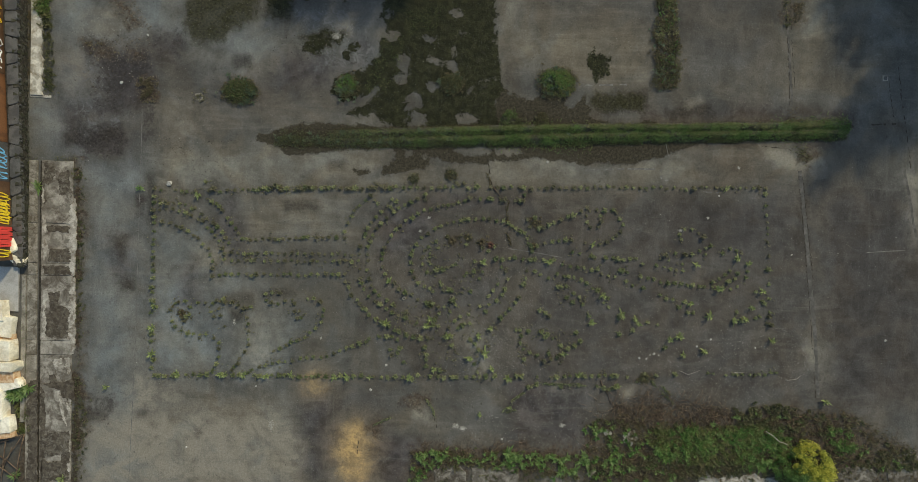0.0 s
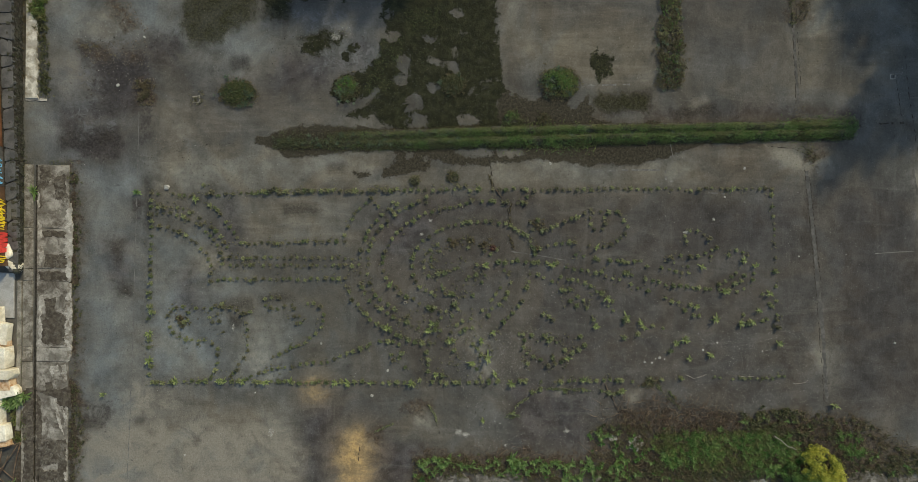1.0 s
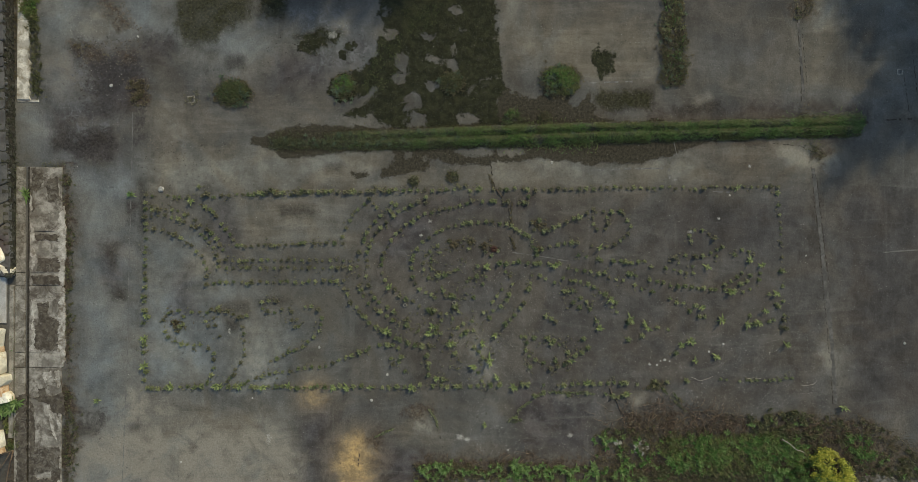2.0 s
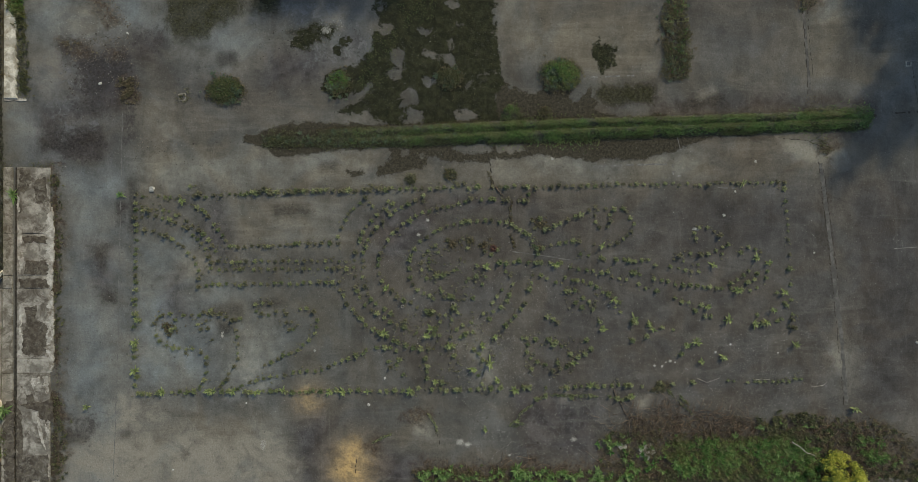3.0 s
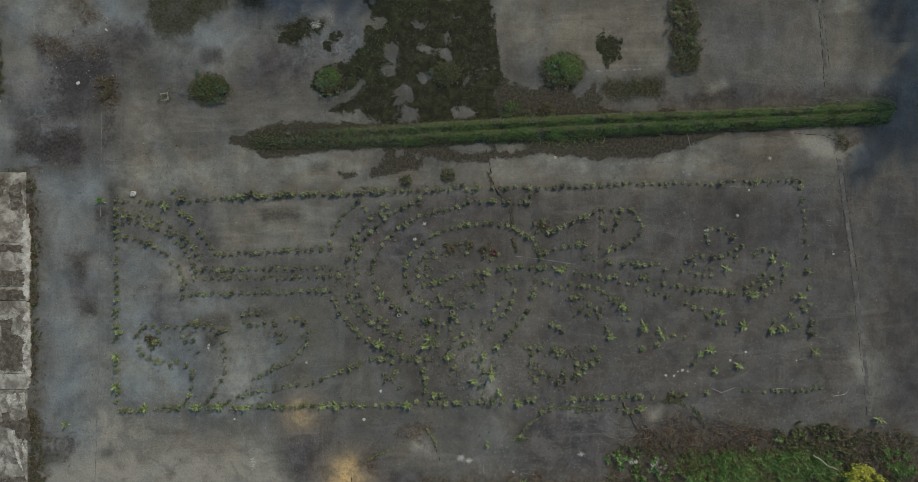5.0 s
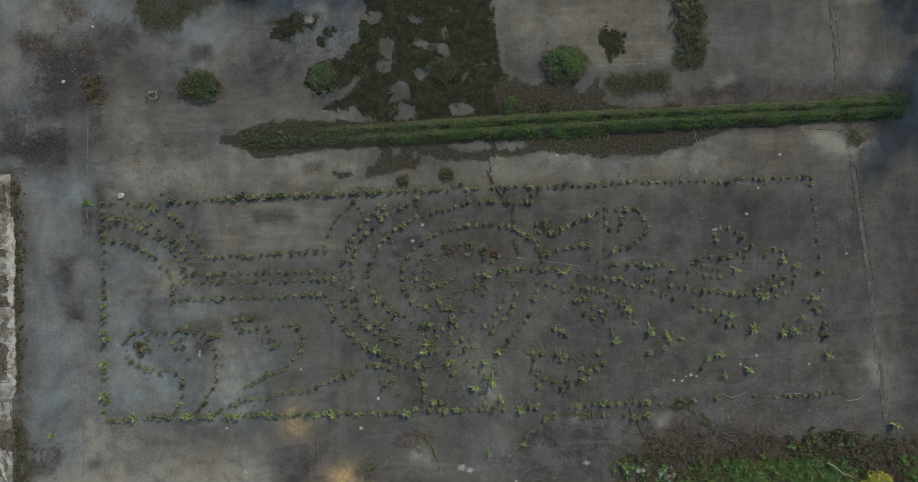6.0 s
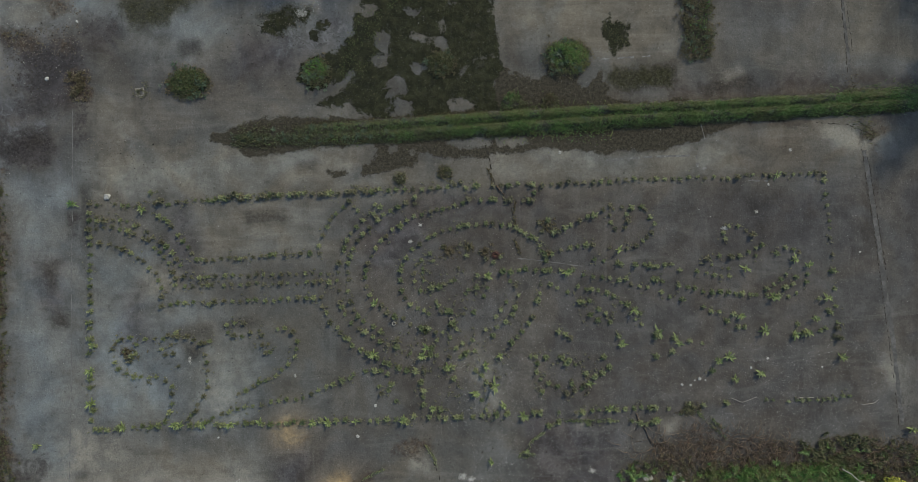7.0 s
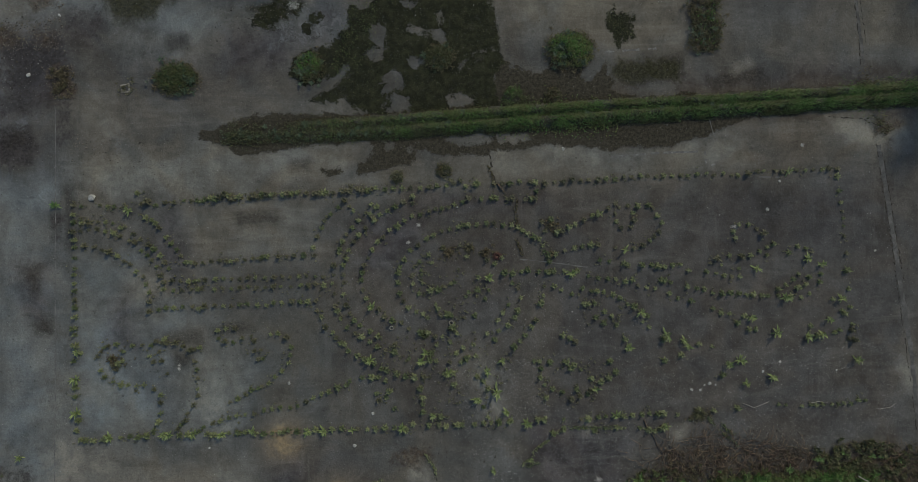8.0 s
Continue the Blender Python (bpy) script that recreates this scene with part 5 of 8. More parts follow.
def chips(name, polys, label, mat, lo, hi):
    """Countless small stone chips strewn over parts of the yard."""
    g = Geo()
    for poly, count in polys:
        for x, y in scatter(poly, count):
            r = random.uniform(lo, hi) * (1.9 if random.random() < 0.07 else 1)
            u = random.uniform(0, 3)
            k = len(g.v)
            g.v += [(x + r * math.cos(u + a) * random.uniform(0.6, 1.2), y + r * math.sin(u + a) * random.uniform(0.6, 1.2), 0) for a in (0, 1.6, 3.1, 4.7)] + [(x, y, r * 0.7)]
            g.f += [(k + i, k + (i + 1) % 4, k + 4) for i in range(4)]
    tagged(part(name, g, mat), label, "gravel", kind="stuff")


chips("stone_chips", [([(-3.01, -0.55), (3.68, -0.38), (4.47, -4.4), (18.54, -4.11), (18.71, -8.56), (7.38, -10.46), (2.64, -11.2), (-2.17, -7.23)], 4600), ([(2.49, -5.79), (7.66, -8.41), (7.4, -11.14), (0.61, -11.06), (-0.17, -7.19)], 1500), ([(-5.05, 1.4), (3.62, 1.63), (3.88, -7.12), (-4.87, -5.94)], 700),
                      ([(-21.45, 11.33), (-17.62, 11.48), (-17.49, 7.59), (-20.76, 8.12)], 260), ([(-21.47, 12.62), (-17.65, 12.94), (-17.94, 11.14), (-19.54, 11.41), (-19.84, 10.43), (-21.43, 10.37)], 420), ([(18.32, 2.03), (24.27, 1.51), (24.36, -0.54), (18.42, -0.69)], 160)] + [([(-17.55, 6.93), (26.1, 8.4), (26.82, -8.78), (-17.27, -9.49)], 900), ([(-21.03, 4.87), (-9.53, -4.7), (-7.35, -13.36), (-20.76, -13.52)], 260), ([(-7.93, 12.34), (-6.46, 12.4), (-6.6, 11.41), (-7.75, 11.37)], 130), ([(-0.91, -4.51), (3.8, -4.42), (3.89, -7.46), (-0.16, -7.53)], 1700), ([(2.53, -7.31), (18.32, -7.37), (18.71, -8.56), (7.35, -9.60), (2.94, -9.84)], 1500), ([(3.04, -1.40), (17.45, -2.76), (17.95, -6.86), (3.86, -6.44)], 900), ([(18.20, -4.11), (19.94, -4.08), (20.81, -8.53), (18.70, -8.22)], 500), ([(13.37, -4.9), (18.22, -4.8), (18.36, -8.57), (13.5, -8.65)], 500),
                      ([(2.28, 13.57), (12.73, 13.98), (12.19, 9.61), (3.39, 9.63)], 160), ([(-5.3, 11.95), (1.98, 12.23), (2.07, 8.92), (-4.56, 8.69)], 220)],
      "small pale stone chips strewn over the asphalt", M_CHIP, 0.006, 0.017)
chips("brown_crumbs", [([(-21.44, 11.01), (-17.56, 11.42), (-17.53, 9.86), (-20.63, 9.91)], 420), ([(-20.14, 13.32), (-18.61, 13.38), (-17.56, 11.74), (-19.07, 11.81)], 260), ([(-18.70, 9.17), (-17.33, 9.22), (-17.30, 7.66), (-18.20, 7.73)], 160), ([(-17.53, 6.12), (-15.28, 6.20), (-15.25, 4.89), (-17.45, 4.92)], 120), ([(-9.88, 12.10), (-6.95, 12.38), (-6.59, 10.92), (-9.20, 10.66)], 90)], "brownish crumbs and scraps of rubble on the asphalt", M_CRUMB, 0.015, 0.042)
chips("dark_crumbs", [([(-21.77, 11.32), (-17.62, 11.48), (-17.49, 7.59), (-20.76, 8.12)], 500), ([(-17.84, 5.62), (-12.36, 5.8), (-12.32, 3.83), (-17.81, 3.66)], 60), ([(-11.18, 11.73), (-5.3, 11.95), (-5.26, 10.31), (-11.14, 10.1)], 160), ([(-2.84, -7.24), (17.63, -7.55), (17.68, -8.93), (7.38, -10.46), (0.62, -11.23)], 700)], "dark crumbs of earth on the asphalt", M_CRACK, 0.015, 0.035)


# ---- weeds growing out of the asphalt in drawn lines ----
def rosette(seed, leaves, length, width, mat, tall=0.34):
    """A star of long leaves in tiers up a short stem, the upper ones short and steep; each leaf is a part of its own."""
    rnd = random.Random(seed)
    shapes = []
    for k in range(4):
        g = Geo()
        g.leaf((0.012, 0, 0.0), 0, length * (0.72 + 0.12 * k), width * (0.85 + 0.1 * k), 0.15 + 0.14 * k, 0.45 + 0.1 * k, 0.35)
        shapes.append(g.mesh("leaf", mat, True))
    ob = root("rosette_weed", 0, 0)
    g = Geo()
    g.tube([(0, 0, -0.01), (0.01, 0, tall * 0.5), (0, 0.01, tall + 0.03)], [0.022, 0.018, 0.008], 5)
    part("stem", g, M_STALK, ob)
    for i in range(leaves):
        leaf, lift = new("leaf", shapes[rnd.randint(0, 3)]), (i / leaves) ** 1.2
        leaf.parent = ob
        leaf.matrix_basis = pose(0, 0, 0.03 + tall * lift, rnd.uniform(-18, 18), -rnd.uniform(22, 50) * lift - rnd.uniform(-4, 10), i * 137.5 + rnd.uniform(-22, 22)) @ Matrix.Scale(rnd.uniform(0.6, 1.08) * (1 - 0.42 * lift), 4)
    return ob


def weed_mesh(seed, tiers, high, width, mat, name="weed"):
    """A leafy weed one metre across, in one mesh: sprays of leaves in tiers up one stem. tiers: rows of (leaves, height, reach, rise)."""
    rnd, g, hubs = random.Random(seed), Geo(), []
    for leaves, z, reach, rise in tiers:
        hubs.append(len(g.v))
        g.spray((rnd.uniform(-0.03, 0.03), rnd.uniform(-0.03, 0.03), high * z), leaves, rnd, reach, width, (rise - 0.3, rise + 0.3), (0.3, 0.9))
        if len(hubs) > 1:
            g.f += [(hubs[0], hubs[-1], hubs[0] + 1), (hubs[0], hubs[-1], hubs[0] + 2)]
    return g.mesh(name, mat, True)


LINES = []


def planted(key, tone, spots):
    """A run of weeds: places and how wide each one is. tone: fresh green, dull olive or mixed."""
    LINES.append((key, tone, spots))


planted("far border", "dull", [(-17.32, 2.92, 0.19), (-16.98, 2.86, 0.19), (-16.17, 2.90, 0.16), (-15.82, 2.84, 0.19), (-15.55, 2.84, 0.19), (-15.07, 2.88, 0.22), (-14.91, 2.66, 0.41), (-14.51, 3.41, 0.22), (-14.36, 2.93, 0.19), (-14.07, 3.00, 0.35), (-13.73, 2.86, 0.22), (-13.30, 2.96, 0.24), (-12.90, 2.96, 0.22), (-12.46, 3.06, 0.14), (-12.16, 3.05, 0.19), (-11.87, 3.05, 0.22), (-11.68, 3.02, 0.22), (-11.49, 3.07, 0.27), (-11.30, 3.15, 0.30), (-11.08, 3.09, 0.35), (-10.87, 3.17, 0.30), (-10.63, 3.30, 0.30), (-10.47, 3.19, 0.33), (-10.26, 3.10, 0.30), (-10.02, 3.15, 0.33), (-9.90, 3.13, 0.22), (-9.58, 3.07, 0.22), (-9.35, 3.22, 0.35), (-9.17, 3.14, 0.30), (-9.00, 3.25, 0.33), (-8.76, 3.24, 0.33), (-8.55, 3.24, 0.30)])
planted("far border", "dull", [(-8.40, 3.27, 0.22), (-8.07, 3.23, 0.33), (-7.85, 3.28, 0.35), (-7.67, 3.26, 0.27), (-7.40, 3.31, 0.27), (-7.28, 3.39, 0.16), (-7.00, 3.27, 0.24), (-6.66, 3.24, 0.24), (-6.46, 3.26, 0.33), (-6.22, 3.29, 0.33), (-6.07, 3.32, 0.19), (-5.80, 3.28, 0.24), (-5.41, 3.33, 0.33), (-5.23, 3.38, 0.24), (-5.04, 3.33, 0.30), (-4.96, 3.57, 0.19), (-4.75, 3.46, 0.22), (-4.53, 3.37, 0.33), (-4.23, 3.34, 0.30), (-4.04, 3.42, 0.24), (-3.88, 3.45, 0.22), (-3.45, 3.39, 0.24), (-3.07, 3.44, 0.22), (-2.67, 3.43, 0.22), (-2.29, 3.45, 0.22), (-1.86, 3.42, 0.22), (-1.48, 3.47, 0.24), (-1.12, 3.49, 0.24), (-0.66, 3.51, 0.22), (-0.47, 3.75, 0.22), (-0.33, 3.61, 0.22), (-0.03, 3.74, 0.24)])
planted("far border", "dull", [(0.21, 3.47, 0.27), (0.69, 3.57, 0.38), (1.49, 3.56, 0.22), (1.90, 3.56, 0.22), (2.22, 3.55, 0.33), (2.69, 3.65, 0.22), (3.15, 3.62, 0.24), (3.37, 3.59, 0.33), (3.83, 3.55, 0.33), (4.30, 3.60, 0.22), (4.68, 3.60, 0.27), (5.10, 3.70, 0.27), (5.48, 3.64, 0.24), (5.84, 3.66, 0.22), (6.28, 3.66, 0.27), (6.66, 3.71, 0.27), (7.05, 3.70, 0.22), (7.47, 3.78, 0.19), (7.80, 3.77, 0.22), (8.24, 3.82, 0.24), (8.60, 3.79, 0.22), (8.96, 3.76, 0.22), (9.29, 3.81, 0.22), (9.71, 3.78, 0.19), (10.15, 3.77, 0.22), (10.43, 3.79, 0.19), (10.89, 3.84, 0.24), (11.32, 3.87, 0.16), (11.65, 3.78, 0.19), (12.10, 3.86, 0.16), (12.49, 3.77, 0.19), (12.79, 3.76, 0.19)])
planted("far border", "dull", [(13.22, 3.81, 0.30), (13.66, 3.94, 0.19), (13.97, 3.94, 0.16), (14.55, 3.93, 0.19), (14.84, 3.87, 0.27), (15.12, 3.91, 0.41), (15.53, 3.97, 0.22), (15.95, 3.94, 0.19), (16.32, 3.96, 0.16), (16.71, 3.96, 0.19), (17.06, 3.98, 0.24), (17.46, 3.95, 0.24), (17.44, 3.64, 0.30)])
planted("side borders", "mix", [(17.50, 2.95, 0.22), (17.55, 2.43, 0.19), (17.63, 2.01, 0.14), (17.65, 1.68, 0.14), (17.68, 1.32, 0.11), (17.70, 0.85, 0.22), (17.77, 0.05, 0.19), (17.79, -0.72, 0.38), (17.86, -1.58, 0.24), (17.47, -2.04, 0.44), (17.91, -2.41, 0.22), (17.48, -2.57, 0.22), (17.63, -2.70, 0.30), (17.12, -3.58, 0.24), (17.38, -3.47, 0.22), (17.94, -3.48, 0.33), (18.01, -3.95, 0.33), (18.06, -4.82, 0.41), (17.98, -3.21, 0.19), (17.79, -3.87, 0.22)])
planted("side borders", "mix", [(-17.36, 2.51, 0.24), (-17.34, 2.17, 0.27), (-17.38, 1.74, 0.33), (-17.32, 1.37, 0.24), (-17.33, 1.05, 0.22), (-17.32, 0.56, 0.19), (-17.32, 0.11, 0.22), (-17.37, -0.18, 0.24), (-17.35, -0.56, 0.22), (-17.32, -0.90, 0.24), (-17.33, -1.30, 0.24), (-17.32, -1.65, 0.30), (-17.31, -2.07, 0.24), (-17.39, -2.58, 0.27), (-17.35, -2.85, 0.19), (-17.33, -3.32, 0.35), (-17.24, -3.64, 0.41), (-17.11, -3.67, 0.27), (-17.39, -4.02, 0.22), (-17.29, -4.82, 0.49), (-17.35, -5.21, 0.33), (-17.40, -5.61, 0.24), (-17.28, -6.33, 0.49), (-17.23, -6.67, 0.35), (-17.33, -7.12, 0.27)])
planted("near border", "fresh", [(-17.16, -7.53, 0.24), (-16.94, -7.56, 0.30), (-16.60, -7.57, 0.27), (-16.14, -7.52, 0.35), (-15.86, -7.46, 0.44), (-15.41, -7.48, 0.16), (-15.00, -7.45, 0.27), (-14.63, -7.48, 0.30), (-14.25, -7.43, 0.33), (-13.96, -7.33, 0.16), (-13.50, -7.39, 0.41), (-13.25, -7.41, 0.49), (-12.81, -7.45, 0.27), (-12.46, -7.40, 0.33), (-12.18, -7.37, 0.41), (-11.98, -7.32, 0.19), (-11.60, -7.43, 0.22), (-11.32, -7.48, 0.33), (-10.92, -7.43, 0.41), (-10.61, -7.41, 0.14), (-10.23, -7.40, 0.35), (-9.92, -7.39, 0.27), (-9.59, -7.36, 0.38), (-9.42, -7.48, 0.24), (-9.07, -7.48, 0.33), (-8.71, -7.48, 0.19), (-8.38, -7.45, 0.24), (-8.17, -7.43, 0.24), (-7.99, -7.36, 0.22), (-7.58, -7.41, 0.30), (-7.14, -7.41, 0.44), (-6.78, -7.35, 0.30)])
planted("near border", "fresh", [(-6.39, -7.45, 0.46), (-6.03, -7.40, 0.33), (-5.60, -7.35, 0.33), (-5.12, -7.41, 0.38), (-4.89, -7.41, 0.16), (-4.45, -7.42, 0.24), (-4.07, -7.42, 0.30), (-3.67, -7.37, 0.33), (-3.22, -7.42, 0.22), (-2.89, -7.38, 0.44), (-2.73, -7.48, 0.33), (-2.40, -7.27, 0.27), (-1.68, -7.34, 0.30), (-1.22, -7.33, 0.24), (-0.90, -7.39, 0.30), (-0.41, -7.34, 0.35), (-0.16, -7.36, 0.27), (0.38, -7.35, 0.24), (0.81, -7.30, 0.24), (1.14, -7.29, 0.19), (1.49, -7.28, 0.33), (2.01, -7.22, 0.30), (2.78, -7.32, 0.49), (3.28, -7.22, 0.30), (3.58, -7.20, 0.35), (4.47, -7.24, 0.16), (5.26, -7.25, 0.19), (5.60, -7.24, 0.35), (6.05, -7.16, 0.24), (6.38, -7.14, 0.19), (6.83, -7.10, 0.44), (7.22, -7.15, 0.33)])
planted("near border", "fresh", [(7.61, -7.14, 0.30), (8.05, -7.12, 0.27), (8.41, -7.08, 0.24), (8.79, -7.11, 0.30), (9.06, -7.09, 0.30), (9.71, -7.17, 0.22), (10.71, -6.95, 0.19), (11.39, -7.01, 0.24), (12.49, -6.92, 0.30), (14.41, -6.85, 0.14), (14.75, -6.86, 0.14), (15.50, -6.93, 0.16), (15.92, -6.88, 0.16), (16.13, -6.88, 0.22), (16.47, -6.86, 0.19), (16.92, -6.90, 0.16), (17.20, -6.88, 0.16), (17.48, -6.84, 0.16), (17.81, -6.87, 0.19), (18.15, -6.71, 0.22), (18.48, -6.74, 0.22), (3.95, -7.83, 0.30), (4.45, -7.66, 0.27), (5.84, -7.77, 0.30), (6.37, -7.69, 0.16), (6.89, -7.67, 0.24), (7.93, -7.72, 0.22), (8.36, -7.81, 0.30), (8.62, -7.90, 0.22), (8.97, -7.76, 0.33), (9.10, -7.71, 0.38)])
planted("shoulder", "dull", [(-17.03, 2.30, 0.22), (-16.98, 2.11, 0.22), (-16.66, 2.15, 0.38), (-16.28, 2.18, 0.16), (-15.93, 2.15, 0.19), (-15.62, 2.09, 0.16), (-15.26, 1.89, 0.27), (-15.09, 1.92, 0.22), (-14.69, 1.59, 0.22), (-14.41, 1.34, 0.22), (-14.05, 1.10, 0.30), (-13.83, 0.88, 0.35), (-13.53, 0.61, 0.27), (-13.35, 0.28, 0.27), (-13.18, 0.01, 0.22), (-17.02, 1.76, 0.19), (-16.70, 1.81, 0.16), (-16.30, 1.83, 0.22), (-15.96, 1.72, 0.22), (-15.59, 1.66, 0.33), (-15.30, 1.49, 0.24), (-14.89, 1.30, 0.19), (-14.64, 1.19, 0.27), (-14.38, 0.84, 0.22), (-14.12, 0.62, 0.24), (-13.91, 0.40, 0.22), (-13.71, 0.13, 0.19), (-16.86, 1.09, 0.33), (-16.44, 1.03, 0.19), (-16.10, 0.89, 0.22), (-15.79, 0.81, 0.33), (-15.46, 0.64, 0.24)])
planted("shoulder", "dull", [(-15.13, 0.39, 0.22), (-14.87, 0.23, 0.22), (-14.61, -0.10, 0.22), (-14.30, -0.34, 0.19), (-14.19, -0.67, 0.22), (-14.06, -1.04, 0.24), (-14.06, -1.44, 0.27), (-14.04, -1.90, 0.24)])
planted("shoulder", "dull", [(-14.17, 2.30, 0.30), (-13.89, 2.19, 0.24), (-13.73, 2.03, 0.24), (-13.55, 1.84, 0.24), (-13.26, 1.41, 0.24), (-13.05, 1.13, 0.24), (-12.80, 0.86, 0.22), (-12.64, 0.56, 0.22), (-12.45, 0.27, 0.27)])
planted("neck", "mix", [(-13.65, -1.83, 0.24), (-13.32, -1.75, 0.27), (-13.01, -1.76, 0.27), (-12.57, -1.72, 0.19), (-12.14, -1.72, 0.19), (-11.88, -1.81, 0.22), (-11.62, -1.70, 0.33), (-11.18, -1.69, 0.24), (-10.79, -1.72, 0.19), (-10.45, -1.70, 0.16), (-10.04, -1.68, 0.22), (-9.72, -1.66, 0.22), (-9.27, -1.72, 0.24), (-8.87, -1.73, 0.22), (-8.54, -1.63, 0.24), (-8.17, -1.64, 0.22), (-7.71, -1.59, 0.30), (-7.34, -1.63, 0.24), (-7.02, -1.60, 0.30), (-6.65, -1.58, 0.24)])
planted("neck", "dull", [(-13.51, -0.30, 0.30), (-13.39, -0.60, 0.27), (-13.02, -0.53, 0.24), (-12.66, -0.56, 0.22), (-12.31, -0.59, 0.24), (-12.05, -0.57, 0.19), (-11.86, -0.55, 0.19), (-11.57, -0.53, 0.22), (-11.14, -0.51, 0.27), (-10.75, -0.49, 0.19), (-10.40, -0.52, 0.19), (-10.03, -0.53, 0.19), (-9.65, -0.45, 0.24), (-9.33, -0.49, 0.19), (-8.93, -0.52, 0.19), (-8.50, -0.47, 0.24), (-8.13, -0.48, 0.19), (-7.81, -0.51, 0.16), (-7.36, -0.47, 0.19), (-7.06, -0.45, 0.19), (-6.66, -0.48, 0.16), (-6.31, -0.51, 0.22), (-5.86, -0.44, 0.16), (-5.40, -0.45, 0.22)])
planted("neck", "dull", [(-13.40, -0.92, 0.22), (-12.98, -0.98, 0.22), (-12.63, -0.96, 0.22), (-12.18, -0.94, 0.22), (-11.91, -0.95, 0.24), (-11.73, -0.93, 0.22), (-11.17, -0.96, 0.24), (-10.81, -0.94, 0.19), (-10.41, -0.95, 0.19), (-10.03, -0.93, 0.22), (-9.66, -0.86, 0.19), (-9.31, -0.94, 0.22), (-8.92, -0.93, 0.16), (-8.53, -0.90, 0.27), (-8.22, -0.91, 0.16), (-7.79, -0.92, 0.16), (-7.33, -0.87, 0.22), (-6.98, -0.88, 0.30), (-6.63, -0.83, 0.24), (-6.28, -0.89, 0.27), (-5.92, -0.82, 0.16), (-5.40, -0.80, 0.22), (-5.82, -1.28, 0.16), (-5.41, -1.31, 0.19)])
planted("neck", "dull", [(-12.22, 0.26, 0.22), (-11.98, 0.21, 0.24), (-11.66, 0.25, 0.22), (-11.29, 0.30, 0.22), (-10.92, 0.32, 0.22), (-10.60, 0.29, 0.24), (-10.42, 0.26, 0.19), (-10.17, 0.31, 0.22), (-9.80, 0.33, 0.19), (-9.45, 0.38, 0.24), (-9.19, 0.37, 0.22), (-8.99, 0.45, 0.30), (-8.78, 0.45, 0.24), (-8.30, 0.44, 0.24), (-7.93, 0.43, 0.19), (-7.58, 0.48, 0.24), (-7.17, 0.47, 0.30), (-6.72, 0.46, 0.22), (-6.74, 0.81, 0.24), (-6.55, 1.30, 0.24), (-6.36, 1.70, 0.22), (-6.22, 2.02, 0.22), (-6.09, 2.18, 0.16), (-5.92, 2.31, 0.22), (-5.59, 2.61, 0.22), (-5.29, 2.90, 0.30), (-5.06, 2.65, 0.16), (-4.90, 2.46, 0.22), (-4.33, 2.34, 0.19), (-4.17, 2.31, 0.24), (-4.07, 2.15, 0.22)])
planted("outer ring", "mix", [(-2.21, 3.07, 0.24), (-2.22, 2.75, 0.22), (-2.65, 2.78, 0.27), (-3.00, 2.59, 0.27), (-3.36, 2.41, 0.22), (-3.71, 2.25, 0.22), (-3.87, 2.61, 0.30), (-4.08, 2.72, 0.22), (-4.69, 2.00, 0.24), (-4.96, 1.68, 0.27), (-5.24, 1.38, 0.19), (-5.42, 1.06, 0.27), (-5.56, 0.71, 0.27), (-5.60, 0.55, 0.19), (-5.82, -0.01, 0.27), (-5.79, -1.84, 0.22), (-5.71, -2.06, 0.27), (-5.56, -2.42, 0.19), (-5.27, -2.80, 0.22), (-4.93, -3.10, 0.19), (-4.63, -3.26, 0.35), (-4.26, -3.49, 0.24), (-3.94, -3.71, 0.27), (-3.57, -3.88, 0.22), (-3.16, -3.99, 0.38), (-3.13, -3.65, 0.27)])
planted("outer ring", "mix", [(-6.60, -2.02, 0.22), (-6.41, -2.32, 0.24), (-6.25, -2.77, 0.35), (-5.92, -3.06, 0.19), (-5.79, -3.27, 0.22), (-5.58, -3.52, 0.22), (-5.41, -3.57, 0.27), (-5.23, -3.85, 0.24), (-4.83, -4.09, 0.30), (-4.51, -4.26, 0.33), (-4.26, -4.31, 0.44), (-4.08, -4.49, 0.27), (-3.77, -4.71, 0.24), (-3.52, -4.79, 0.35), (-3.09, -4.97, 0.30), (-2.69, -5.11, 0.35), (-2.29, -5.14, 0.33), (-1.86, -5.13, 0.27)])
planted("middle ring", "mix", [(-3.98, 1.99, 0.27), (-4.37, 1.64, 0.27), (-4.67, 1.35, 0.27), (-4.89, 1.05, 0.24), (-5.14, 0.65, 0.19), (-5.25, 0.30, 0.24), (-5.39, -0.02, 0.24), (-5.30, -1.82, 0.35), (-5.13, -2.21, 0.19), (-4.96, -2.50, 0.33), (-4.70, -2.75, 0.24), (-4.25, -3.03, 0.30), (-3.88, -3.23, 0.30)])
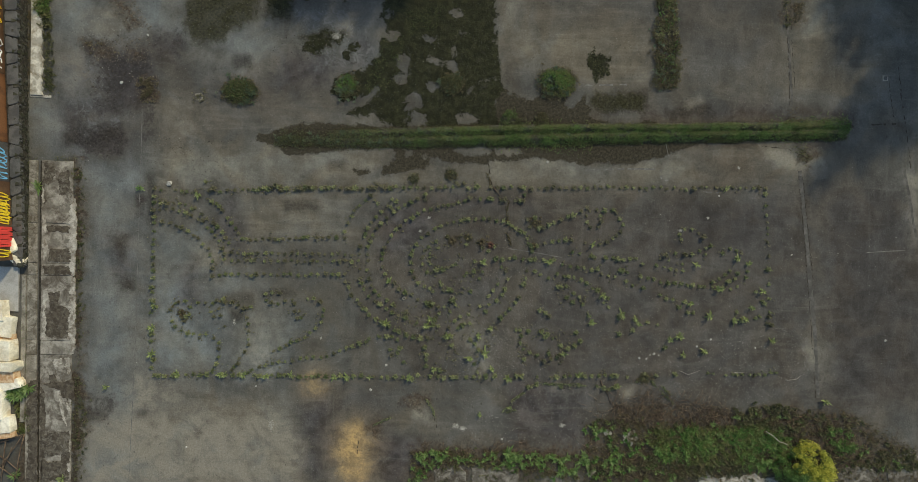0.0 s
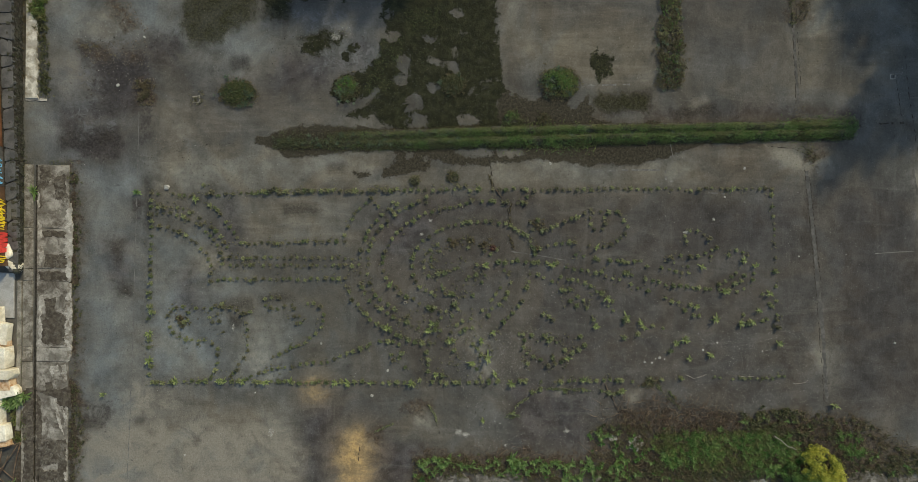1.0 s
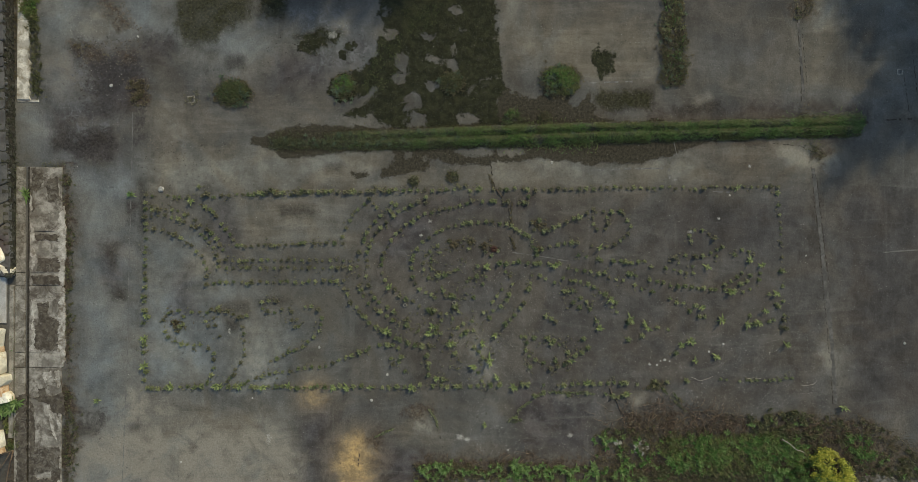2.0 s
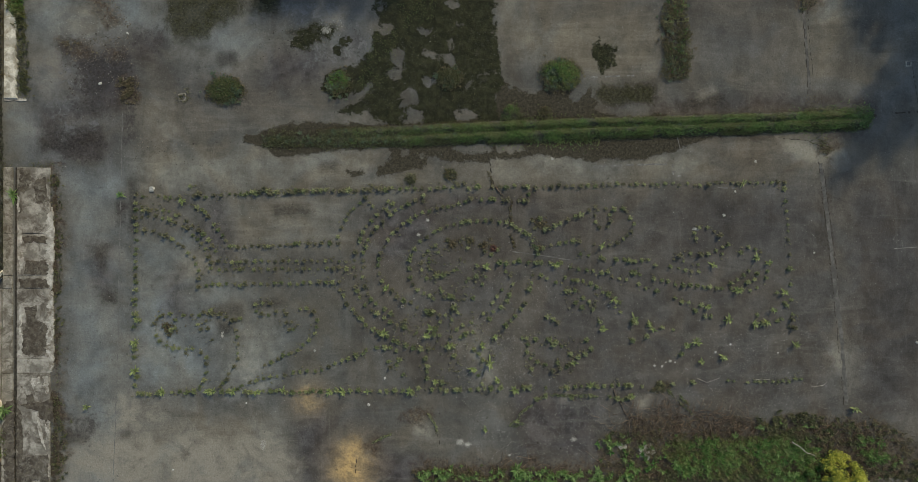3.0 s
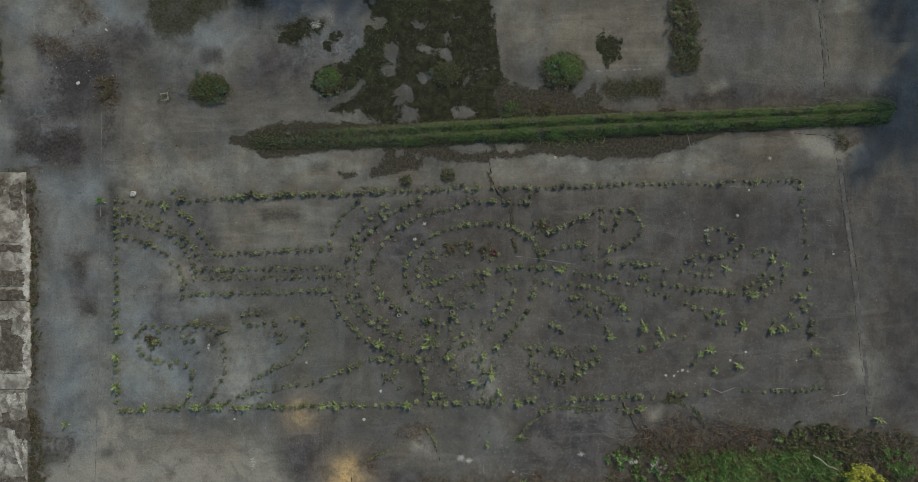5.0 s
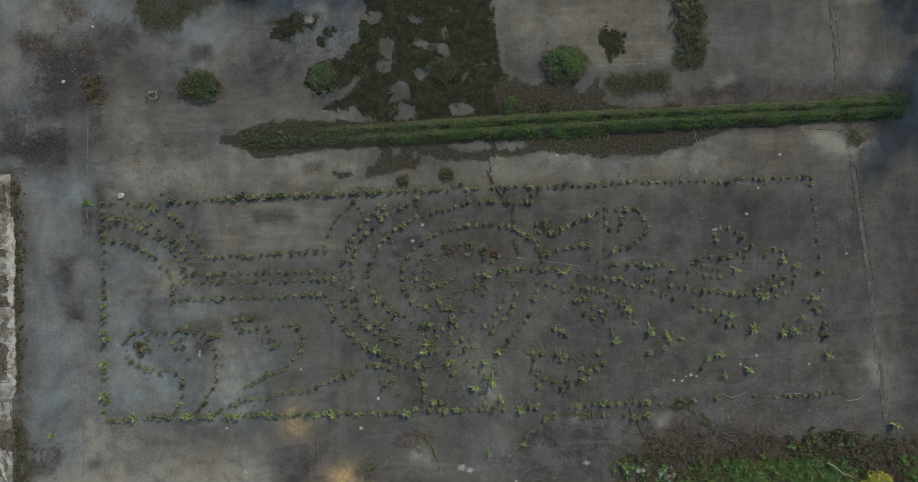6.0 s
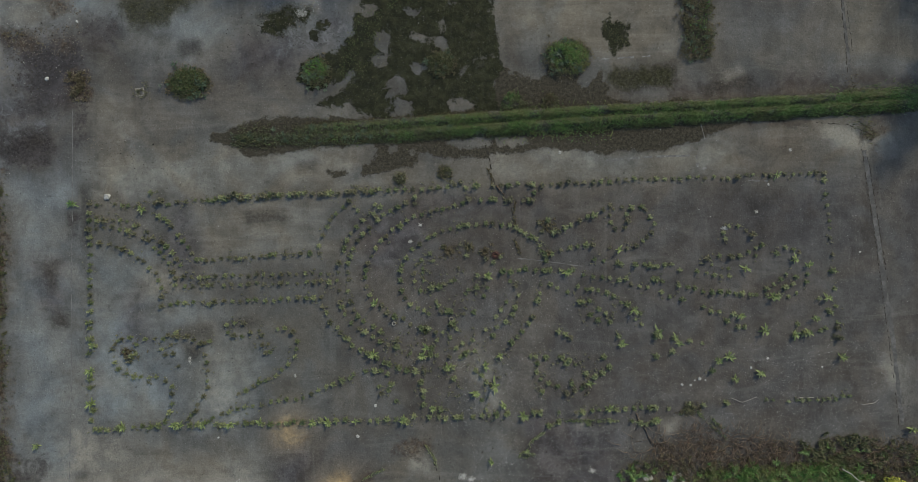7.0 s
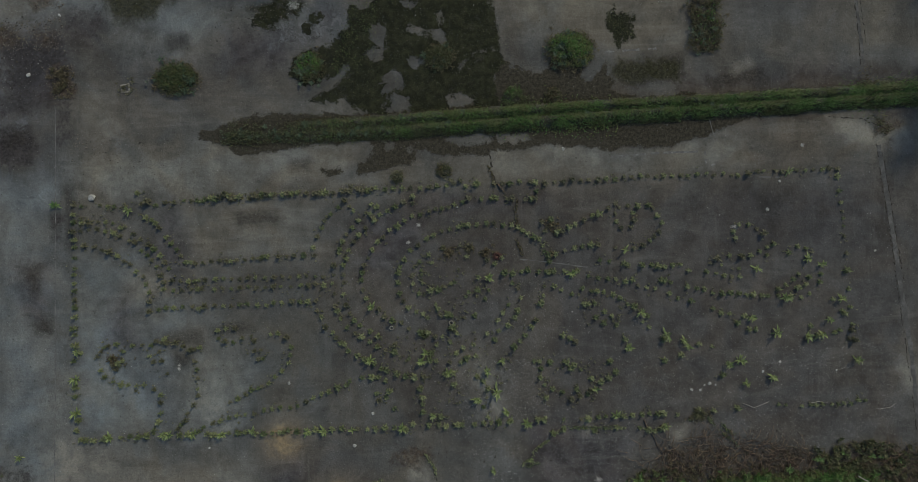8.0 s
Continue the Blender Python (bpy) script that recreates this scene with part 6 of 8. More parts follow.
planted("middle ring", "dull", [(-0.32, 2.64, 0.22), (-0.60, 2.53, 0.22), (-0.90, 2.48, 0.24), (-1.19, 2.46, 0.24), (-1.49, 2.38, 0.24), (-1.88, 2.22, 0.22), (-2.26, 2.15, 0.22), (-2.61, 1.96, 0.22), (-2.93, 1.72, 0.35), (-3.27, 1.54, 0.22), (-3.59, 1.22, 0.24), (-3.84, 1.01, 0.27), (-4.09, 0.66, 0.24), (-4.28, 0.29, 0.16), (-4.47, -0.03, 0.27), (-4.56, -0.38, 0.30), (-4.59, -0.68, 0.24), (-4.55, -1.14, 0.22), (-4.39, -1.52, 0.24), (-4.15, -1.92, 0.41), (-3.83, -2.01, 0.30), (-3.59, -2.37, 0.30), (-3.22, -2.56, 0.35), (-2.84, -2.66, 0.24), (-2.47, -2.94, 0.22), (-1.99, -3.15, 0.38), (-1.66, -3.14, 0.27), (-1.32, -3.34, 0.24)])
planted("middle ring", "dull", [(0.06, 2.76, 0.24), (0.30, 2.92, 0.33), (0.90, 2.89, 0.22), (1.37, 2.91, 0.27), (1.56, 2.90, 0.30), (2.10, 2.84, 0.24), (2.32, 2.89, 0.38), (2.92, 2.83, 0.22), (3.19, 2.83, 0.27), (3.38, 2.82, 0.27), (3.45, 3.21, 0.24)])
planted("inner ring", "mix", [(0.04, 1.71, 0.24), (-0.15, 1.63, 0.27), (-0.56, 1.55, 0.19), (-0.91, 1.45, 0.19), (-1.32, 1.27, 0.24), (-1.62, 1.11, 0.24), (-2.01, 0.82, 0.27), (-2.34, 0.61, 0.19), (-2.64, 0.18, 0.30), (-2.83, -0.14, 0.22), (-2.94, -0.38, 0.30), (-2.95, -0.84, 0.24), (-2.88, -1.33, 0.24), (-2.72, -1.69, 0.24), (-2.51, -1.99, 0.24), (-2.14, -2.19, 0.22), (-1.84, -2.27, 0.22), (-1.65, -2.44, 0.19), (0.28, 1.70, 0.30), (0.69, 1.72, 0.22), (1.13, 1.77, 0.24), (1.46, 1.77, 0.24), (1.89, 1.68, 0.24), (2.27, 1.64, 0.22), (2.54, 1.56, 0.27), (2.78, 1.39, 0.27), (3.00, 1.28, 0.22), (3.24, 1.11, 0.33), (3.51, 1.00, 0.27), (3.68, 0.70, 0.19), (3.75, 0.45, 0.22), (3.91, 0.26, 0.35)])
planted("inner ring", "mix", [(4.24, 0.28, 0.24), (3.96, -0.04, 0.27)])
planted("inner ring", "fresh", [(4.16, -1.16, 0.27), (3.70, -1.16, 0.16), (3.66, -1.59, 0.19), (3.54, -1.91, 0.35), (3.28, -2.67, 0.30), (3.09, -2.99, 0.27), (2.78, -3.37, 0.24), (2.53, -3.61, 0.22), (2.25, -3.89, 0.33), (2.62, -1.65, 0.19), (2.05, -1.94, 0.19), (2.45, -2.24, 0.33), (2.31, -2.54, 0.30), (1.79, -2.34, 0.22), (2.00, -2.89, 0.30), (1.54, -2.66, 0.22), (1.59, -3.13, 0.22), (1.39, -3.52, 0.30), (1.04, -3.25, 0.19), (0.41, -3.73, 0.19), (1.70, -4.47, 0.38)])
planted("heart", "mix", [(1.10, 0.11, 0.24), (1.45, -0.08, 0.24), (1.78, 0.18, 0.24), (-0.08, 0.81, 0.22), (0.21, 0.29, 0.19), (-2.21, -0.16, 0.16), (-1.94, 0.06, 0.19), (-1.89, -0.30, 0.16), (-1.53, 0.40, 0.22), (-1.40, 0.02, 0.16), (-2.27, -0.51, 0.19), (-1.87, -0.51, 0.16), (-2.28, -0.91, 0.19), (-1.85, -0.89, 0.14), (-2.01, -1.38, 0.24), (-1.50, -1.22, 0.35), (-1.15, -1.20, 0.35), (-0.82, -1.07, 0.19), (-0.55, -0.94, 0.19), (-0.38, -0.89, 0.16), (-1.24, -1.88, 0.16), (-1.16, -2.07, 0.24), (-1.06, -2.34, 0.24), (-0.76, -2.34, 0.35), (-0.57, -2.40, 0.27), (-0.50, -2.94, 0.38), (-0.31, -3.20, 0.19), (0.67, -1.26, 0.30), (0.99, -1.65, 0.24), (0.26, -1.34, 0.22), (0.12, -1.55, 0.16), (0.51, -2.40, 0.27)])
planted("heart", "mix", [(1.16, -1.25, 0.16), (2.26, -0.97, 0.19), (2.50, -1.19, 0.22), (0.03, -2.50, 0.16)])
planted("centre row", "fresh", [(0.71, -0.69, 0.24), (1.14, -0.70, 0.44), (1.90, -0.50, 0.35), (2.26, -0.56, 0.33), (2.67, -0.48, 0.24), (2.97, -0.41, 0.33), (3.46, -0.50, 0.22), (3.87, -0.50, 0.35), (4.14, -0.48, 0.27), (4.64, -0.49, 0.24), (4.95, -0.58, 0.44), (5.24, -0.50, 0.24)])
planted("stem", "fresh", [(-1.95, -4.42, 0.44), (-1.76, -4.02, 0.41), (-1.49, -4.09, 0.27), (-1.60, -4.35, 0.33), (-1.28, -4.42, 0.22), (-0.75, -4.96, 0.41), (-0.53, -5.00, 0.33), (-0.94, -5.02, 0.22), (-0.66, -4.51, 0.24), (-0.38, -4.11, 0.24), (-0.14, -4.50, 0.24), (-2.49, -4.29, 0.16), (0.13, -4.33, 0.33), (0.51, -4.24, 0.22), (-5.20, -5.22, 0.22), (-4.66, -5.10, 0.22), (-4.22, -5.07, 0.33), (-3.91, -5.09, 0.24), (-3.59, -5.26, 0.24), (-4.00, -5.84, 0.24), (-3.43, -5.71, 0.30), (-3.57, -6.01, 0.24), (-3.92, -6.14, 0.24), (-3.23, -6.53, 0.22), (-2.03, -5.66, 0.33), (-1.93, -6.07, 0.30), (-1.93, -6.38, 0.22), (-1.94, -6.74, 0.33), (-1.53, -6.88, 0.38), (-1.13, -6.95, 0.33), (-0.51, -5.51, 0.30), (-0.99, -3.35, 0.19)])
planted("stem", "fresh", [(-0.64, -3.57, 0.19), (-0.05, -3.85, 0.22), (-1.27, -3.69, 0.19)])
planted("stem", "fresh", [(0.98, -4.94, 0.41), (0.55, -5.16, 0.27), (0.84, -5.41, 0.24), (1.42, -5.88, 0.63), (1.05, -5.74, 0.27), (0.53, -6.22, 0.44), (0.80, -6.57, 0.24), (1.01, -7.01, 0.22), (1.87, -6.83, 0.38), (1.98, -7.28, 0.24)])
planted("near line", "mix", [(-5.36, -5.41, 0.22), (-5.73, -5.52, 0.33), (-6.14, -5.68, 0.30), (-6.47, -5.79, 0.22), (-6.87, -5.97, 0.19), (-7.17, -6.12, 0.24), (-7.55, -6.28, 0.16), (-7.89, -6.35, 0.19), (-8.32, -6.33, 0.24), (-8.72, -6.38, 0.19), (-9.04, -6.42, 0.22), (-9.49, -6.57, 0.22), (-9.90, -6.62, 0.16), (-10.27, -6.66, 0.22), (-10.61, -6.73, 0.22), (-10.99, -6.86, 0.22), (-11.33, -6.96, 0.22), (-11.77, -7.14, 0.16)])
planted("near line", "mix", [(-10.56, -6.04, 0.16), (-10.22, -5.88, 0.30), (-9.85, -5.71, 0.22), (-9.58, -5.52, 0.24), (-9.29, -5.45, 0.22), (-9.13, -5.38, 0.19), (-8.81, -5.22, 0.19), (-8.54, -4.96, 0.22), (-8.24, -4.70, 0.24), (-7.92, -4.33, 0.19), (-7.83, -3.98, 0.22), (-7.80, -3.63, 0.24), (-8.00, -3.19, 0.35), (-8.37, -3.00, 0.27), (-8.70, -3.03, 0.19)])
planted("scrolls", "dull", [(-11.06, -2.81, 0.24), (-10.67, -2.72, 0.22), (-10.29, -2.75, 0.27), (-11.01, -3.16, 0.24), (-10.74, -3.30, 0.33), (-10.36, -3.37, 0.22), (-9.98, -3.18, 0.24), (-9.58, -3.11, 0.19), (-9.45, -3.33, 0.24), (-9.43, -3.76, 0.24), (-9.27, -4.14, 0.24), (-9.14, -3.74, 0.19), (-9.06, -4.12, 0.22)])
planted("scrolls", "dull", [(-16.36, -3.85, 0.22), (-16.20, -3.62, 0.22), (-16.07, -3.46, 0.22), (-15.88, -3.38, 0.24), (-15.50, -3.33, 0.30), (-15.25, -3.64, 0.24), (-14.83, -3.40, 0.24), (-14.39, -3.39, 0.19), (-14.00, -3.42, 0.27), (-13.79, -3.24, 0.27), (-13.58, -3.30, 0.24), (-13.42, -3.14, 0.30), (-13.33, -3.32, 0.33), (-12.91, -3.31, 0.33), (-12.61, -3.48, 0.24), (-12.28, -3.64, 0.35), (-12.10, -3.65, 0.27), (-11.87, -3.55, 0.24), (-14.10, -3.90, 0.22), (-13.65, -3.70, 0.19), (-13.91, -4.14, 0.27), (-13.54, -4.10, 0.27), (-13.32, -4.70, 0.19), (-12.12, -4.16, 0.22), (-11.99, -4.51, 0.22), (-11.97, -4.94, 0.22), (-11.98, -5.40, 0.16), (-11.97, -5.71, 0.24), (-12.16, -6.10, 0.27), (-12.47, -6.50, 0.19), (-12.54, -6.79, 0.27), (-12.74, -6.98, 0.22)])
planted("scrolls", "dull", [(-12.87, -7.16, 0.22)])
planted("scrolls", "dull", [(-15.67, -4.24, 0.30), (-15.45, -4.19, 0.33), (-15.52, -4.43, 0.27), (-15.28, -4.06, 0.24), (-15.76, -3.92, 0.22), (-16.23, -4.47, 0.24), (-16.05, -4.76, 0.27), (-15.70, -4.99, 0.19), (-15.35, -5.12, 0.35), (-15.04, -5.16, 0.22), (-14.67, -5.20, 0.22), (-14.35, -5.15, 0.22), (-14.71, -5.41, 0.16), (-13.90, -5.37, 0.24), (-13.63, -5.64, 0.27), (-13.61, -5.96, 0.30), (-13.60, -6.42, 0.22), (-13.72, -6.84, 0.30), (-13.95, -7.18, 0.24)])
planted("upper rays", "dull", [(3.64, 1.76, 0.24), (4.07, 1.89, 0.33), (3.77, 1.37, 0.22), (4.36, 1.31, 0.35), (4.59, 1.36, 0.27), (4.92, 1.52, 0.30), (5.17, 1.65, 0.22), (5.56, 1.84, 0.27), (5.97, 2.02, 0.24), (6.30, 2.12, 0.35), (6.72, 2.34, 0.24), (7.06, 2.55, 0.22), (7.23, 2.36, 0.16), (7.64, 2.46, 0.22), (8.07, 2.43, 0.30), (8.59, 2.47, 0.27), (8.76, 2.31, 0.22), (8.97, 1.98, 0.24), (9.16, 1.64, 0.22), (9.05, 1.26, 0.22), (8.82, 0.99, 0.19), (8.60, 0.83, 0.19), (8.28, 0.62, 0.30), (7.85, 0.49, 0.19), (7.44, 0.44, 0.41), (7.02, 0.53, 0.16), (7.05, 2.09, 0.16), (7.07, 1.73, 0.24), (7.28, 1.45, 0.27), (7.75, 1.48, 0.22), (7.91, 1.80, 0.33), (7.85, 2.13, 0.19)])
planted("upper rays", "mix", [(4.68, 0.46, 0.22), (5.12, 0.56, 0.27), (5.48, 0.64, 0.19), (5.88, 0.69, 0.35), (6.22, 0.68, 0.27), (6.27, -0.03, 0.22), (6.71, -0.07, 0.19), (7.39, -0.19, 0.27), (7.59, -0.24, 0.19), (8.20, -0.28, 0.35), (8.68, -0.29, 0.24), (8.95, -0.32, 0.33), (9.26, -0.38, 0.24), (9.64, -0.33, 0.30), (10.01, -0.29, 0.19), (10.37, -0.57, 0.22), (11.19, -0.66, 0.24), (11.65, -0.73, 0.16), (12.02, -0.84, 0.24), (12.36, -0.90, 0.19), (12.77, -0.91, 0.22)])
planted("fan", "mix", [(11.69, -0.04, 0.35), (11.41, -0.26, 0.16), (11.91, -0.35, 0.14), (12.29, 0.08, 0.22), (12.83, 0.02, 0.30), (13.26, 0.04, 0.27), (13.72, 0.23, 0.19), (14.06, 0.41, 0.19), (14.33, 0.55, 0.24), (12.71, -0.53, 0.16), (12.51, 1.18, 0.24), (12.59, 0.88, 0.22), (12.77, 1.48, 0.19), (13.21, 1.47, 0.22), (13.60, 1.27, 0.19), (13.87, 1.07, 0.38), (14.03, 0.05, 0.14)])
planted("fan", "fresh", [(15.50, 0.42, 0.24), (15.06, 0.15, 0.30), (15.87, 0.33, 0.19), (16.15, 0.16, 0.16), (15.92, -0.14, 0.44), (16.57, -0.45, 0.38), (13.51, -0.56, 0.46), (15.99, -1.00, 0.27), (16.50, -1.23, 0.24), (16.56, -0.87, 0.24), (15.51, -0.85, 0.19), (15.25, -1.09, 0.22), (14.91, -1.34, 0.19), (14.54, -1.52, 0.24), (15.47, -1.48, 0.33), (15.81, -1.32, 0.19), (14.52, -1.82, 0.16), (14.85, -1.90, 0.46), (15.10, -1.89, 0.30), (15.60, -1.93, 0.19), (16.00, -1.77, 0.16), (17.07, -2.04, 0.22), (16.01, -3.25, 0.24), (16.83, -2.96, 0.46), (14.36, -3.51, 0.52), (15.82, -3.73, 0.44), (16.28, -3.72, 0.35), (16.49, -3.66, 0.44)])
planted("middle rays", "fresh", [(9.23, -1.01, 0.35), (9.08, -0.98, 0.27), (9.52, -1.10, 0.22), (9.46, -1.62, 0.24), (10.29, -1.30, 0.27), (10.74, -1.40, 0.22), (11.06, -1.46, 0.24), (11.49, -1.63, 0.16), (11.88, -1.66, 0.30), (12.27, -1.64, 0.30), (12.69, -1.68, 0.27), (13.03, -1.74, 0.22), (13.35, -1.74, 0.33), (13.78, -1.78, 0.22), (14.04, -1.84, 0.19), (6.17, -0.82, 0.22), (6.63, -0.86, 0.24), (6.99, -0.92, 0.22), (7.42, -1.03, 0.33), (7.76, -0.96, 0.27), (8.01, -1.21, 0.22), (8.42, -1.33, 0.16), (8.81, -1.39, 0.16), (5.74, -0.73, 0.16)])
planted("middle rays", "fresh", [(9.85, -1.84, 0.19), (10.44, -1.96, 0.27), (11.47, -2.34, 0.22), (11.84, -2.57, 0.24), (12.21, -2.58, 0.19), (12.92, -2.72, 0.27), (13.26, -2.78, 0.38), (12.61, -3.02, 0.27), (13.12, -3.33, 0.30), (13.44, -3.34, 0.24)])
planted("lower rays", "fresh", [(4.49, -1.34, 0.19), (4.97, -1.53, 0.24), (5.45, -1.30, 0.22), (5.85, -1.41, 0.24), (6.10, -1.42, 0.27), (6.43, -1.48, 0.22), (6.86, -1.60, 0.27), (7.16, -1.76, 0.30), (7.52, -2.05, 0.19), (7.81, -2.16, 0.33), (8.09, -2.43, 0.46), (8.45, -2.64, 0.19), (8.20, -2.88, 0.16), (8.49, -3.13, 0.19), (5.49, -2.03, 0.24), (5.70, -2.01, 0.27), (6.01, -1.99, 0.24), (6.02, -2.62, 0.24), (6.44, -2.38, 0.27), (6.77, -2.58, 0.24), (6.40, -2.89, 0.30), (6.98, -2.99, 0.24), (7.37, -3.65, 0.27), (7.49, -4.05, 0.44)])
planted("lower rays", "fresh", [(9.24, -3.48, 0.54), (9.12, -3.71, 0.35), (10.08, -3.78, 0.38), (10.26, -4.05, 0.44), (10.80, -3.94, 0.22), (9.94, -4.44, 0.30), (9.16, -4.66, 0.33), (11.38, -4.09, 0.16), (12.58, -4.72, 0.54), (12.10, -4.94, 0.41), (11.83, -5.38, 0.33), (12.89, -5.83, 0.38), (14.16, -5.56, 0.44), (4.50, -3.40, 0.27), (4.83, -3.54, 0.27), (5.07, -3.71, 0.30)])
planted("lower rays", "mix", [(3.15, -4.54, 0.22), (3.39, -4.57, 0.22), (3.87, -4.60, 0.33), (4.61, -4.62, 0.35), (4.83, -4.90, 0.33), (4.99, -4.76, 0.33), (5.30, -5.00, 0.16), (5.77, -5.41, 0.33), (6.64, -4.64, 0.30), (6.90, -5.13, 0.35), (6.57, -5.40, 0.30), (6.21, -5.58, 0.33), (5.95, -5.86, 0.44), (5.71, -5.97, 0.33), (5.57, -6.11, 0.24), (4.83, -6.33, 0.33), (5.24, -6.22, 0.24), (5.11, -5.89, 0.24), (4.43, -5.98, 0.24), (3.99, -5.83, 0.24), (3.69, -6.23, 0.24), (3.62, -5.64, 0.19), (3.43, -5.31, 0.24), (3.49, -4.90, 0.27)])

# rosettes that stand apart from the drawing
BIG = [(21.43, -8.38, 0.7), (-19.77, -8.21, 0.5), (1.24, -9.46, 0.5), (2.92, -9.03, 0.45), (-22.05, -13.37, 0.8)]
GREEN = [(-23.65, 2.9, 1), (-18.12, 2.94, 0.6), (-24.61, -13.24, 0.9)]
BIG_MODELS = [rosette(60 + k, 15 + 2 * k, 0.46, 0.092 + 0.007 * k, M_BIGWEED) for k in range(4)] + [rosette(80, 24, 0.5, 0.085, M_FERN, 0.16)]
used = [False] * 5


def set_rosette(k, x, y, d):
    m = pose(x, y, 0, random.uniform(-6, 6), random.uniform(-6, 6), random.uniform(0, 360)) @ Matrix.Diagonal((d / 0.9, d / 0.9, d / 0.9 * random.uniform(0.75, 1.25), 1))
    ob = copy_thing(BIG_MODELS[k], m) if used[k] else BIG_MODELS[k]
    used[k], ob.matrix_basis = True, m
    tagged(ob, "large fresh green rosette weed with broad leaves" if k == 4 else ("big yellow-green rosette weed growing from the asphalt" if d > 0.5 else "yellow-green rosette weed growing from the asphalt"), "weed", "rosette weeds")


for x, y, d in BIG:
    set_rosette(random.randint(0, 3), x, y, d)
for x, y, d in GREEN:
    set_rosette(4, x, y, d)

FULL = [(12, 0.12, 0.54, 0.15), (9, 0.45, 0.46, 0.45), (6, 0.85, 0.30, 0.85)]
SPARE = [(10, 0.15, 0.52, 0.25), (7, 0.75, 0.38, 0.7)]
BUSHY = [(14, 0.15, 0.48, 0.3), (12, 0.5, 0.44, 0.6), (8, 0.9, 0.32, 0.9)]
KINDS = {("weed", True): ("small_weed", "leafy green weed growing from the asphalt", [weed_mesh(100 + k, FULL, 0.42, 0.125, M_WEED) for k in range(7)]),
         ("weed", False): ("weed_seedling", "small sparse green weed growing from the asphalt", [weed_mesh(120 + k, SPARE, 0.42, 0.14, M_WEED) for k in range(6)]),
         ("tuft", True): ("dull_tuft", "dull olive weed tuft growing from the asphalt", [weed_mesh(200 + k, BUSHY, 0.42, 0.13, M_TUFT) for k in range(7)]),
         ("tuft", False): ("tuft_seedling", "small dull olive weed growing from the asphalt", [weed_mesh(220 + k, SPARE, 0.42, 0.15, M_TUFT) for k in range(6)])}
FINE = {"scrolls": 0.88, "shoulder": 0.95, "neck": 0.95}
sprigs = Geo()
for key, tone, run in LINES:
    for x, y, d in run:
        if d > (0.37 if tone == "fresh" else 0.40):
            set_rosette(random.randint(0, 3), x, y, d * 1.5)
            continue
        tuft = random.random() < {"dull": 0.55, "mix": 0.2, "fresh": 0.05}[tone]
        name, label, shapes = KINDS["tuft" if tuft else "weed", d > 0.23]
        ob = new(name, random.choice(shapes))
        size = FINE.get(key, 1.0) * (0.06 + 0.75 * d) * random.uniform(1.34, 1.58)
        ob.matrix_world = pose(x, y, 0, random.uniform(-8, 8), random.uniform(-8, 8), random.uniform(0, 360)) @ Matrix.Diagonal((size, size, size * random.uniform(0.7, 1.3), 1))
        tagged(ob, label, "weed", "weeds in drawn lines")
        for _ in range(random.choice((0, 1, 1, 2, 3))):
            u, q, r = random.uniform(0, 6.28), random.uniform(0.12, 0.36), random.uniform(0.04, 0.10)
            sprigs.spray((x + q * math.cos(u), y + q * math.sin(u), 0.03), 6, random, r, r * 0.36, (0.1, 1.2), (0.2, 0.8))
for poly, many in (([(-2.76, -3.81), (-1.94, -3.01), (0.24, -3.05), (2.40, -3.91), (2.38, -5.27), (0.16, -7.39), (-2.01, -7.34), (-2.52, -5.44)], 130), ([(-2.43, 0.25), (0.03, 0.76), (1.08, -1.44), (-0.31, -3.04), (-2.46, -1.92)], 70), ([(2.94, -4.20), (5.68, -4.26), (6.76, -5.37), (5.64, -6.71), (3.45, -6.66)], 60), ([(5.19, -1.52), (7.38, -2.11), (7.35, -3.47), (5.70, -3.17)], 35), ([(-4.10, -2.97), (-2.48, -3.00), (-2.24, -5.17), (-3.86, -4.86)], 35)):
    for x, y in scatter(poly, many):
        r = random.uniform(0.05, 0.13)
        sprigs.spray((x, y, 0.04), 7, random, r, r * 0.34, (0.1, 1.2), (0.2, 0.8))
tagged(part("weed_sprigs", sprigs, M_TUFT), "tiny dull seedlings between the weeds", "weed", kind="stuff")


def clump(name, poly, count, high, mat, label, width=0.05, length=0.2, dome=0.0, category="grass", holes=1.0, fuzz=0.05):
    """Countless blades and small leaves over a patch; dome: how far they stand up in the middle, on a mound."""
    g = Geo()
    cx, cy = sum(p[0] for p in poly) / len(poly), sum(p[1] for p in poly) / len(poly)
    far = max(math.hypot(p[0] - cx, p[1] - cy) for p in poly)
    for x, y in scatter(poly, count):
        q = min(1, math.hypot(x - cx, y - cy) / far)
        if noise.noise(Vector((x * 1.7, y * 1.7, high * 9 + width * 40))) < random.uniform(-0.5, 0.15) * (0.4 + q) - 0.5 * (1 - holes):
            continue
        z = dome * (1 - q * q) * random.uniform(0.3, 1.0)
        x, y = x + random.gauss(0, fuzz), y + random.gauss(0, fuzz)
        g.blade((x, y, z), random.uniform(0, 6.28), length * random.uniform(0.5, 1.3), width * random.uniform(0.5, 1.2), random.uniform(0.5, 1.6))
    return tagged(part(name, g, mat), label, category, kind="stuff")


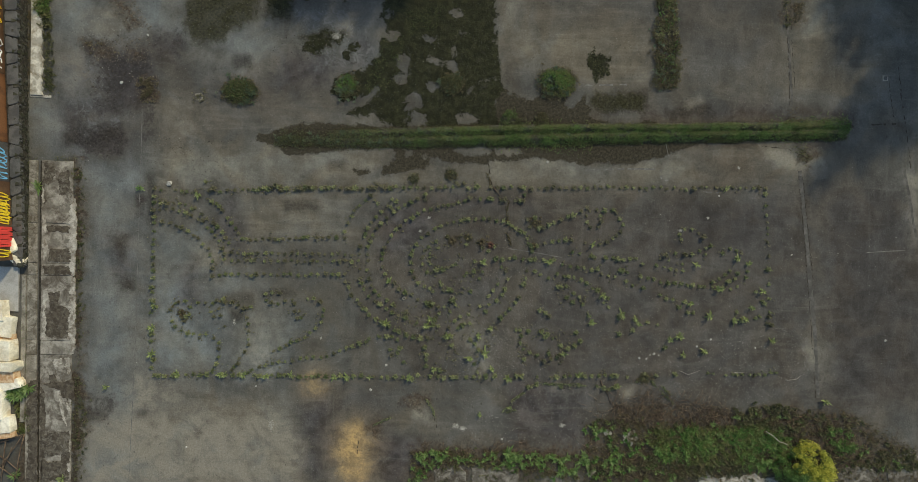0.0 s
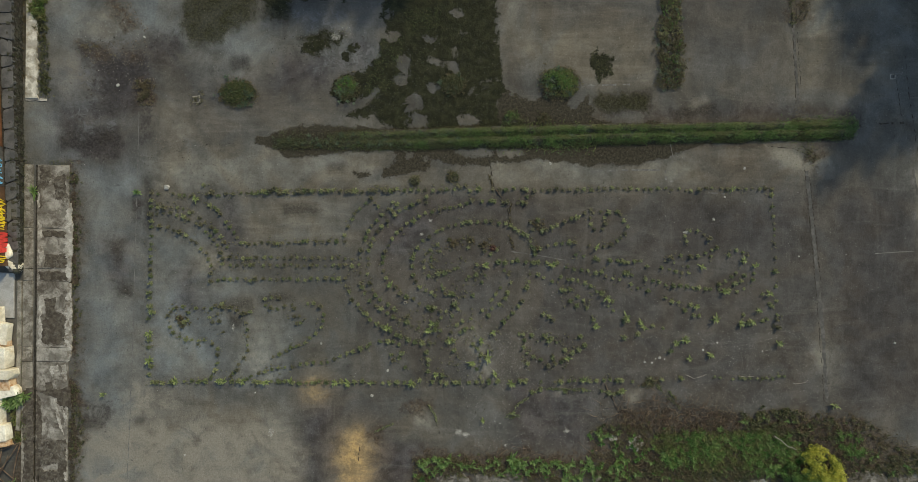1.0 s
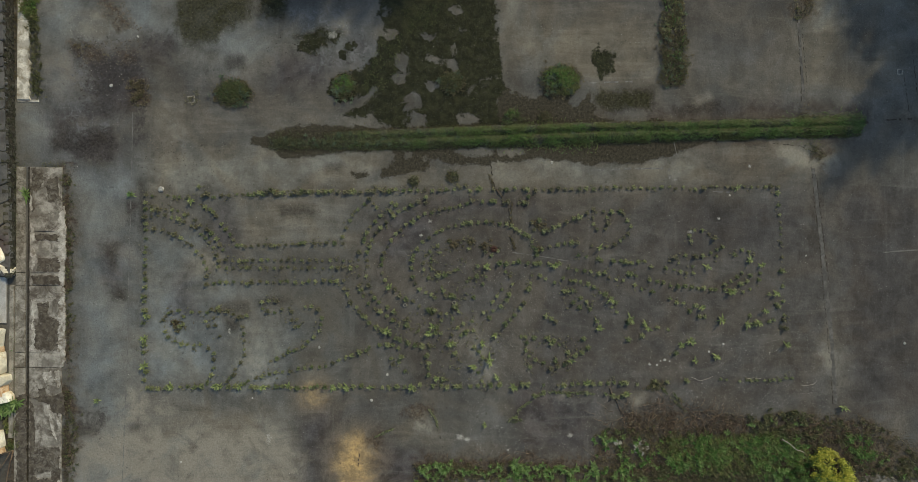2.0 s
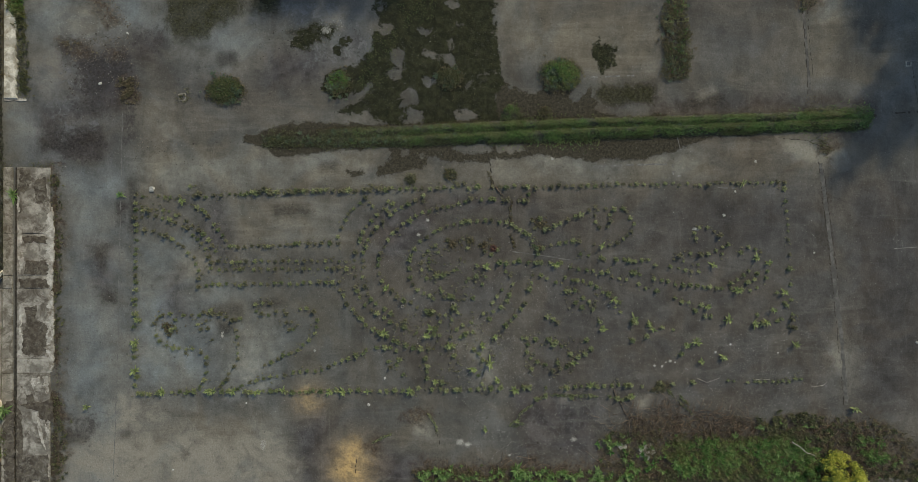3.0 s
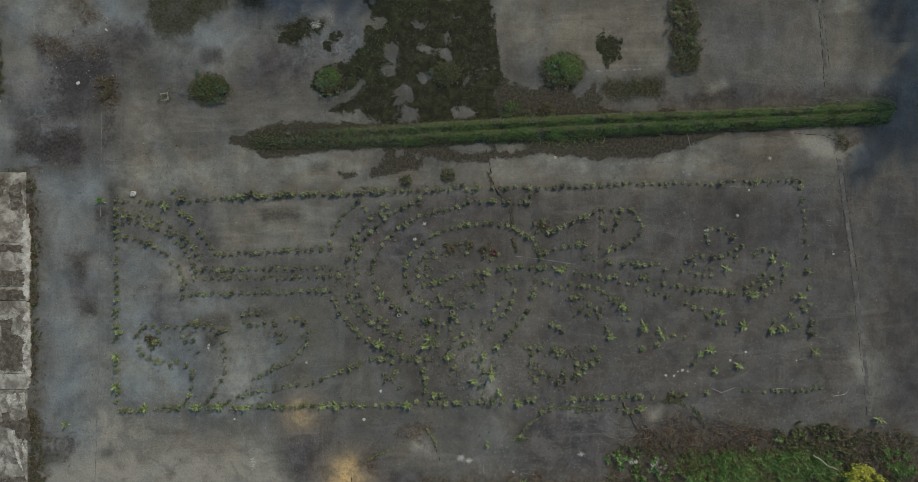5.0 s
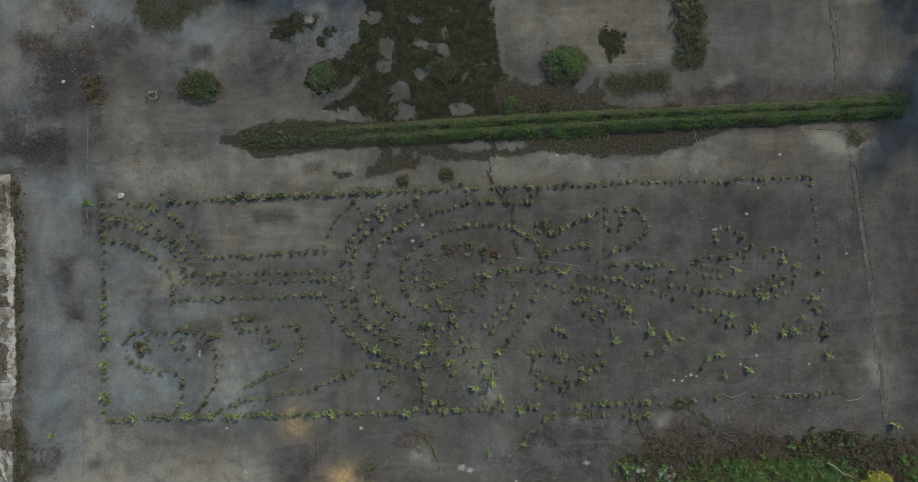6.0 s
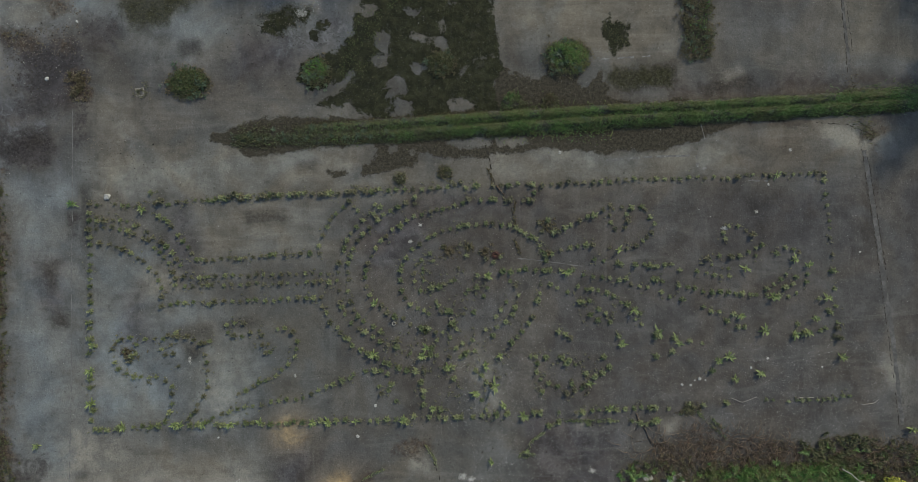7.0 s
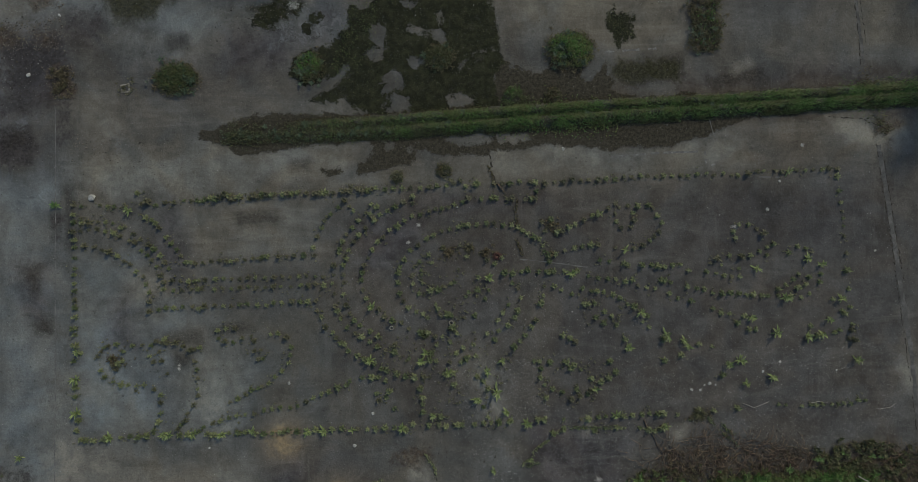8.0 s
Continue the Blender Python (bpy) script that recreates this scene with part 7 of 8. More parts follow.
def tufts(name, poly, count, mat, label, leaves=14, length=0.2, width=0.03, high=0.12, gap=0.0, category="grass"):
    """Many small tufts of leaves, thick in some spots and thin in others."""
    g = Geo()
    for x, y in scatter(poly, count):
        x, y = x + random.gauss(0, 0.12), y + random.gauss(0, 0.12)
        v = noise.noise(Vector((x * 0.9, y * 1.1, length * 31 + leaves))) + 0.5 * noise.noise(Vector((x * 2.7, y * 2.7, leaves)))
        if v < gap - 0.35 + random.uniform(-0.25, 0.25):
            continue
        k = random.uniform(0.6, 1.25) * (1 + 0.5 * v)
        g.spray((x, y, random.uniform(0.0, high)), leaves, random, length * k, width * k, (-0.1, 1.3), (0.2, 0.8))
    return tagged(part(name, g, mat, smooth=True), label, category, kind="stuff")


def mound(x, y, rx, ry, h, mat, label, turn=0.0):
    """A low uneven cushion of earth and moss."""
    g, rings, n = Geo(), 6, 22
    for i in range(rings + 1):
        for j in range(n):
            u, q = 2 * math.pi * j / n, i / rings
            w = 1 + 0.25 * noise.noise(Vector((x + 2 * math.cos(u), y + 2 * math.sin(u), 0)))
            g.v.append((x + rx * w * q * math.cos(u + turn), y + ry * w * q * math.sin(u + turn), max(0.0, h * (1 - q * q) * (1 + 0.5 * noise.noise(Vector((x + 3 * q * math.cos(u), y + 3 * q * math.sin(u), 3))))) - 0.01 * (i == rings)))
    g.f = [(i * n + j, (i + 1) * n + j, (i + 1) * n + (j + 1) % n, i * n + (j + 1) % n) for i in range(rings) for j in range(n)]
    return tagged(part("earth_mound", g, mat, smooth=True), label, "mound")


def oval(x, y, rx, ry, n=14):
    return [(x + rx * math.cos(2 * math.pi * k / n) * random.uniform(0.85, 1.1), y + ry * math.sin(2 * math.pi * k / n) * random.uniform(0.85, 1.1)) for k in range(n)]


for (x, y), rx, ry, h, mats, n in (([(-12.73, 8.5)][0], 1.0, 0.72, 0.16, (M_OLIVE, M_DRY, M_FLANK), 900), ([(-6.81, 9.01)][0], 0.62, 0.68, 0.13, (M_OLIVE, M_DRY, M_GRASS), 600), ([(-0.91, 9.38)][0], 0.62, 0.58, 0.16, (M_OLIVE, M_DRY, M_OLIVE), 420),
                                   ([(5.11, 9.66)][0], 1.12, 0.80, 0.24, (M_BED, M_DRY, M_GRASS), 1500), ([(2.45, 7.44)][0], 0.55, 0.5, 0.2, (M_OLIVE, M_DRY, M_GRASS), 300), ([(-2.86, 3.92)][0], 0.26, 0.26, 0.1, (M_OLIVE, M_DRY, M_TUFT), 110), ([(-0.74, 4.21)][0], 0.34, 0.3, 0.14, (M_DRY, M_OLIVE, M_OLIVE), 180),
                                   ([(4.29, 7.5)][0], 0.35, 0.4, 0.12, (M_OLIVE, M_DRY, M_STRAW), 120)):
    mound(x, y, rx * 0.92, ry * 0.92, h * 0.6, M_RUBBLE, "low dark mound of earth under moss and weeds")
    clump("moss_clump", oval(x, y, rx, ry), n * 2, h, mats[0], "rounded clump of low green weeds and moss", 0.034, 0.15, h)
    clump("dry_growth", oval(x, y, rx * 1.18, ry * 1.2), n, h, mats[1], "brownish dry growth round the green clump", 0.03, 0.13, h * 0.5)
    clump("green_tips", oval(x, y + 0.1, rx * 0.8, ry * 0.7), n, h, mats[2], "brighter green tips on the clump", 0.024, 0.26, h)

for (x, y), rx, ry, h in (([(-12.73, 8.5)][0], 1.0, 0.72, 0.16), ([(-6.81, 9.01)][0], 0.66, 0.72, 0.14), ([(-0.91, 9.38)][0], 0.6, 0.56, 0.14), ([(5.11, 9.66)][0], 1.15, 0.84, 0.24)):
    tufts("leafy_tuft", oval(x, y, rx * 1.08, ry * 1.1), round(70 * rx * ry), M_BLUEGREEN, "grey-green leaves round the clump", 12, 0.16, 0.035, h, 0.05, "weed")
    tufts("dry_tuft", oval(x, y, rx * 1.2, ry * 1.2), round(60 * rx * ry), M_DRY, "brown dry leaves round the clump", 10, 0.14, 0.026, h * 0.6, 0.05, "weed")
# a long bed of grass in two rows
BED = root("planting_bed", 5.16, 6.76)
tagged(BED, "long low bed of earth between two grassy rows", "bed", kind="structure")
line_a, line_b = [(-7.8, 6.28), (-4.84, 6.47), (-1.53, 6.66), (1.79, 6.86), (6.83, 7.12), (15.35, 7.46), (18.8, 7.63), (22.3, 7.72)], [(-10.73, 5.92), (-6.47, 5.95), (-3.18, 6.09), (1.81, 6.35), (5.17, 6.53), (10.24, 6.79), (15.37, 7.03), (22.1, 7.36)]


def swell(x):
    """How high the rows stand: low and thin at one end, full along the middle, tapering at the other end."""
    return min(1.0, max(0.2, (22.7 - x) / 1.6), max(0.12, (x - [(-9.76, 6.21)][0][0]) / ([(2.14, 6.6)][0][0] - [(-9.76, 6.21)][0][0])))


def ridge(line):
    """A bank of earth along the line, steep on the far side and sloping on the near one."""
    g, n = Geo(), 0
    for x, y, a in along(line, 0.3):
        h = 0.26 * swell(x) * (1 + 0.5 * noise.noise(Vector((x * 1.3, y, 4))))
        for o, z in ((0.26, -0.01), (0.10, 0.75), (0.0, 1.0), (-0.14, 0.75), (-0.44, -0.01)):
            g.v.append((x - math.sin(a) * o, y + math.cos(a) * o + random.uniform(-0.03, 0.03), z * h if z > 0 else z))
        n += 1
    g.f = [(i * 5 + j, i * 5 + j + 5, i * 5 + j + 6, i * 5 + j + 1) for i in range(n - 1) for j in range(4)]
    under(part("earth", g, M_RUBBLE, smooth=True), BED)


def sward(name, line, per_metre, lo, hi, length, width, mat, label, full=1.0):
    """Blades on a bank, between two offsets from its crest."""
    g = Geo()
    for x, y, a in along(line, 0.1):
        thick = (full + (1 - full) * (1 - swell(x))) * swell(x) ** (1.7 if full > 0.5 else 0.2) * max(0.08, 0.85 + 2.3 * noise.noise(Vector((x * 1.4, y * 1.5, 7 + length * 40))))
        for _ in range(max(0, round(per_metre * 0.1 * thick + random.uniform(-0.5, 0.5)))):
            o = random.uniform(lo, hi) + random.gauss(0, 0.03) + 0.12 * noise.noise(Vector((x * 0.9, y, 2)))
            z = 0.23 * swell(x) * max(0.0, 1 - (o / 0.26 if o > 0 else -o / 0.44))
            k = 0.6 + 0.4 * swell(x)
            g.blade((x - math.sin(a) * o + random.uniform(-0.1, 0.1), y + math.cos(a) * o, z), random.uniform(0, 6.28), k * length * random.uniform(0.5, 1.3), width * random.uniform(0.6, 1.3), random.uniform(0.3, 1.3))
    return tagged(part(name, g, mat), label, "grass", kind="stuff")


for line in (line_a, line_b):
    ridge(line)
    # dark flank, light crest: the rows' shade and sun put into leaf colour
    sward("grass_row", line, 430, -0.46, -0.06, 0.13, 0.022, M_FLANK, "thick row of green grass on the bed, flank shade put in its colour")
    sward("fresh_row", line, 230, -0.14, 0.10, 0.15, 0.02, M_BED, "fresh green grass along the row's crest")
    sward("straw_crest", line, 420, -0.03, 0.13, 0.15, 0.017, M_LIT_STRAW, "straw-coloured grass tips along the row's crest, tinted as sunlit")
    sward("bright_grass", line, 220, -0.3, 0.08, 0.2, 0.02, M_GRASS, "brighter green grass in the row")
    sward("olive_row", line, 260, -0.5, 0.28, 0.11, 0.03, M_OLIVE, "olive weeds and moss along the bed", 0.4)

def verge(name, line, width, per_metre, high, mat, label, fade=(1.0, 1.0), blade=0.04):
    """Grass along a line; fade: how thick it stands at the line's start and end."""
    g, spots = Geo(), along(line, 0.1)
    for i, (x, y, a) in enumerate(spots):
        t = i / len(spots)
        thick = (fade[0] + (fade[1] - fade[0]) * t) * max(0.1, 0.85 + (1.3 - 0.8 * t) * noise.noise(Vector((x * 1.1, y * 1.5, 7))))
        for _ in range(max(0, round(per_metre * 0.1 * thick + random.uniform(-0.5, 0.5)))):
            o = random.gauss(0, width / 2.4)
            g.blade((x - math.sin(a) * o + random.uniform(-0.1, 0.1), y + math.cos(a) * o, max(0.0, 0.12 - abs(o) * 0.2)), random.uniform(0, 6.28), high * random.uniform(0.45, 1.25), blade * random.uniform(0.6, 1.3), random.uniform(0.4, 1.5))
    return tagged(part(name, g, mat), label, "grass", kind="stuff")


for line, off in ((line_a, 0.16), (line_b, -0.3)):
    sward("straw_tuft", line, 150, off - 0.1, off + 0.12, 0.14, 0.024, M_STRAW, "brown withered grass along the row", 0.5)
    sward("light_tuft", line, 120, -0.34, 0.14, 0.19, 0.026, M_FERN, "light green leaves scattered in the row", 0.7)
    sward("leafy_end", line, 120, -0.4, 0.2, 0.13, 0.045, M_BLUEGREEN, "grey-green leaves along the low end of the bed", 0.1)
verge("leafy_row", [(1.81, 6.52), (3.48, 6.57), (5.5, 6.57), (7.19, 6.63)], 0.95, 520, 0.13, M_BED, "dark green leafy weeds spilling from the bed", (0.7, 0.7), 0.05)
verge("leafy_row", [(1.81, 6.52), (3.48, 6.64), (5.5, 6.51), (6.85, 6.55)], 0.9, 230, 0.14, M_FERN, "fresh green weeds spilling from the bed", (0.6, 0.6), 0.045)
verge("leafy_row", [(2.37, 7.93), (2.96, 7.36), (3.13, 7.13)], 0.6, 200, 0.12, M_OLIVE, "olive weeds beside the bed", (1, 1), 0.045)
verge("bright_grass", [(17.77, 7.31), (19.85, 7.51), (22.17, 7.69)], 0.75, 620, 0.22, M_GRASS, "lush bright grass at the end of the bed", (0.3, 1.2), 0.022)
# sunlit tips painted by the light straw colour
verge("straw_crest", [(18.45, 7.87), (22.16, 8.03)], 0.25, 120, 0.16, M_LIT_STRAW, "straw-coloured grass tips at the end of the bed, tinted as sunlit", (0.6, 1.2), 0.018)
verge("dry_row", [(4.95, 7.09), (5.17, 6.53)], 0.35, 260, 0.12, M_TUFT, "grey withered weeds in the bed", (1, 1), 0.035)
verge("olive_row", [(-10.41, 6.06), (-7.79, 6.01), (-3.18, 6.23), (1.47, 6.58)], 0.75, 300, 0.1, M_OLIVE, "olive weeds and moss over the low end of the bed", (0.8, 0.8), 0.035)
for i, (x, y, d) in enumerate([(-9.85, 6.08, 0.75), (-9.49, 5.83, 0.5), (-9.1, 5.9, 0.5), (-8.18, 5.83, 0.7), (-8.35, 6.12, 0.5), (-7.79, 5.95, 0.55), (-6.98, 6.37, 0.8), (-7.2, 5.9, 0.5), (-6.35, 6.45, 0.5), (-6.08, 6, 0.55), (-5.42, 5.92, 0.6), (-4.83, 5.97, 0.7), (-4.57, 6.18, 0.5), (-4.23, 5.93, 0.5), (-3.51, 6.15, 0.5), (-2.66, 6.64, 0.5), (-1.8, 6.7, 0.5), (-0.99, 6.16, 0.55), (-0.53, 6.31, 0.6), (0.13, 6.8, 0.5), (1.15, 6.23, 0.55), (6.01, 6.52, 0.6), (5.77, 6.71, 0.5), (9.22, 6.89, 0.5), (11.53, 7.04, 0.5), (14.79, 6.94, 0.5), (19.28, 7.8, 0.4), (-8.78, 6.31, 0.5), (-3.17, 5.99, 0.45), (-1.52, 6.21, 0.45)]):
    g = Geo()
    g.spray((x, y, 0.05 + 0.18 * swell(x)), 16, random, d * 0.32, 0.045, (-0.1, 0.9), (0.2, 0.7))
    tagged(part("grey_green_weed", g, M_BLUEGREEN, smooth=True), "grey-green leafy weed growing in the bed", "weed", "weeds of the bed")
verge("grass_row", [(18.79, 7.98), (18.83, 8.66)], 0.5, 90, 0.14, M_STRAW, "dry straw-coloured growth beside the bed", (1, 1), 0.03)
verge("grass_row", [(19.25, 6.82), (19.38, 6.07), (19.92, 5.65)], 0.6, 90, 0.18, M_OLIVE, "olive weeds spilling from the bed", (1, 0.6), 0.04)
verge("dry_row", [(-10.2, 5.9), (-9.75, 5.75), (-9.12, 6.4)], 0.5, 90, 0.12, M_OLIVE, "low olive weeds at the end of the bed", (0.5, 1), 0.05)
# a short bed of weeds running away from the long one
POLY = [(10.67, 16.56), (11.79, 16.61), (11.77, 13.94), (12.02, 12.62), (12.26, 10.62), (12.02, 9.61), (11.52, 9.42), (10.76, 9.49), (10.55, 9.89), (10.86, 10.57), (10.59, 12.56), (10.62, 13.9)]
mound(*[(11.38, 11.59)][0], 0.62, 2.2, 0.07, M_RUBBLE, "long low mound of earth under weeds")
mound(*[(11.28, 14.59)][0], 0.6, 2.2, 0.07, M_RUBBLE, "long low mound of earth under weeds")
clump("weed_bed", POLY, 3400, 0.2, M_OLIVE, "strip of olive weeds and moss on earth", 0.035, 0.16, 0.14)
clump("dry_growth", POLY, 3000, 0.2, M_DRY, "brown dry growth in the strip of weeds", 0.03, 0.15, 0.14)
clump("green_tips", [(10.77, 16.57), (11.68, 16.61), (11.96, 11.28), (11.85, 9.6), (10.99, 9.74)], 360, 0.2, M_GRASS, "brighter green tips in the strip of weeds", 0.05, 0.2, 0.16)
tufts("weed_bed", [(10.39, 14.55), (12.02, 14.62), (12.23, 10.62), (12.06, 9.61), (10.76, 9.49), (10.62, 9.89)], 90, M_BLUEGREEN, "grey-green leafy weeds in the strip", 12, 0.14, 0.035, 0.16, 0.15, "weed")
tufts("weed_bed", [(10.33, 16.55), (12.02, 16.62), (12.36, 10.62), (12.13, 9.54), (10.56, 9.49), (10.5, 11.22)], 150, M_DRY, "brown dry weeds in the strip", 12, 0.15, 0.026, 0.12, 0.05, "weed")
tufts("straw_tuft", [(10.6, 16.55), (11.85, 16.62), (12.1, 10.62), (11.9, 9.7), (10.8, 9.6), (10.6, 11.22)], 260, M_STRAW, "brown straw in the strip of weeds", 12, 0.16, 0.026, 0.14, 0.0, "weed")
tufts("straw_tuft", [(10.7, 16.55), (11.75, 16.62), (11.95, 12.6), (10.7, 12.2)], 190, M_LIT_STRAW, "yellowish dry grass in the strip of weeds", 10, 0.15, 0.02, 0.16, 0.1, "weed")
clump("moss_clump", [(18.12, 14.8), (18.39, 14.88), (18.58, 13.37), (18.24, 13.26)], 160, 0.1, M_OLIVE, "olive weeds in the crack", 0.05, 0.14, 0.05)
clump("dry_growth", [(18.6, 14.72), (19.23, 14.64), (19.32, 14.07), (18.76, 13.38)], 160, 0.1, M_DRY, "brown dry growth beside the crack", 0.04, 0.14, 0.05)
clump("dry_growth", [(19.37, 6.31), (20.42, 6.11), (20.1, 5.48), (19.5, 5.64)], 130, 0.1, M_STRAW, "straw-coloured growth beside the seam", 0.04, 0.12, 0.03)
clump("moss_fuzz", [(-4.86, 13.94), (1.6, 14.03), (1.65, 12.22), (2.17, 10.09), (3.59, 8.58), (-3.2, 6.95), (-4.52, 6.98), (-6.53, 8.23), (-7.53, 8.91), (-5.52, 10.24)], 1500, 0.04, M_OLIVE, "low dark moss over the damp asphalt", 0.025, 0.05, 0.01, "moss")
clump("green_moss", [(-4.81, 11.97), (-3.66, 12.02), (-3.80, 9.71), (-5.21, 8.27), (-5.82, 8.98)], 700, 0.05, M_FLANK, "green moss and small leaves on the damp asphalt", 0.04, 0.07, 0.02, "moss", 0.8)
clump("green_moss", [(-3.69, 13.33), (-1.39, 13.75), (-2.00, 12.08), (-3.33, 12.03)], 420, 0.05, M_FLANK, "green moss and small leaves on the damp asphalt", 0.04, 0.07, 0.02, "moss", 0.8)
clump("moss_fuzz", [(6.87, 11.36), (8.06, 11.3), (8.16, 10.14), (7.16, 9.9)], 260, 0.04, M_OLIVE, "low dark moss over the asphalt", 0.04, 0.08, 0.02, "moss")
clump("slab_grass", [(-24.1, 15.09), (-23.34, 15.12), (-23.49, 12.54), (-23.23, 11.91), (-23.08, 10.3), (-22.99, 8.05), (-23.18, 7.88), (-23.37, 8.36), (-23.34, 10.62), (-23.67, 11.89), (-24, 12.84)], 900, 0.15, M_OLIVE, "olive grass along the edge of the pale slab", 0.045, 0.16, 0.08)
clump("edge_grass", [(-24.43, 14.43), (-24.21, 14.44), (-24.06, 7.85), (-24.32, 7.84)], 700, 0.1, M_DRY, "ochre dry moss between wall and slab", 0.03, 0.1, 0.04)
clump("dry_growth", [(-18.19, 8.93), (-17.45, 9.05), (-17.3, 7.86), (-18.01, 7.7)], 420, 0.1, M_DRY, "brown dry growth on bare earth", 0.03, 0.13, 0.06)
clump("slab_grass", [(-24.01, 13.16), (-23.25, 13.2), (-23.3, 12.39), (-23.68, 12.21)], 420, 0.2, M_GRASS, "green grass on the edge of the pale slab", 0.05, 0.2, 0.12)
clump("edge_grass", [(-24.14, 4.51), (-21.67, 4.59), (-21.6, 4.4), (-24.14, 4.29)], 160, 0.08, M_OLIVE, "low olive weeds along the concrete", 0.03, 0.1, 0.03)
clump("wall_weeds", [(-24.27, 4.77), (-24.08, 4.77), (-24.03, -1.41), (-24.16, -1.41)], 500, 0.1, M_OLIVE, "olive weeds at the foot of the stone wall", 0.04, 0.14, 0.04)
clump("edge_grass", [(-21.71, -1.02), (-21.33, -1.01), (-21.1, -7.57), (-20.8, -10.87), (-21.4, -13.66), (-21.65, -9.56), (-21.57, -6.26)], 420, 0.08, M_OLIVE, "low olive weeds along the concrete strip", 0.03, 0.08, 0.02)
clump("kerb_moss", [(-24.43, -3.05), (-24.17, -3.04), (-24.17, -7.63), (-24.43, -7.63)], 160, 0.08, M_GRASS, "green moss along the kerb", 0.03, 0.08, 0.12)
for c in [(-24.8, -8.56), (-24.48, -8.39), (-24.2, -8.29), (-23.91, -8.35), (-24.61, -8.82), (-24.22, -8.68)]:
    ob = copy_thing(BIG_MODELS[4], pose(*c, 0, 0, 0, random.uniform(0, 360)) @ Matrix.Scale(0.95, 4))
    ob.matrix_basis = pose(*c, 0.12, 0, 0, random.uniform(0, 360)) @ Matrix.Scale(1.15, 4)
    tagged(ob, "fresh green broad-leaved plant beside the limestone heap", "plant", "plants by the heap")

tufts("slab_grass", [(-23.46, 14.47), (-23.2, 14.48), (-23.23, 11.91), (-23.02, 10.31), (-22.99, 8.05), (-23.24, 7.97), (-23.27, 9.97), (-23.48, 11.9)], 190, M_OLIVE, "olive grass along the edge of the pale slab", 14, 0.15, 0.026, 0.08, -0.2)
tufts("slab_grass", [(-23.95, 13.81), (-23.32, 13.84), (-23.24, 12.29), (-23.74, 12.15)], 90, M_BED, "dark green grass beside the pale slab", 16, 0.22, 0.028, 0.16, -0.2)
tufts("slab_grass", [(-24.34, 14.44), (-24.18, 14.44), (-24.14, 9.3), (-24.27, 9.29)], 60, M_DRY, "ochre dry moss beside the pale slab", 12, 0.1, 0.024, 0.04, -0.2)
tufts("edge_grass", [(-21.63, 4.04), (-21.31, 4.05), (-21.19, 0.3), (-21.21, -2.32), (-21.14, -4.94), (-21.44, -6.26)], 130, M_OLIVE, "low olive weeds along the concrete strip", 12, 0.1, 0.022, 0.04, 0.0)
tufts("edge_grass", [(-21.61, -7.75), (-21.1, -7.9), (-20.8, -10.38), (-21.11, -11.54), (-21.08, -13.53), (-21.53, -13.66)], 150, M_OLIVE, "low olive weeds along the concrete strip", 12, 0.1, 0.022, 0.04, 0.05)
tufts("edge_grass", [(-24.86, -8.96), (-24.04, -8.55), (-23.94, -10.92), (-24.45, -10.93)], 90, M_BED, "low green weeds beside the limestone heap", 12, 0.14, 0.026, 0.06, 0.0)
tufts("dry_growth", [(-18.22, 8.99), (-17.52, 9.08), (-17.3, 7.86), (-18.01, 7.7)], 60, M_DRY, "brown dry growth on bare earth", 12, 0.14, 0.026, 0.06, -0.2)
tufts("dry_growth", [(-21.44, 10.95), (-20.17, 10.99), (-19.36, 10.28), (-20.64, 10.14)], 40, M_DRY, "brown dry scraps on bare earth", 8, 0.1, 0.024, 0.02, 0.1)
tufts("dry_growth", [(-15.45, 8.38), (-14.61, 8.4), (-14.6, 7.88), (-15.31, 7.79)], 26, M_TUFT, "dull weeds round the drain", 10, 0.13, 0.024, 0.03, 0.0)

# brown and russet growth inside the rings
for (x, y), r, mat, n, lab in (([(-0.64, 0.45)][0], 0.6, M_DRY, 50, "brown withered plant among the rings"), ([(-0.88, 0.68)][0], 0.3, M_DRY, 60, "brown withered plant among the rings"), ([(1.58, 0.27)][0], 0.42, M_RED, 90, "russet withered plant among the rings"),
                               ([(4.13, 1.65)][0], 0.35, M_DRY, 70, "brown withered plant beside the weeds"), ([(4.07, 0.3)][0], 0.35, M_DRY, 80, "brown withered plant beside the weeds"), ([(-0.61, -3)][0], 0.28, M_DRY, 80, "brown withered plant among the rings"),
                               ([(-1.77, -3.26)][0], 0.35, M_OLIVE, 90, "olive weed clump among the rings"), ([(-10.35, 3.1)][0], 0.4, M_DRY, 80, "brown withered growth in the border"), ([(0.29, 0.67)][0], 0.55, M_DRY, 50, "brown withered plant among the rings"), ([(1.04, 0.42)][0], 0.5, M_DRY, 50, "brown withered plant among the rings"),
                               ([(3.25, 2.86)][0], 0.3, M_DRY, 60, "brown withered growth in the ring"), ([(-15.74, -4)][0], 0.5, M_DRY, 80, "brown withered growth in the scroll"), ([(10.7, -7.16)][0], 0.7, M_DRY, 120, "brown withered growth in the border")):
    g = Geo()
    g.spray((x, y, 0.03), n, random, r * 0.62, 0.03, (-0.25, 0.9))
    tagged(part("withered_plant", g, mat), lab, "plant")


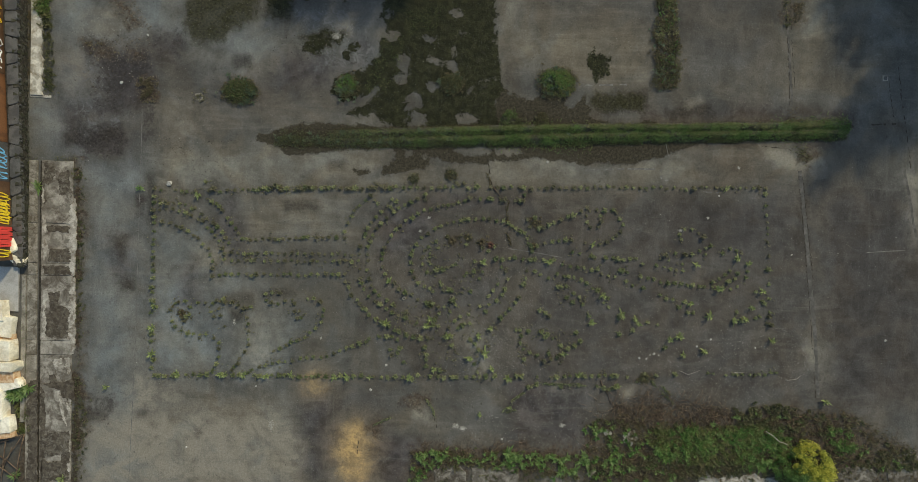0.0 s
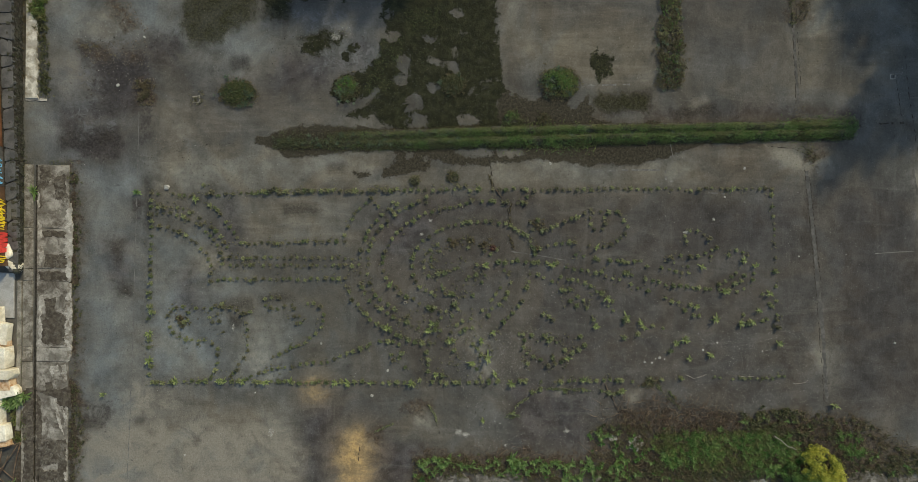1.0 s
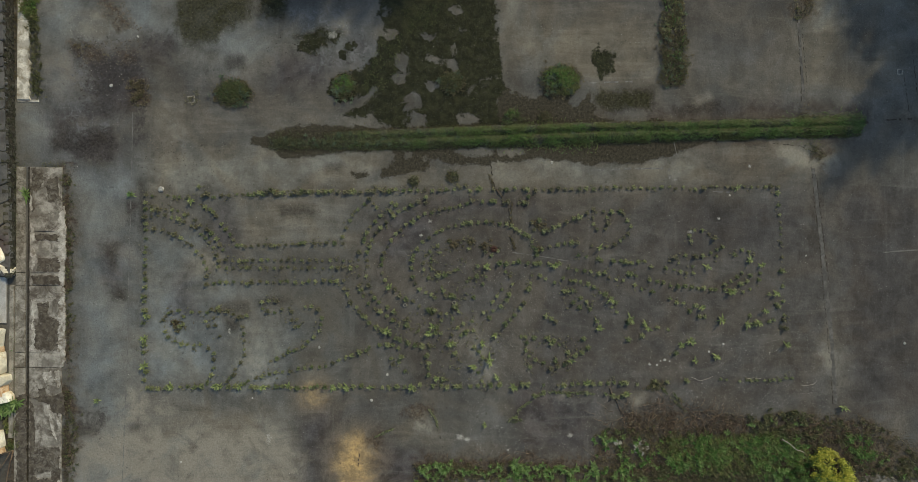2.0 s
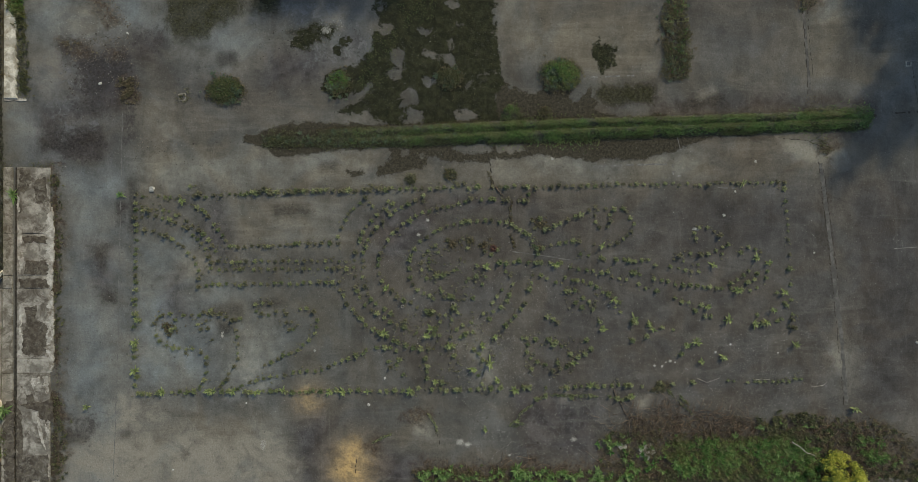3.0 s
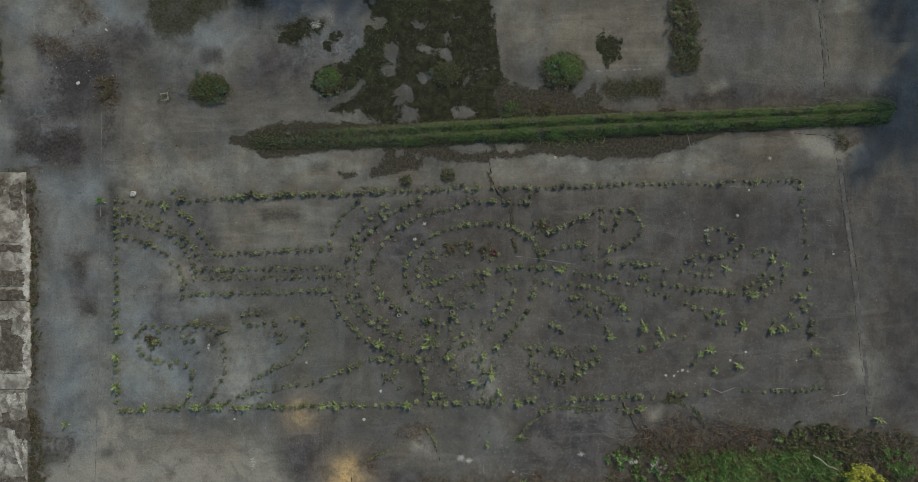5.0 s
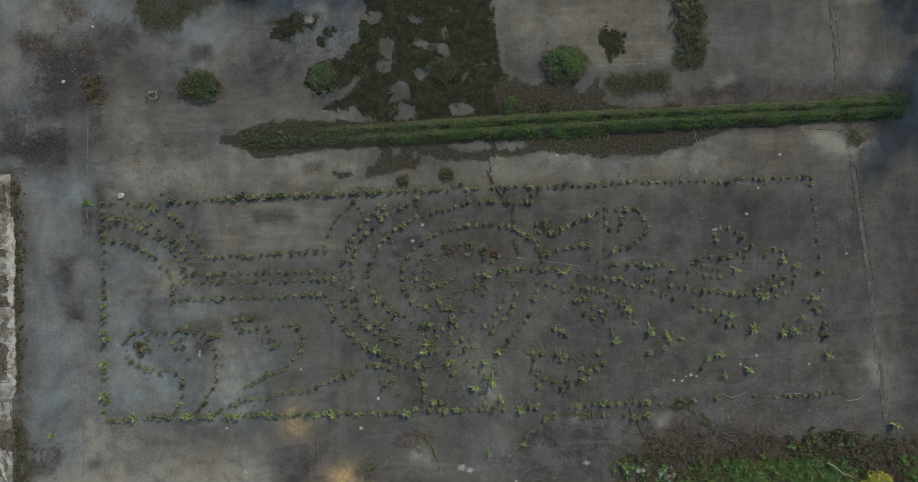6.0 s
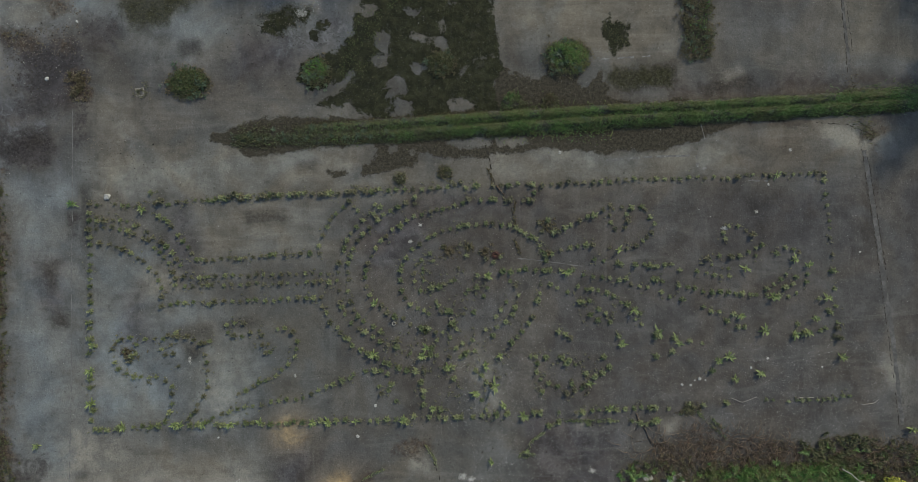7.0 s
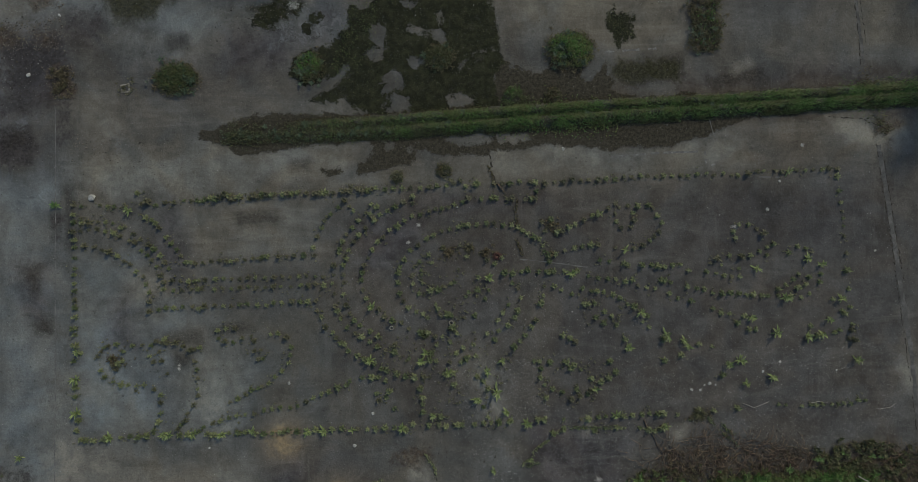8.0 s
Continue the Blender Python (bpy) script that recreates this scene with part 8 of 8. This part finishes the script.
tufts("withered_growth", [(-1.15, 0.77), (-0.05, 1.03), (1.3, 0.77), (1.91, 0.41), (1.65, 0.07), (0.3, 0.27), (-0.86, 0.04)], 60, M_DRY, "low brown withered growth among the rings", 8, 0.11, 0.024, 0.03, 0.0, "plant")
tufts("withered_growth", [(3.79, 1.91), (4.36, 1.79), (4.48, 1.32), (3.9, 1.24)], 14, M_DRY, "low brown withered growth beside the weeds", 8, 0.11, 0.024, 0.03, 0.0, "plant")
tufts("withered_growth", [(-16.23, -3.58), (-15.1, -3.43), (-14.92, -4.31), (-16.06, -4.5)], 16, M_DRY, "low brown withered growth in the scroll", 8, 0.11, 0.024, 0.03, 0.0, "plant")
tufts("withered_growth", [(10.01, -7), (11.38, -6.98), (11.32, -7.39), (10.19, -7.51)], 26, M_DRY, "low brown withered growth in the border", 8, 0.12, 0.024, 0.04, 0.0, "plant")


def creeper(pts, mat, label):
    g = Geo()
    for x, y, a in along(pts, 0.05):
        for _ in range(round(3.2 + 5 * noise.noise(Vector((x * 2.2, y * 2.2, 5))))):
            g.blade((x + random.uniform(-0.06, 0.06), y + random.uniform(-0.06, 0.06), 0.01), random.uniform(0, 6.28), random.uniform(0.06, 0.14), random.uniform(0.03, 0.05), random.uniform(0.6, 1.4))
    tagged(part("creeping_weed", g, mat), label, "weed", kind="stuff")


for pts in ([(2.52, -9.27), (2.85, -9.03), (3.24, -8.48), (3.64, -8.21), (4.07, -7.86)], [(4.07, -7.86), (4.57, -7.71)], [(6.78, -7.64), (7.29, -7.73)], [(7.97, -7.72), (8.53, -7.85), (9.07, -7.8)], [(-4.77, -10.16), (-4.28, -9.89), (-3.85, -9.74)], [(11.12, -7.39), (11.74, -7.66), (12.28, -8.16)], [(2.46, 1), (2.64, 0.6), (2.72, 0.27)], [(1.26, 4.37), (1.41, 3.98), (1.49, 3.51)], [(2.52, 2.77), (2.46, 2.27), (2.55, 1.54)], [(4.74, -7.61), (5.93, -7.66), (6.78, -7.64)], [(3.62, 1.9), (3.96, 1.57), (4.24, 1.25)], [(3.26, -9.16), (2.76, -9.3)], [(10.19, -7.41), (10.87, -7.16)], [(11.12, -7.39), (11.68, -7.93), (12.47, -8.67)], [(-1.87, -8.64), (-1.45, -9.24), (-1.38, -9.64)]):
    dry = pts[0][1] > 0
    creeper(pts, M_STRAW if dry else M_WEED, "thin dry brown creeper in a crack" if dry else "thin creeping olive weed in a crack")

# pale broken concrete showing through at the margin
for k, poly in enumerate(([(-1.3, -12.71), (-0.7, -12.5), (0.14, -12.46), (0.49, -12.76), (0.63, -14.12), (-1.16, -14.13)], [(0.85, -12.59), (2, -12.43), (3.08, -12.45), (3.5, -12.76), (3.67, -14.08), (0.9, -14.11)], [(14.06, -12.69), (14.5, -12.55), (14.89, -12.89), (15.32, -13.02), (15.72, -12.78), (16.5, -12.94), (16.94, -12.76), (17.46, -12.69), (17.82, -12.99), (18.8, -12.84), (19.05, -13.91), (14.2, -13.96)], [(4.89, -12.81), (6.08, -12.72), (7.11, -12.91), (6.97, -14.04), (4.76, -14.07)],
             [(25.24, -11.75), (26.22, -11.43), (27.2, -11.14), (28.39, -12.24), (28.45, -13.81), (25.61, -13.84)], [(9.57, -10.49), (10.25, -10.21), (10.47, -10.75), (10.07, -11.17), (9.65, -10.97)], [(8.4, -10.37), (8.8, -10.16), (8.95, -10.5), (8.55, -10.68)], [(7.78, -12.5), (8.06, -12.7), (7.8, -13.11), (7.52, -12.84)], [(22.36, -12.31), (24.12, -12.12), (24.85, -12.63), (24.19, -13.85), (22.42, -13.87)])):
    g, pts = Geo(), []
    for (ax, ay), (bx, by) in zip(poly, poly[1:] + poly[:1]):
        pts += [(ax + (bx - ax) * q / 8 + random.uniform(-0.035, 0.035), ay + (by - ay) * q / 8 + random.uniform(-0.035, 0.035)) for q in range(8)]
    g.prism(pts, -0.03, 0.03, 0.012)
    tagged(part("broken_concrete", g, M_BROKEN if k in (0, 1, 3, 4, 8) else M_CRUST), "pale broken concrete showing between the weeds", "slab", kind="structure")

# ---- the overgrown margin: soil, brambles, grass, leafy plants and a bush ----
LAWN = [(10.98, -10.47), (11.65, -10.15), (14.24, -9.94), (17.71, -9.89), (19.31, -10.62), (19.6, -11.83), (17.8, -12.3), (16.05, -12.05), (14.32, -12.28), (12.58, -11.96), (11.46, -11.7)]
MARGIN = [(9.39, -9.23), (13.55, -9.95), (17.7, -9.68), (22.59, -9.12), (26.92, -11.28), (27.25, -12.25), (22.01, -12.32), (19.21, -12.53), (10.9, -13.28), (7.81, -13.32), (7.38, -10.46), (8.03, -9.59)]
STRIPE = [(-2.66, -11.89), (-1.73, -11.54), (2.99, -11.47), (4.18, -11.79), (7.08, -11.82), (9.49, -12.47), (7.46, -13.25), (4.05, -12.95), (2.68, -12.56), (-1.37, -12.51), (-2.69, -13.44)]
clump("rough_growth", MARGIN, 3400, 0.2, M_OLIVE, "olive weeds on the overgrown margin", 0.026, 0.16, 0.08)
clump("dry_growth", [(-2.73, -11.55), (2.98, -11.37), (4.18, -11.79), (7.08, -11.82), (7.7, -9.94), (9.38, -8.72), (17.67, -8.65), (22.57, -8.67), (27.2, -11.21), (27.28, -13.09), (7.81, -13.32), (6.07, -12.52), (0.65, -12.42), (-2.69, -13.44)], 9000, 0.2, M_STRAW, "brown withered growth on the overgrown margin", 0.03, 0.15, 0.05)
tufts("rough_grass", LAWN, 620, M_BED, "dark green grass on the overgrown margin", 16, 0.26, 0.026)
tufts("rough_grass", LAWN, 620, M_GRASS, "lush green grass on the overgrown margin", 14, 0.24, 0.026, 0.2, 0.12)
tufts("leafy_weeds", LAWN, 90, M_FERN, "light green leafy weeds in the grass", 12, 0.2, 0.05, 0.22, 0.2, "weed")
tufts("dark_weeds", [(10.84, -11.6), (14.3, -11.9), (19.18, -11.83), (19.56, -12.52), (10.9, -13.28)], 260, M_OLIVE, "olive weeds below the grass", 14, 0.18, 0.03, 0.1, 0.0, "weed")
tufts("dry_tufts", [(10.84, -11.43), (14.3, -11.9), (19.18, -11.83), (19.56, -12.52), (10.9, -13.28)], 260, M_DRY, "brown dry tufts below the grass", 14, 0.18, 0.026, 0.1, 0.1, "weed")
tufts("olive_tufts", MARGIN, 420, M_OLIVE, "olive weed tufts on the overgrown margin", 14, 0.17, 0.034, 0.12, 0.05, "weed")
tufts("dry_tufts", MARGIN, 1000, M_DRY, "brown dry tufts on the overgrown margin", 12, 0.17, 0.026, 0.12, 0.1, "weed")
tufts("leafy_weeds", MARGIN, 60, M_FERN, "light green leafy weeds on the overgrown margin", 12, 0.17, 0.045, 0.14, 0.25, "weed")
tufts("leafy_weeds", [(7.36, -9.77), (11.15, -10.57), (11.24, -13.28), (7.46, -13.32)], 60, M_GRASS, "green leafy weeds on the overgrown margin", 14, 0.2, 0.05, 0.14, 0.1, "weed")
tufts("leafy_weeds", [(21.39, -9.97), (22.98, -10.05), (23.44, -11.12), (22.14, -11.21)], 130, M_GRASS, "fresh green grass on the overgrown margin", 14, 0.22, 0.03, 0.14, 0.0, "weed")
tufts("olive_tufts", [(16.11, -8.95), (18.71, -8.56), (21.35, -9.04), (21.41, -10.42), (19.49, -10.79), (17.71, -9.89), (16.32, -9.91)], 190, M_OLIVE, "olive weeds on the overgrown margin", 14, 0.2, 0.04, 0.14, 0.0, "weed")
tufts("olive_tufts", [(23.73, -11.25), (26.91, -11.04), (27.25, -12.25), (24.86, -12.8), (23.77, -12.29)], 130, M_OLIVE, "olive weeds on the overgrown margin", 14, 0.18, 0.034, 0.1, 0.0, "weed")
tufts("low_weeds", STRIPE, 170, M_OLIVE, "olive weeds along the edge of the margin", 14, 0.17, 0.034, 0.12, 0.0, "weed")
tufts("low_weeds", STRIPE, 70, M_GRASS, "green weeds along the edge of the margin", 14, 0.2, 0.04, 0.14, 0.12, "weed")
tufts("leafy_weeds", [(-2.46, -11.75), (3.67, -11.6), (7.42, -11.89), (7.45, -12.71), (5.4, -12.73), (2.67, -12.43), (-2.04, -12.35)], 40, M_FERN, "light green leafy weeds along the edge of the margin", 12, 0.2, 0.05, 0.16, 0.1, "weed")
tufts("dry_tufts", STRIPE, 420, M_DRY, "brown dry tufts along the edge of the margin", 12, 0.16, 0.026, 0.1, 0.1, "weed")
tufts("slab_weeds", [(-1.2, -12.61), (3.69, -12.48), (7.45, -12.91), (7.12, -13.32), (-1.18, -13.42)], 90, M_OLIVE, "olive weeds in the cracks of the broken concrete", 10, 0.12, 0.03, 0.06, 0.25, "weed")
tufts("slab_weeds", [(13.98, -12.42), (19.2, -12.35), (19.23, -13.18), (14.01, -13.24)], 110, M_OLIVE, "olive weeds in the cracks of the broken concrete", 10, 0.14, 0.03, 0.06, 0.25, "weed")
tufts("slab_weeds", [(22.35, -12.14), (27.22, -11.55), (27.28, -13.09), (22.39, -13.14)], 120, M_DRY, "brown weeds in the cracks of the broken concrete", 10, 0.14, 0.03, 0.06, 0.25, "weed")
for x, y, d in [(-2.12, -12.01, 1.1), (-1.86, -11.81, 0.9), (-0.88, -12, 1.2), (-0.65, -11.86, 0.9), (0.64, -12.04, 0.9), (1.52, -12.1, 0.8), (3.33, -11.7, 1.3), (3.14, -12.01, 1), (4.63, -12.06, 1), (4.87, -11.96, 0.8), (6.33, -11.87, 1.1), (7.28, -11.68, 1.2), (7.08, -12.1, 1), (5.91, -12.72, 1.1), (6.83, -12.61, 1.1), (7.99, -10.38, 1.1), (7.78, -10.11, 0.8)] + [(8.66, -9.82, 0.7), (8.53, -12.21, 1), (-2.19, -13.23, 1), (9.3, -11.66, 0.8), (7.85, -12.5, 0.8), (17.63, -12.37, 0.9), (2.67, -12.22, 0.8), (3.75, -12.28, 0.8), (8.88, -12.69, 0.9), (9.55, -12.13, 0.8), (10.18, -12.47, 0.9), (10.85, -11.77, 0.7), (8.77, -11.12, 0.8), (9.98, -11.61, 0.7), (11.56, -12.65, 0.8), (12.61, -12.85, 0.9), (18.5, -12.36, 0.8), (16.3, -9.36, 0.7), (17.33, -9.1, 0.6), (19.09, -9.32, 0.6), (19.97, -9.58, 0.6), (-1.38, -12.14, 0.8), (-0.04, -11.92, 0.8), (2.15, -11.89, 0.8), (5.37, -11.78, 0.9), (24.08, -11.25, 0.8), (25.88, -11.92, 0.9), (25.01, -12.28, 0.7)]:
    for k in range(2):
        ob = copy_thing(BIG_MODELS[4], Matrix())
        ob.matrix_basis = pose(x + k * random.uniform(-0.45, 0.45), y + k * random.uniform(-0.3, 0.3), 0.02, 0, 0, random.uniform(0, 360)) @ Matrix.Scale(d * random.uniform(0.6, 0.85), 4)
        tagged(ob, "fresh green broad-leaved plant on the overgrown margin", "plant", "plants of the margin")


def brambles(poly, count, label):
    g = Geo()
    for x, y in scatter(poly, count):
        a, ln, h = random.uniform(0, 6.28), random.uniform(0.35, 1.0), random.uniform(0.03, 0.2)
        bend = random.uniform(-1.2, 1.2)
        pts = []
        for k in range(6):
            t = k / 5
            pts.append((x, y, 0.03 + h * math.sin(math.pi * t)))
            x, y, a = x + ln / 5 * math.cos(a), y + ln / 5 * math.sin(a), a + bend / 5 + random.uniform(-0.2, 0.2)
        g.tube(pts, [0.014 * (1 - 0.1 * k) for k in range(6)], 3)
    tagged(part("dead_brambles", g, M_STICK), label, "brambles", kind="stuff")


brambles([(8.69, -8.73), (11.06, -7.84), (14.19, -8.64), (16.28, -8.95), (15.97, -9.81), (11.82, -9.98), (9.41, -9.74)], 300, "tangle of dead brown bramble stems on the margin")
brambles([(19.07, -8.9), (22.96, -9.53), (23.05, -11.96), (19.49, -10.62)], 130, "tangle of dead brown bramble stems on the margin")
brambles([(7.37, -10.12), (11.83, -10.39), (11.93, -13.27), (7.46, -13.32)], 50, "dead brown stems among weeds on the margin")
brambles([(-2.07, -11.34), (3.99, -11.02), (6.74, -11.83), (-2.05, -11.95)], 30, "dead brown stems at the edge of the margin")
brambles([(6.64, -8.77), (8.99, -7.36), (10.06, -8.71), (7.7, -9.77)], 14, "dead brown stems at the edge of the margin")


def bush(name, label, x, y, r, h, leaves, seed, crown_mat, low_mat):
    """A lumpy shrub: stems from one root and a crown of small leaves in uneven clumps."""
    rnd = random.Random(seed)
    b = root(name, x, y)
    tagged(b, label, "bush")
    tips = []
    for i in range(90):
        u, q = rnd.uniform(0, 6.28), r * rnd.random() ** 0.85
        q *= 1 + 0.35 * noise.noise(Vector((math.cos(u) * 1.4, math.sin(u) * 1.4, seed)))
        tips.append((q * math.cos(u), q * math.sin(u), h * max(0.2, 1 - 0.75 * (q / r) ** 2) * rnd.uniform(0.6, 1.1)))
    for i, t in enumerate(tips[:9]):
        g = Geo()
        g.tube([(0, 0, 0), (t[0] * 0.4, t[1] * 0.4, t[2] * 0.55), t], [0.035, 0.025, 0.01], 5)
        part("stem", g, M_BARK, b)
    g, low = Geo(), Geo()
    for tx, ty, tz in tips:
        cr = rnd.uniform(0.14, 0.36)
        for _ in range(leaves // 90):
            v = Vector((rnd.gauss(0, 1), rnd.gauss(0, 1), rnd.gauss(0, 1))).normalized() * cr * rnd.uniform(0.4, 1.1)
            # leaves low in a clump take the darker material: shade painted by colour
            (g if v.z > -0.05 else low).blade((tx + v.x, ty + v.y, max(0.05, tz + v.z * 0.8)), rnd.uniform(0, 6.28), rnd.uniform(0.05, 0.12), rnd.uniform(0.03, 0.055), rnd.uniform(0.1, 1.4))
    part("crown", g, crown_mat, b, "dense small leaves")
    part("lower_leaves", low, low_mat, b, "darker green lower leaves, shade put in their colour")


bush("yellow_bush", "lumpy bush with yellow-green leaves on the overgrown margin", *[(20.45, -12.23)][0], 1.32, 1.3, 14000, 5, M_YELLOW, M_GRASS)
bush("green_bush", "low bush with fresh green leaves beside the yellow one", *[(19.55, -12.45)][0], 1.15, 1.05, 9000, 9, M_FERN, M_BED)


# ---- trees beyond the yard, which throw the shade at its edge ----
def tall_tree(seed, high, wide, leaves):
    """A slender upright tree: tapered trunk, steep limbs, ragged crown of many leaves."""
    rnd = random.Random(seed)
    t = root("poplar_tree", 0, 0)
    g = Geo()
    g.tube([(0, 0, 0), (0.05, 0.03, high * 0.3), (-0.04, 0.06, high * 0.65), (0, 0, high * 0.97)], [0.22, 0.17, 0.09, 0.02], 8)
    part("trunk", g, M_BARK, t, smooth=True)
    limbs, crown = Geo(), Geo()
    for i in range(34):
        z0, u = high * rnd.uniform(0.12, 0.8), rnd.uniform(0, 6.28)
        ln = (high - z0) * rnd.uniform(0.3, 0.5) + 0.6
        reach = wide * rnd.uniform(0.45, 1.0) * (1 - 0.6 * z0 / high)
        p0, p1, p2 = Vector((0, 0, z0)), Vector((reach * 0.6 * math.cos(u), reach * 0.6 * math.sin(u), z0 + ln * 0.45)), Vector((reach * math.cos(u), reach * math.sin(u), z0 + ln))
        limbs.tube([p0, p1, p2], [0.05, 0.03, 0.008], 4)
        for _ in range(leaves // 34):
            q = rnd.uniform(0.2, 1.05)
            c = p0.lerp(p1, q * 2) if q < 0.5 else p1.lerp(p2, q * 2 - 1)
            c = c + Vector((rnd.gauss(0, 0.2), rnd.gauss(0, 0.2), rnd.gauss(0, 0.3)))
            crown.blade(tuple(c), rnd.uniform(0, 6.28), rnd.uniform(0.14, 0.26), rnd.uniform(0.09, 0.16), rnd.uniform(0.3, 2.2))
    part("limbs", limbs, M_BARK, t)
    part("crown", crown, M_TREE, t)
    return tagged(t, "tall slender leafy tree beyond the edge of the yard", "tree", "trees round the yard")


def shade_tip(x, y, high):
    """Where a tree of that height stands whose tip throws its shade on (x, y)."""
    return x + SUN_WAY.x / SUN_WAY.z * high, y + SUN_WAY.y / SUN_WAY.z * high


models = [tall_tree(1, 12.0, 1.7, 3600), tall_tree(2, 12.0, 2.1, 3600)]
tips = [(p, h) for p, h in zip([(19.67, 10.21), (20.05, 12.93), (21.51, 9.43), (22.89, 8.12), (21.09, 15.66), (21.53, 4.44), (23.29, 4.29), (22.45, 12), (24.46, 5.62), (25.66, 6.34), (23.93, 10.02), (25.99, 11.12), (25.51, 14.15), (22.99, 16.07), (19.83, 16.95), (-11.34, 11.66), (-10.52, 11.36), (-9.55, 11.92), (-8.57, 11.76), (-7.44, 12.13), (-6.29, 12.05), (-5.31, 12.28), (-8.93, 13.12), (-6.97, 13.26), (23.81, 13.07), (25.23, 12.45), (24.67, 9.03), (23.7, 7.13), (25.93, 8.39), (22.87, 10.33), (21.77, 11.64), (-10.4, 13.7), (-9.0, 14.2), (-7.6, 13.9), (-6.1, 14.2), (-4.6, 13.8), (-8.2, 14.9), (19.56, 3.43), (20.14, 4.03)],
                               (12, 12.5, 11.5, 11, 12.5, 11.5, 12, 12, 11, 11.5, 12, 12.5, 12, 12, 13, 10, 10.5, 10, 11, 11, 10, 10.5, 10, 11, 12, 12, 11.5, 11, 12, 12.5, 12, 11, 12, 11, 12, 11, 12.5, 11.5, 12))]
for i, ((x, y), h) in enumerate(tips):
    bx, by = shade_tip(x, y, h)
    m = pose(bx, by, 0, 0, 0, i * 77) @ Matrix.Scale(h / 12.0, 4)
    if i < 2:
        models[i].matrix_basis = m
    else:
        copy_thing(models[i % 2], m).matrix_basis = m
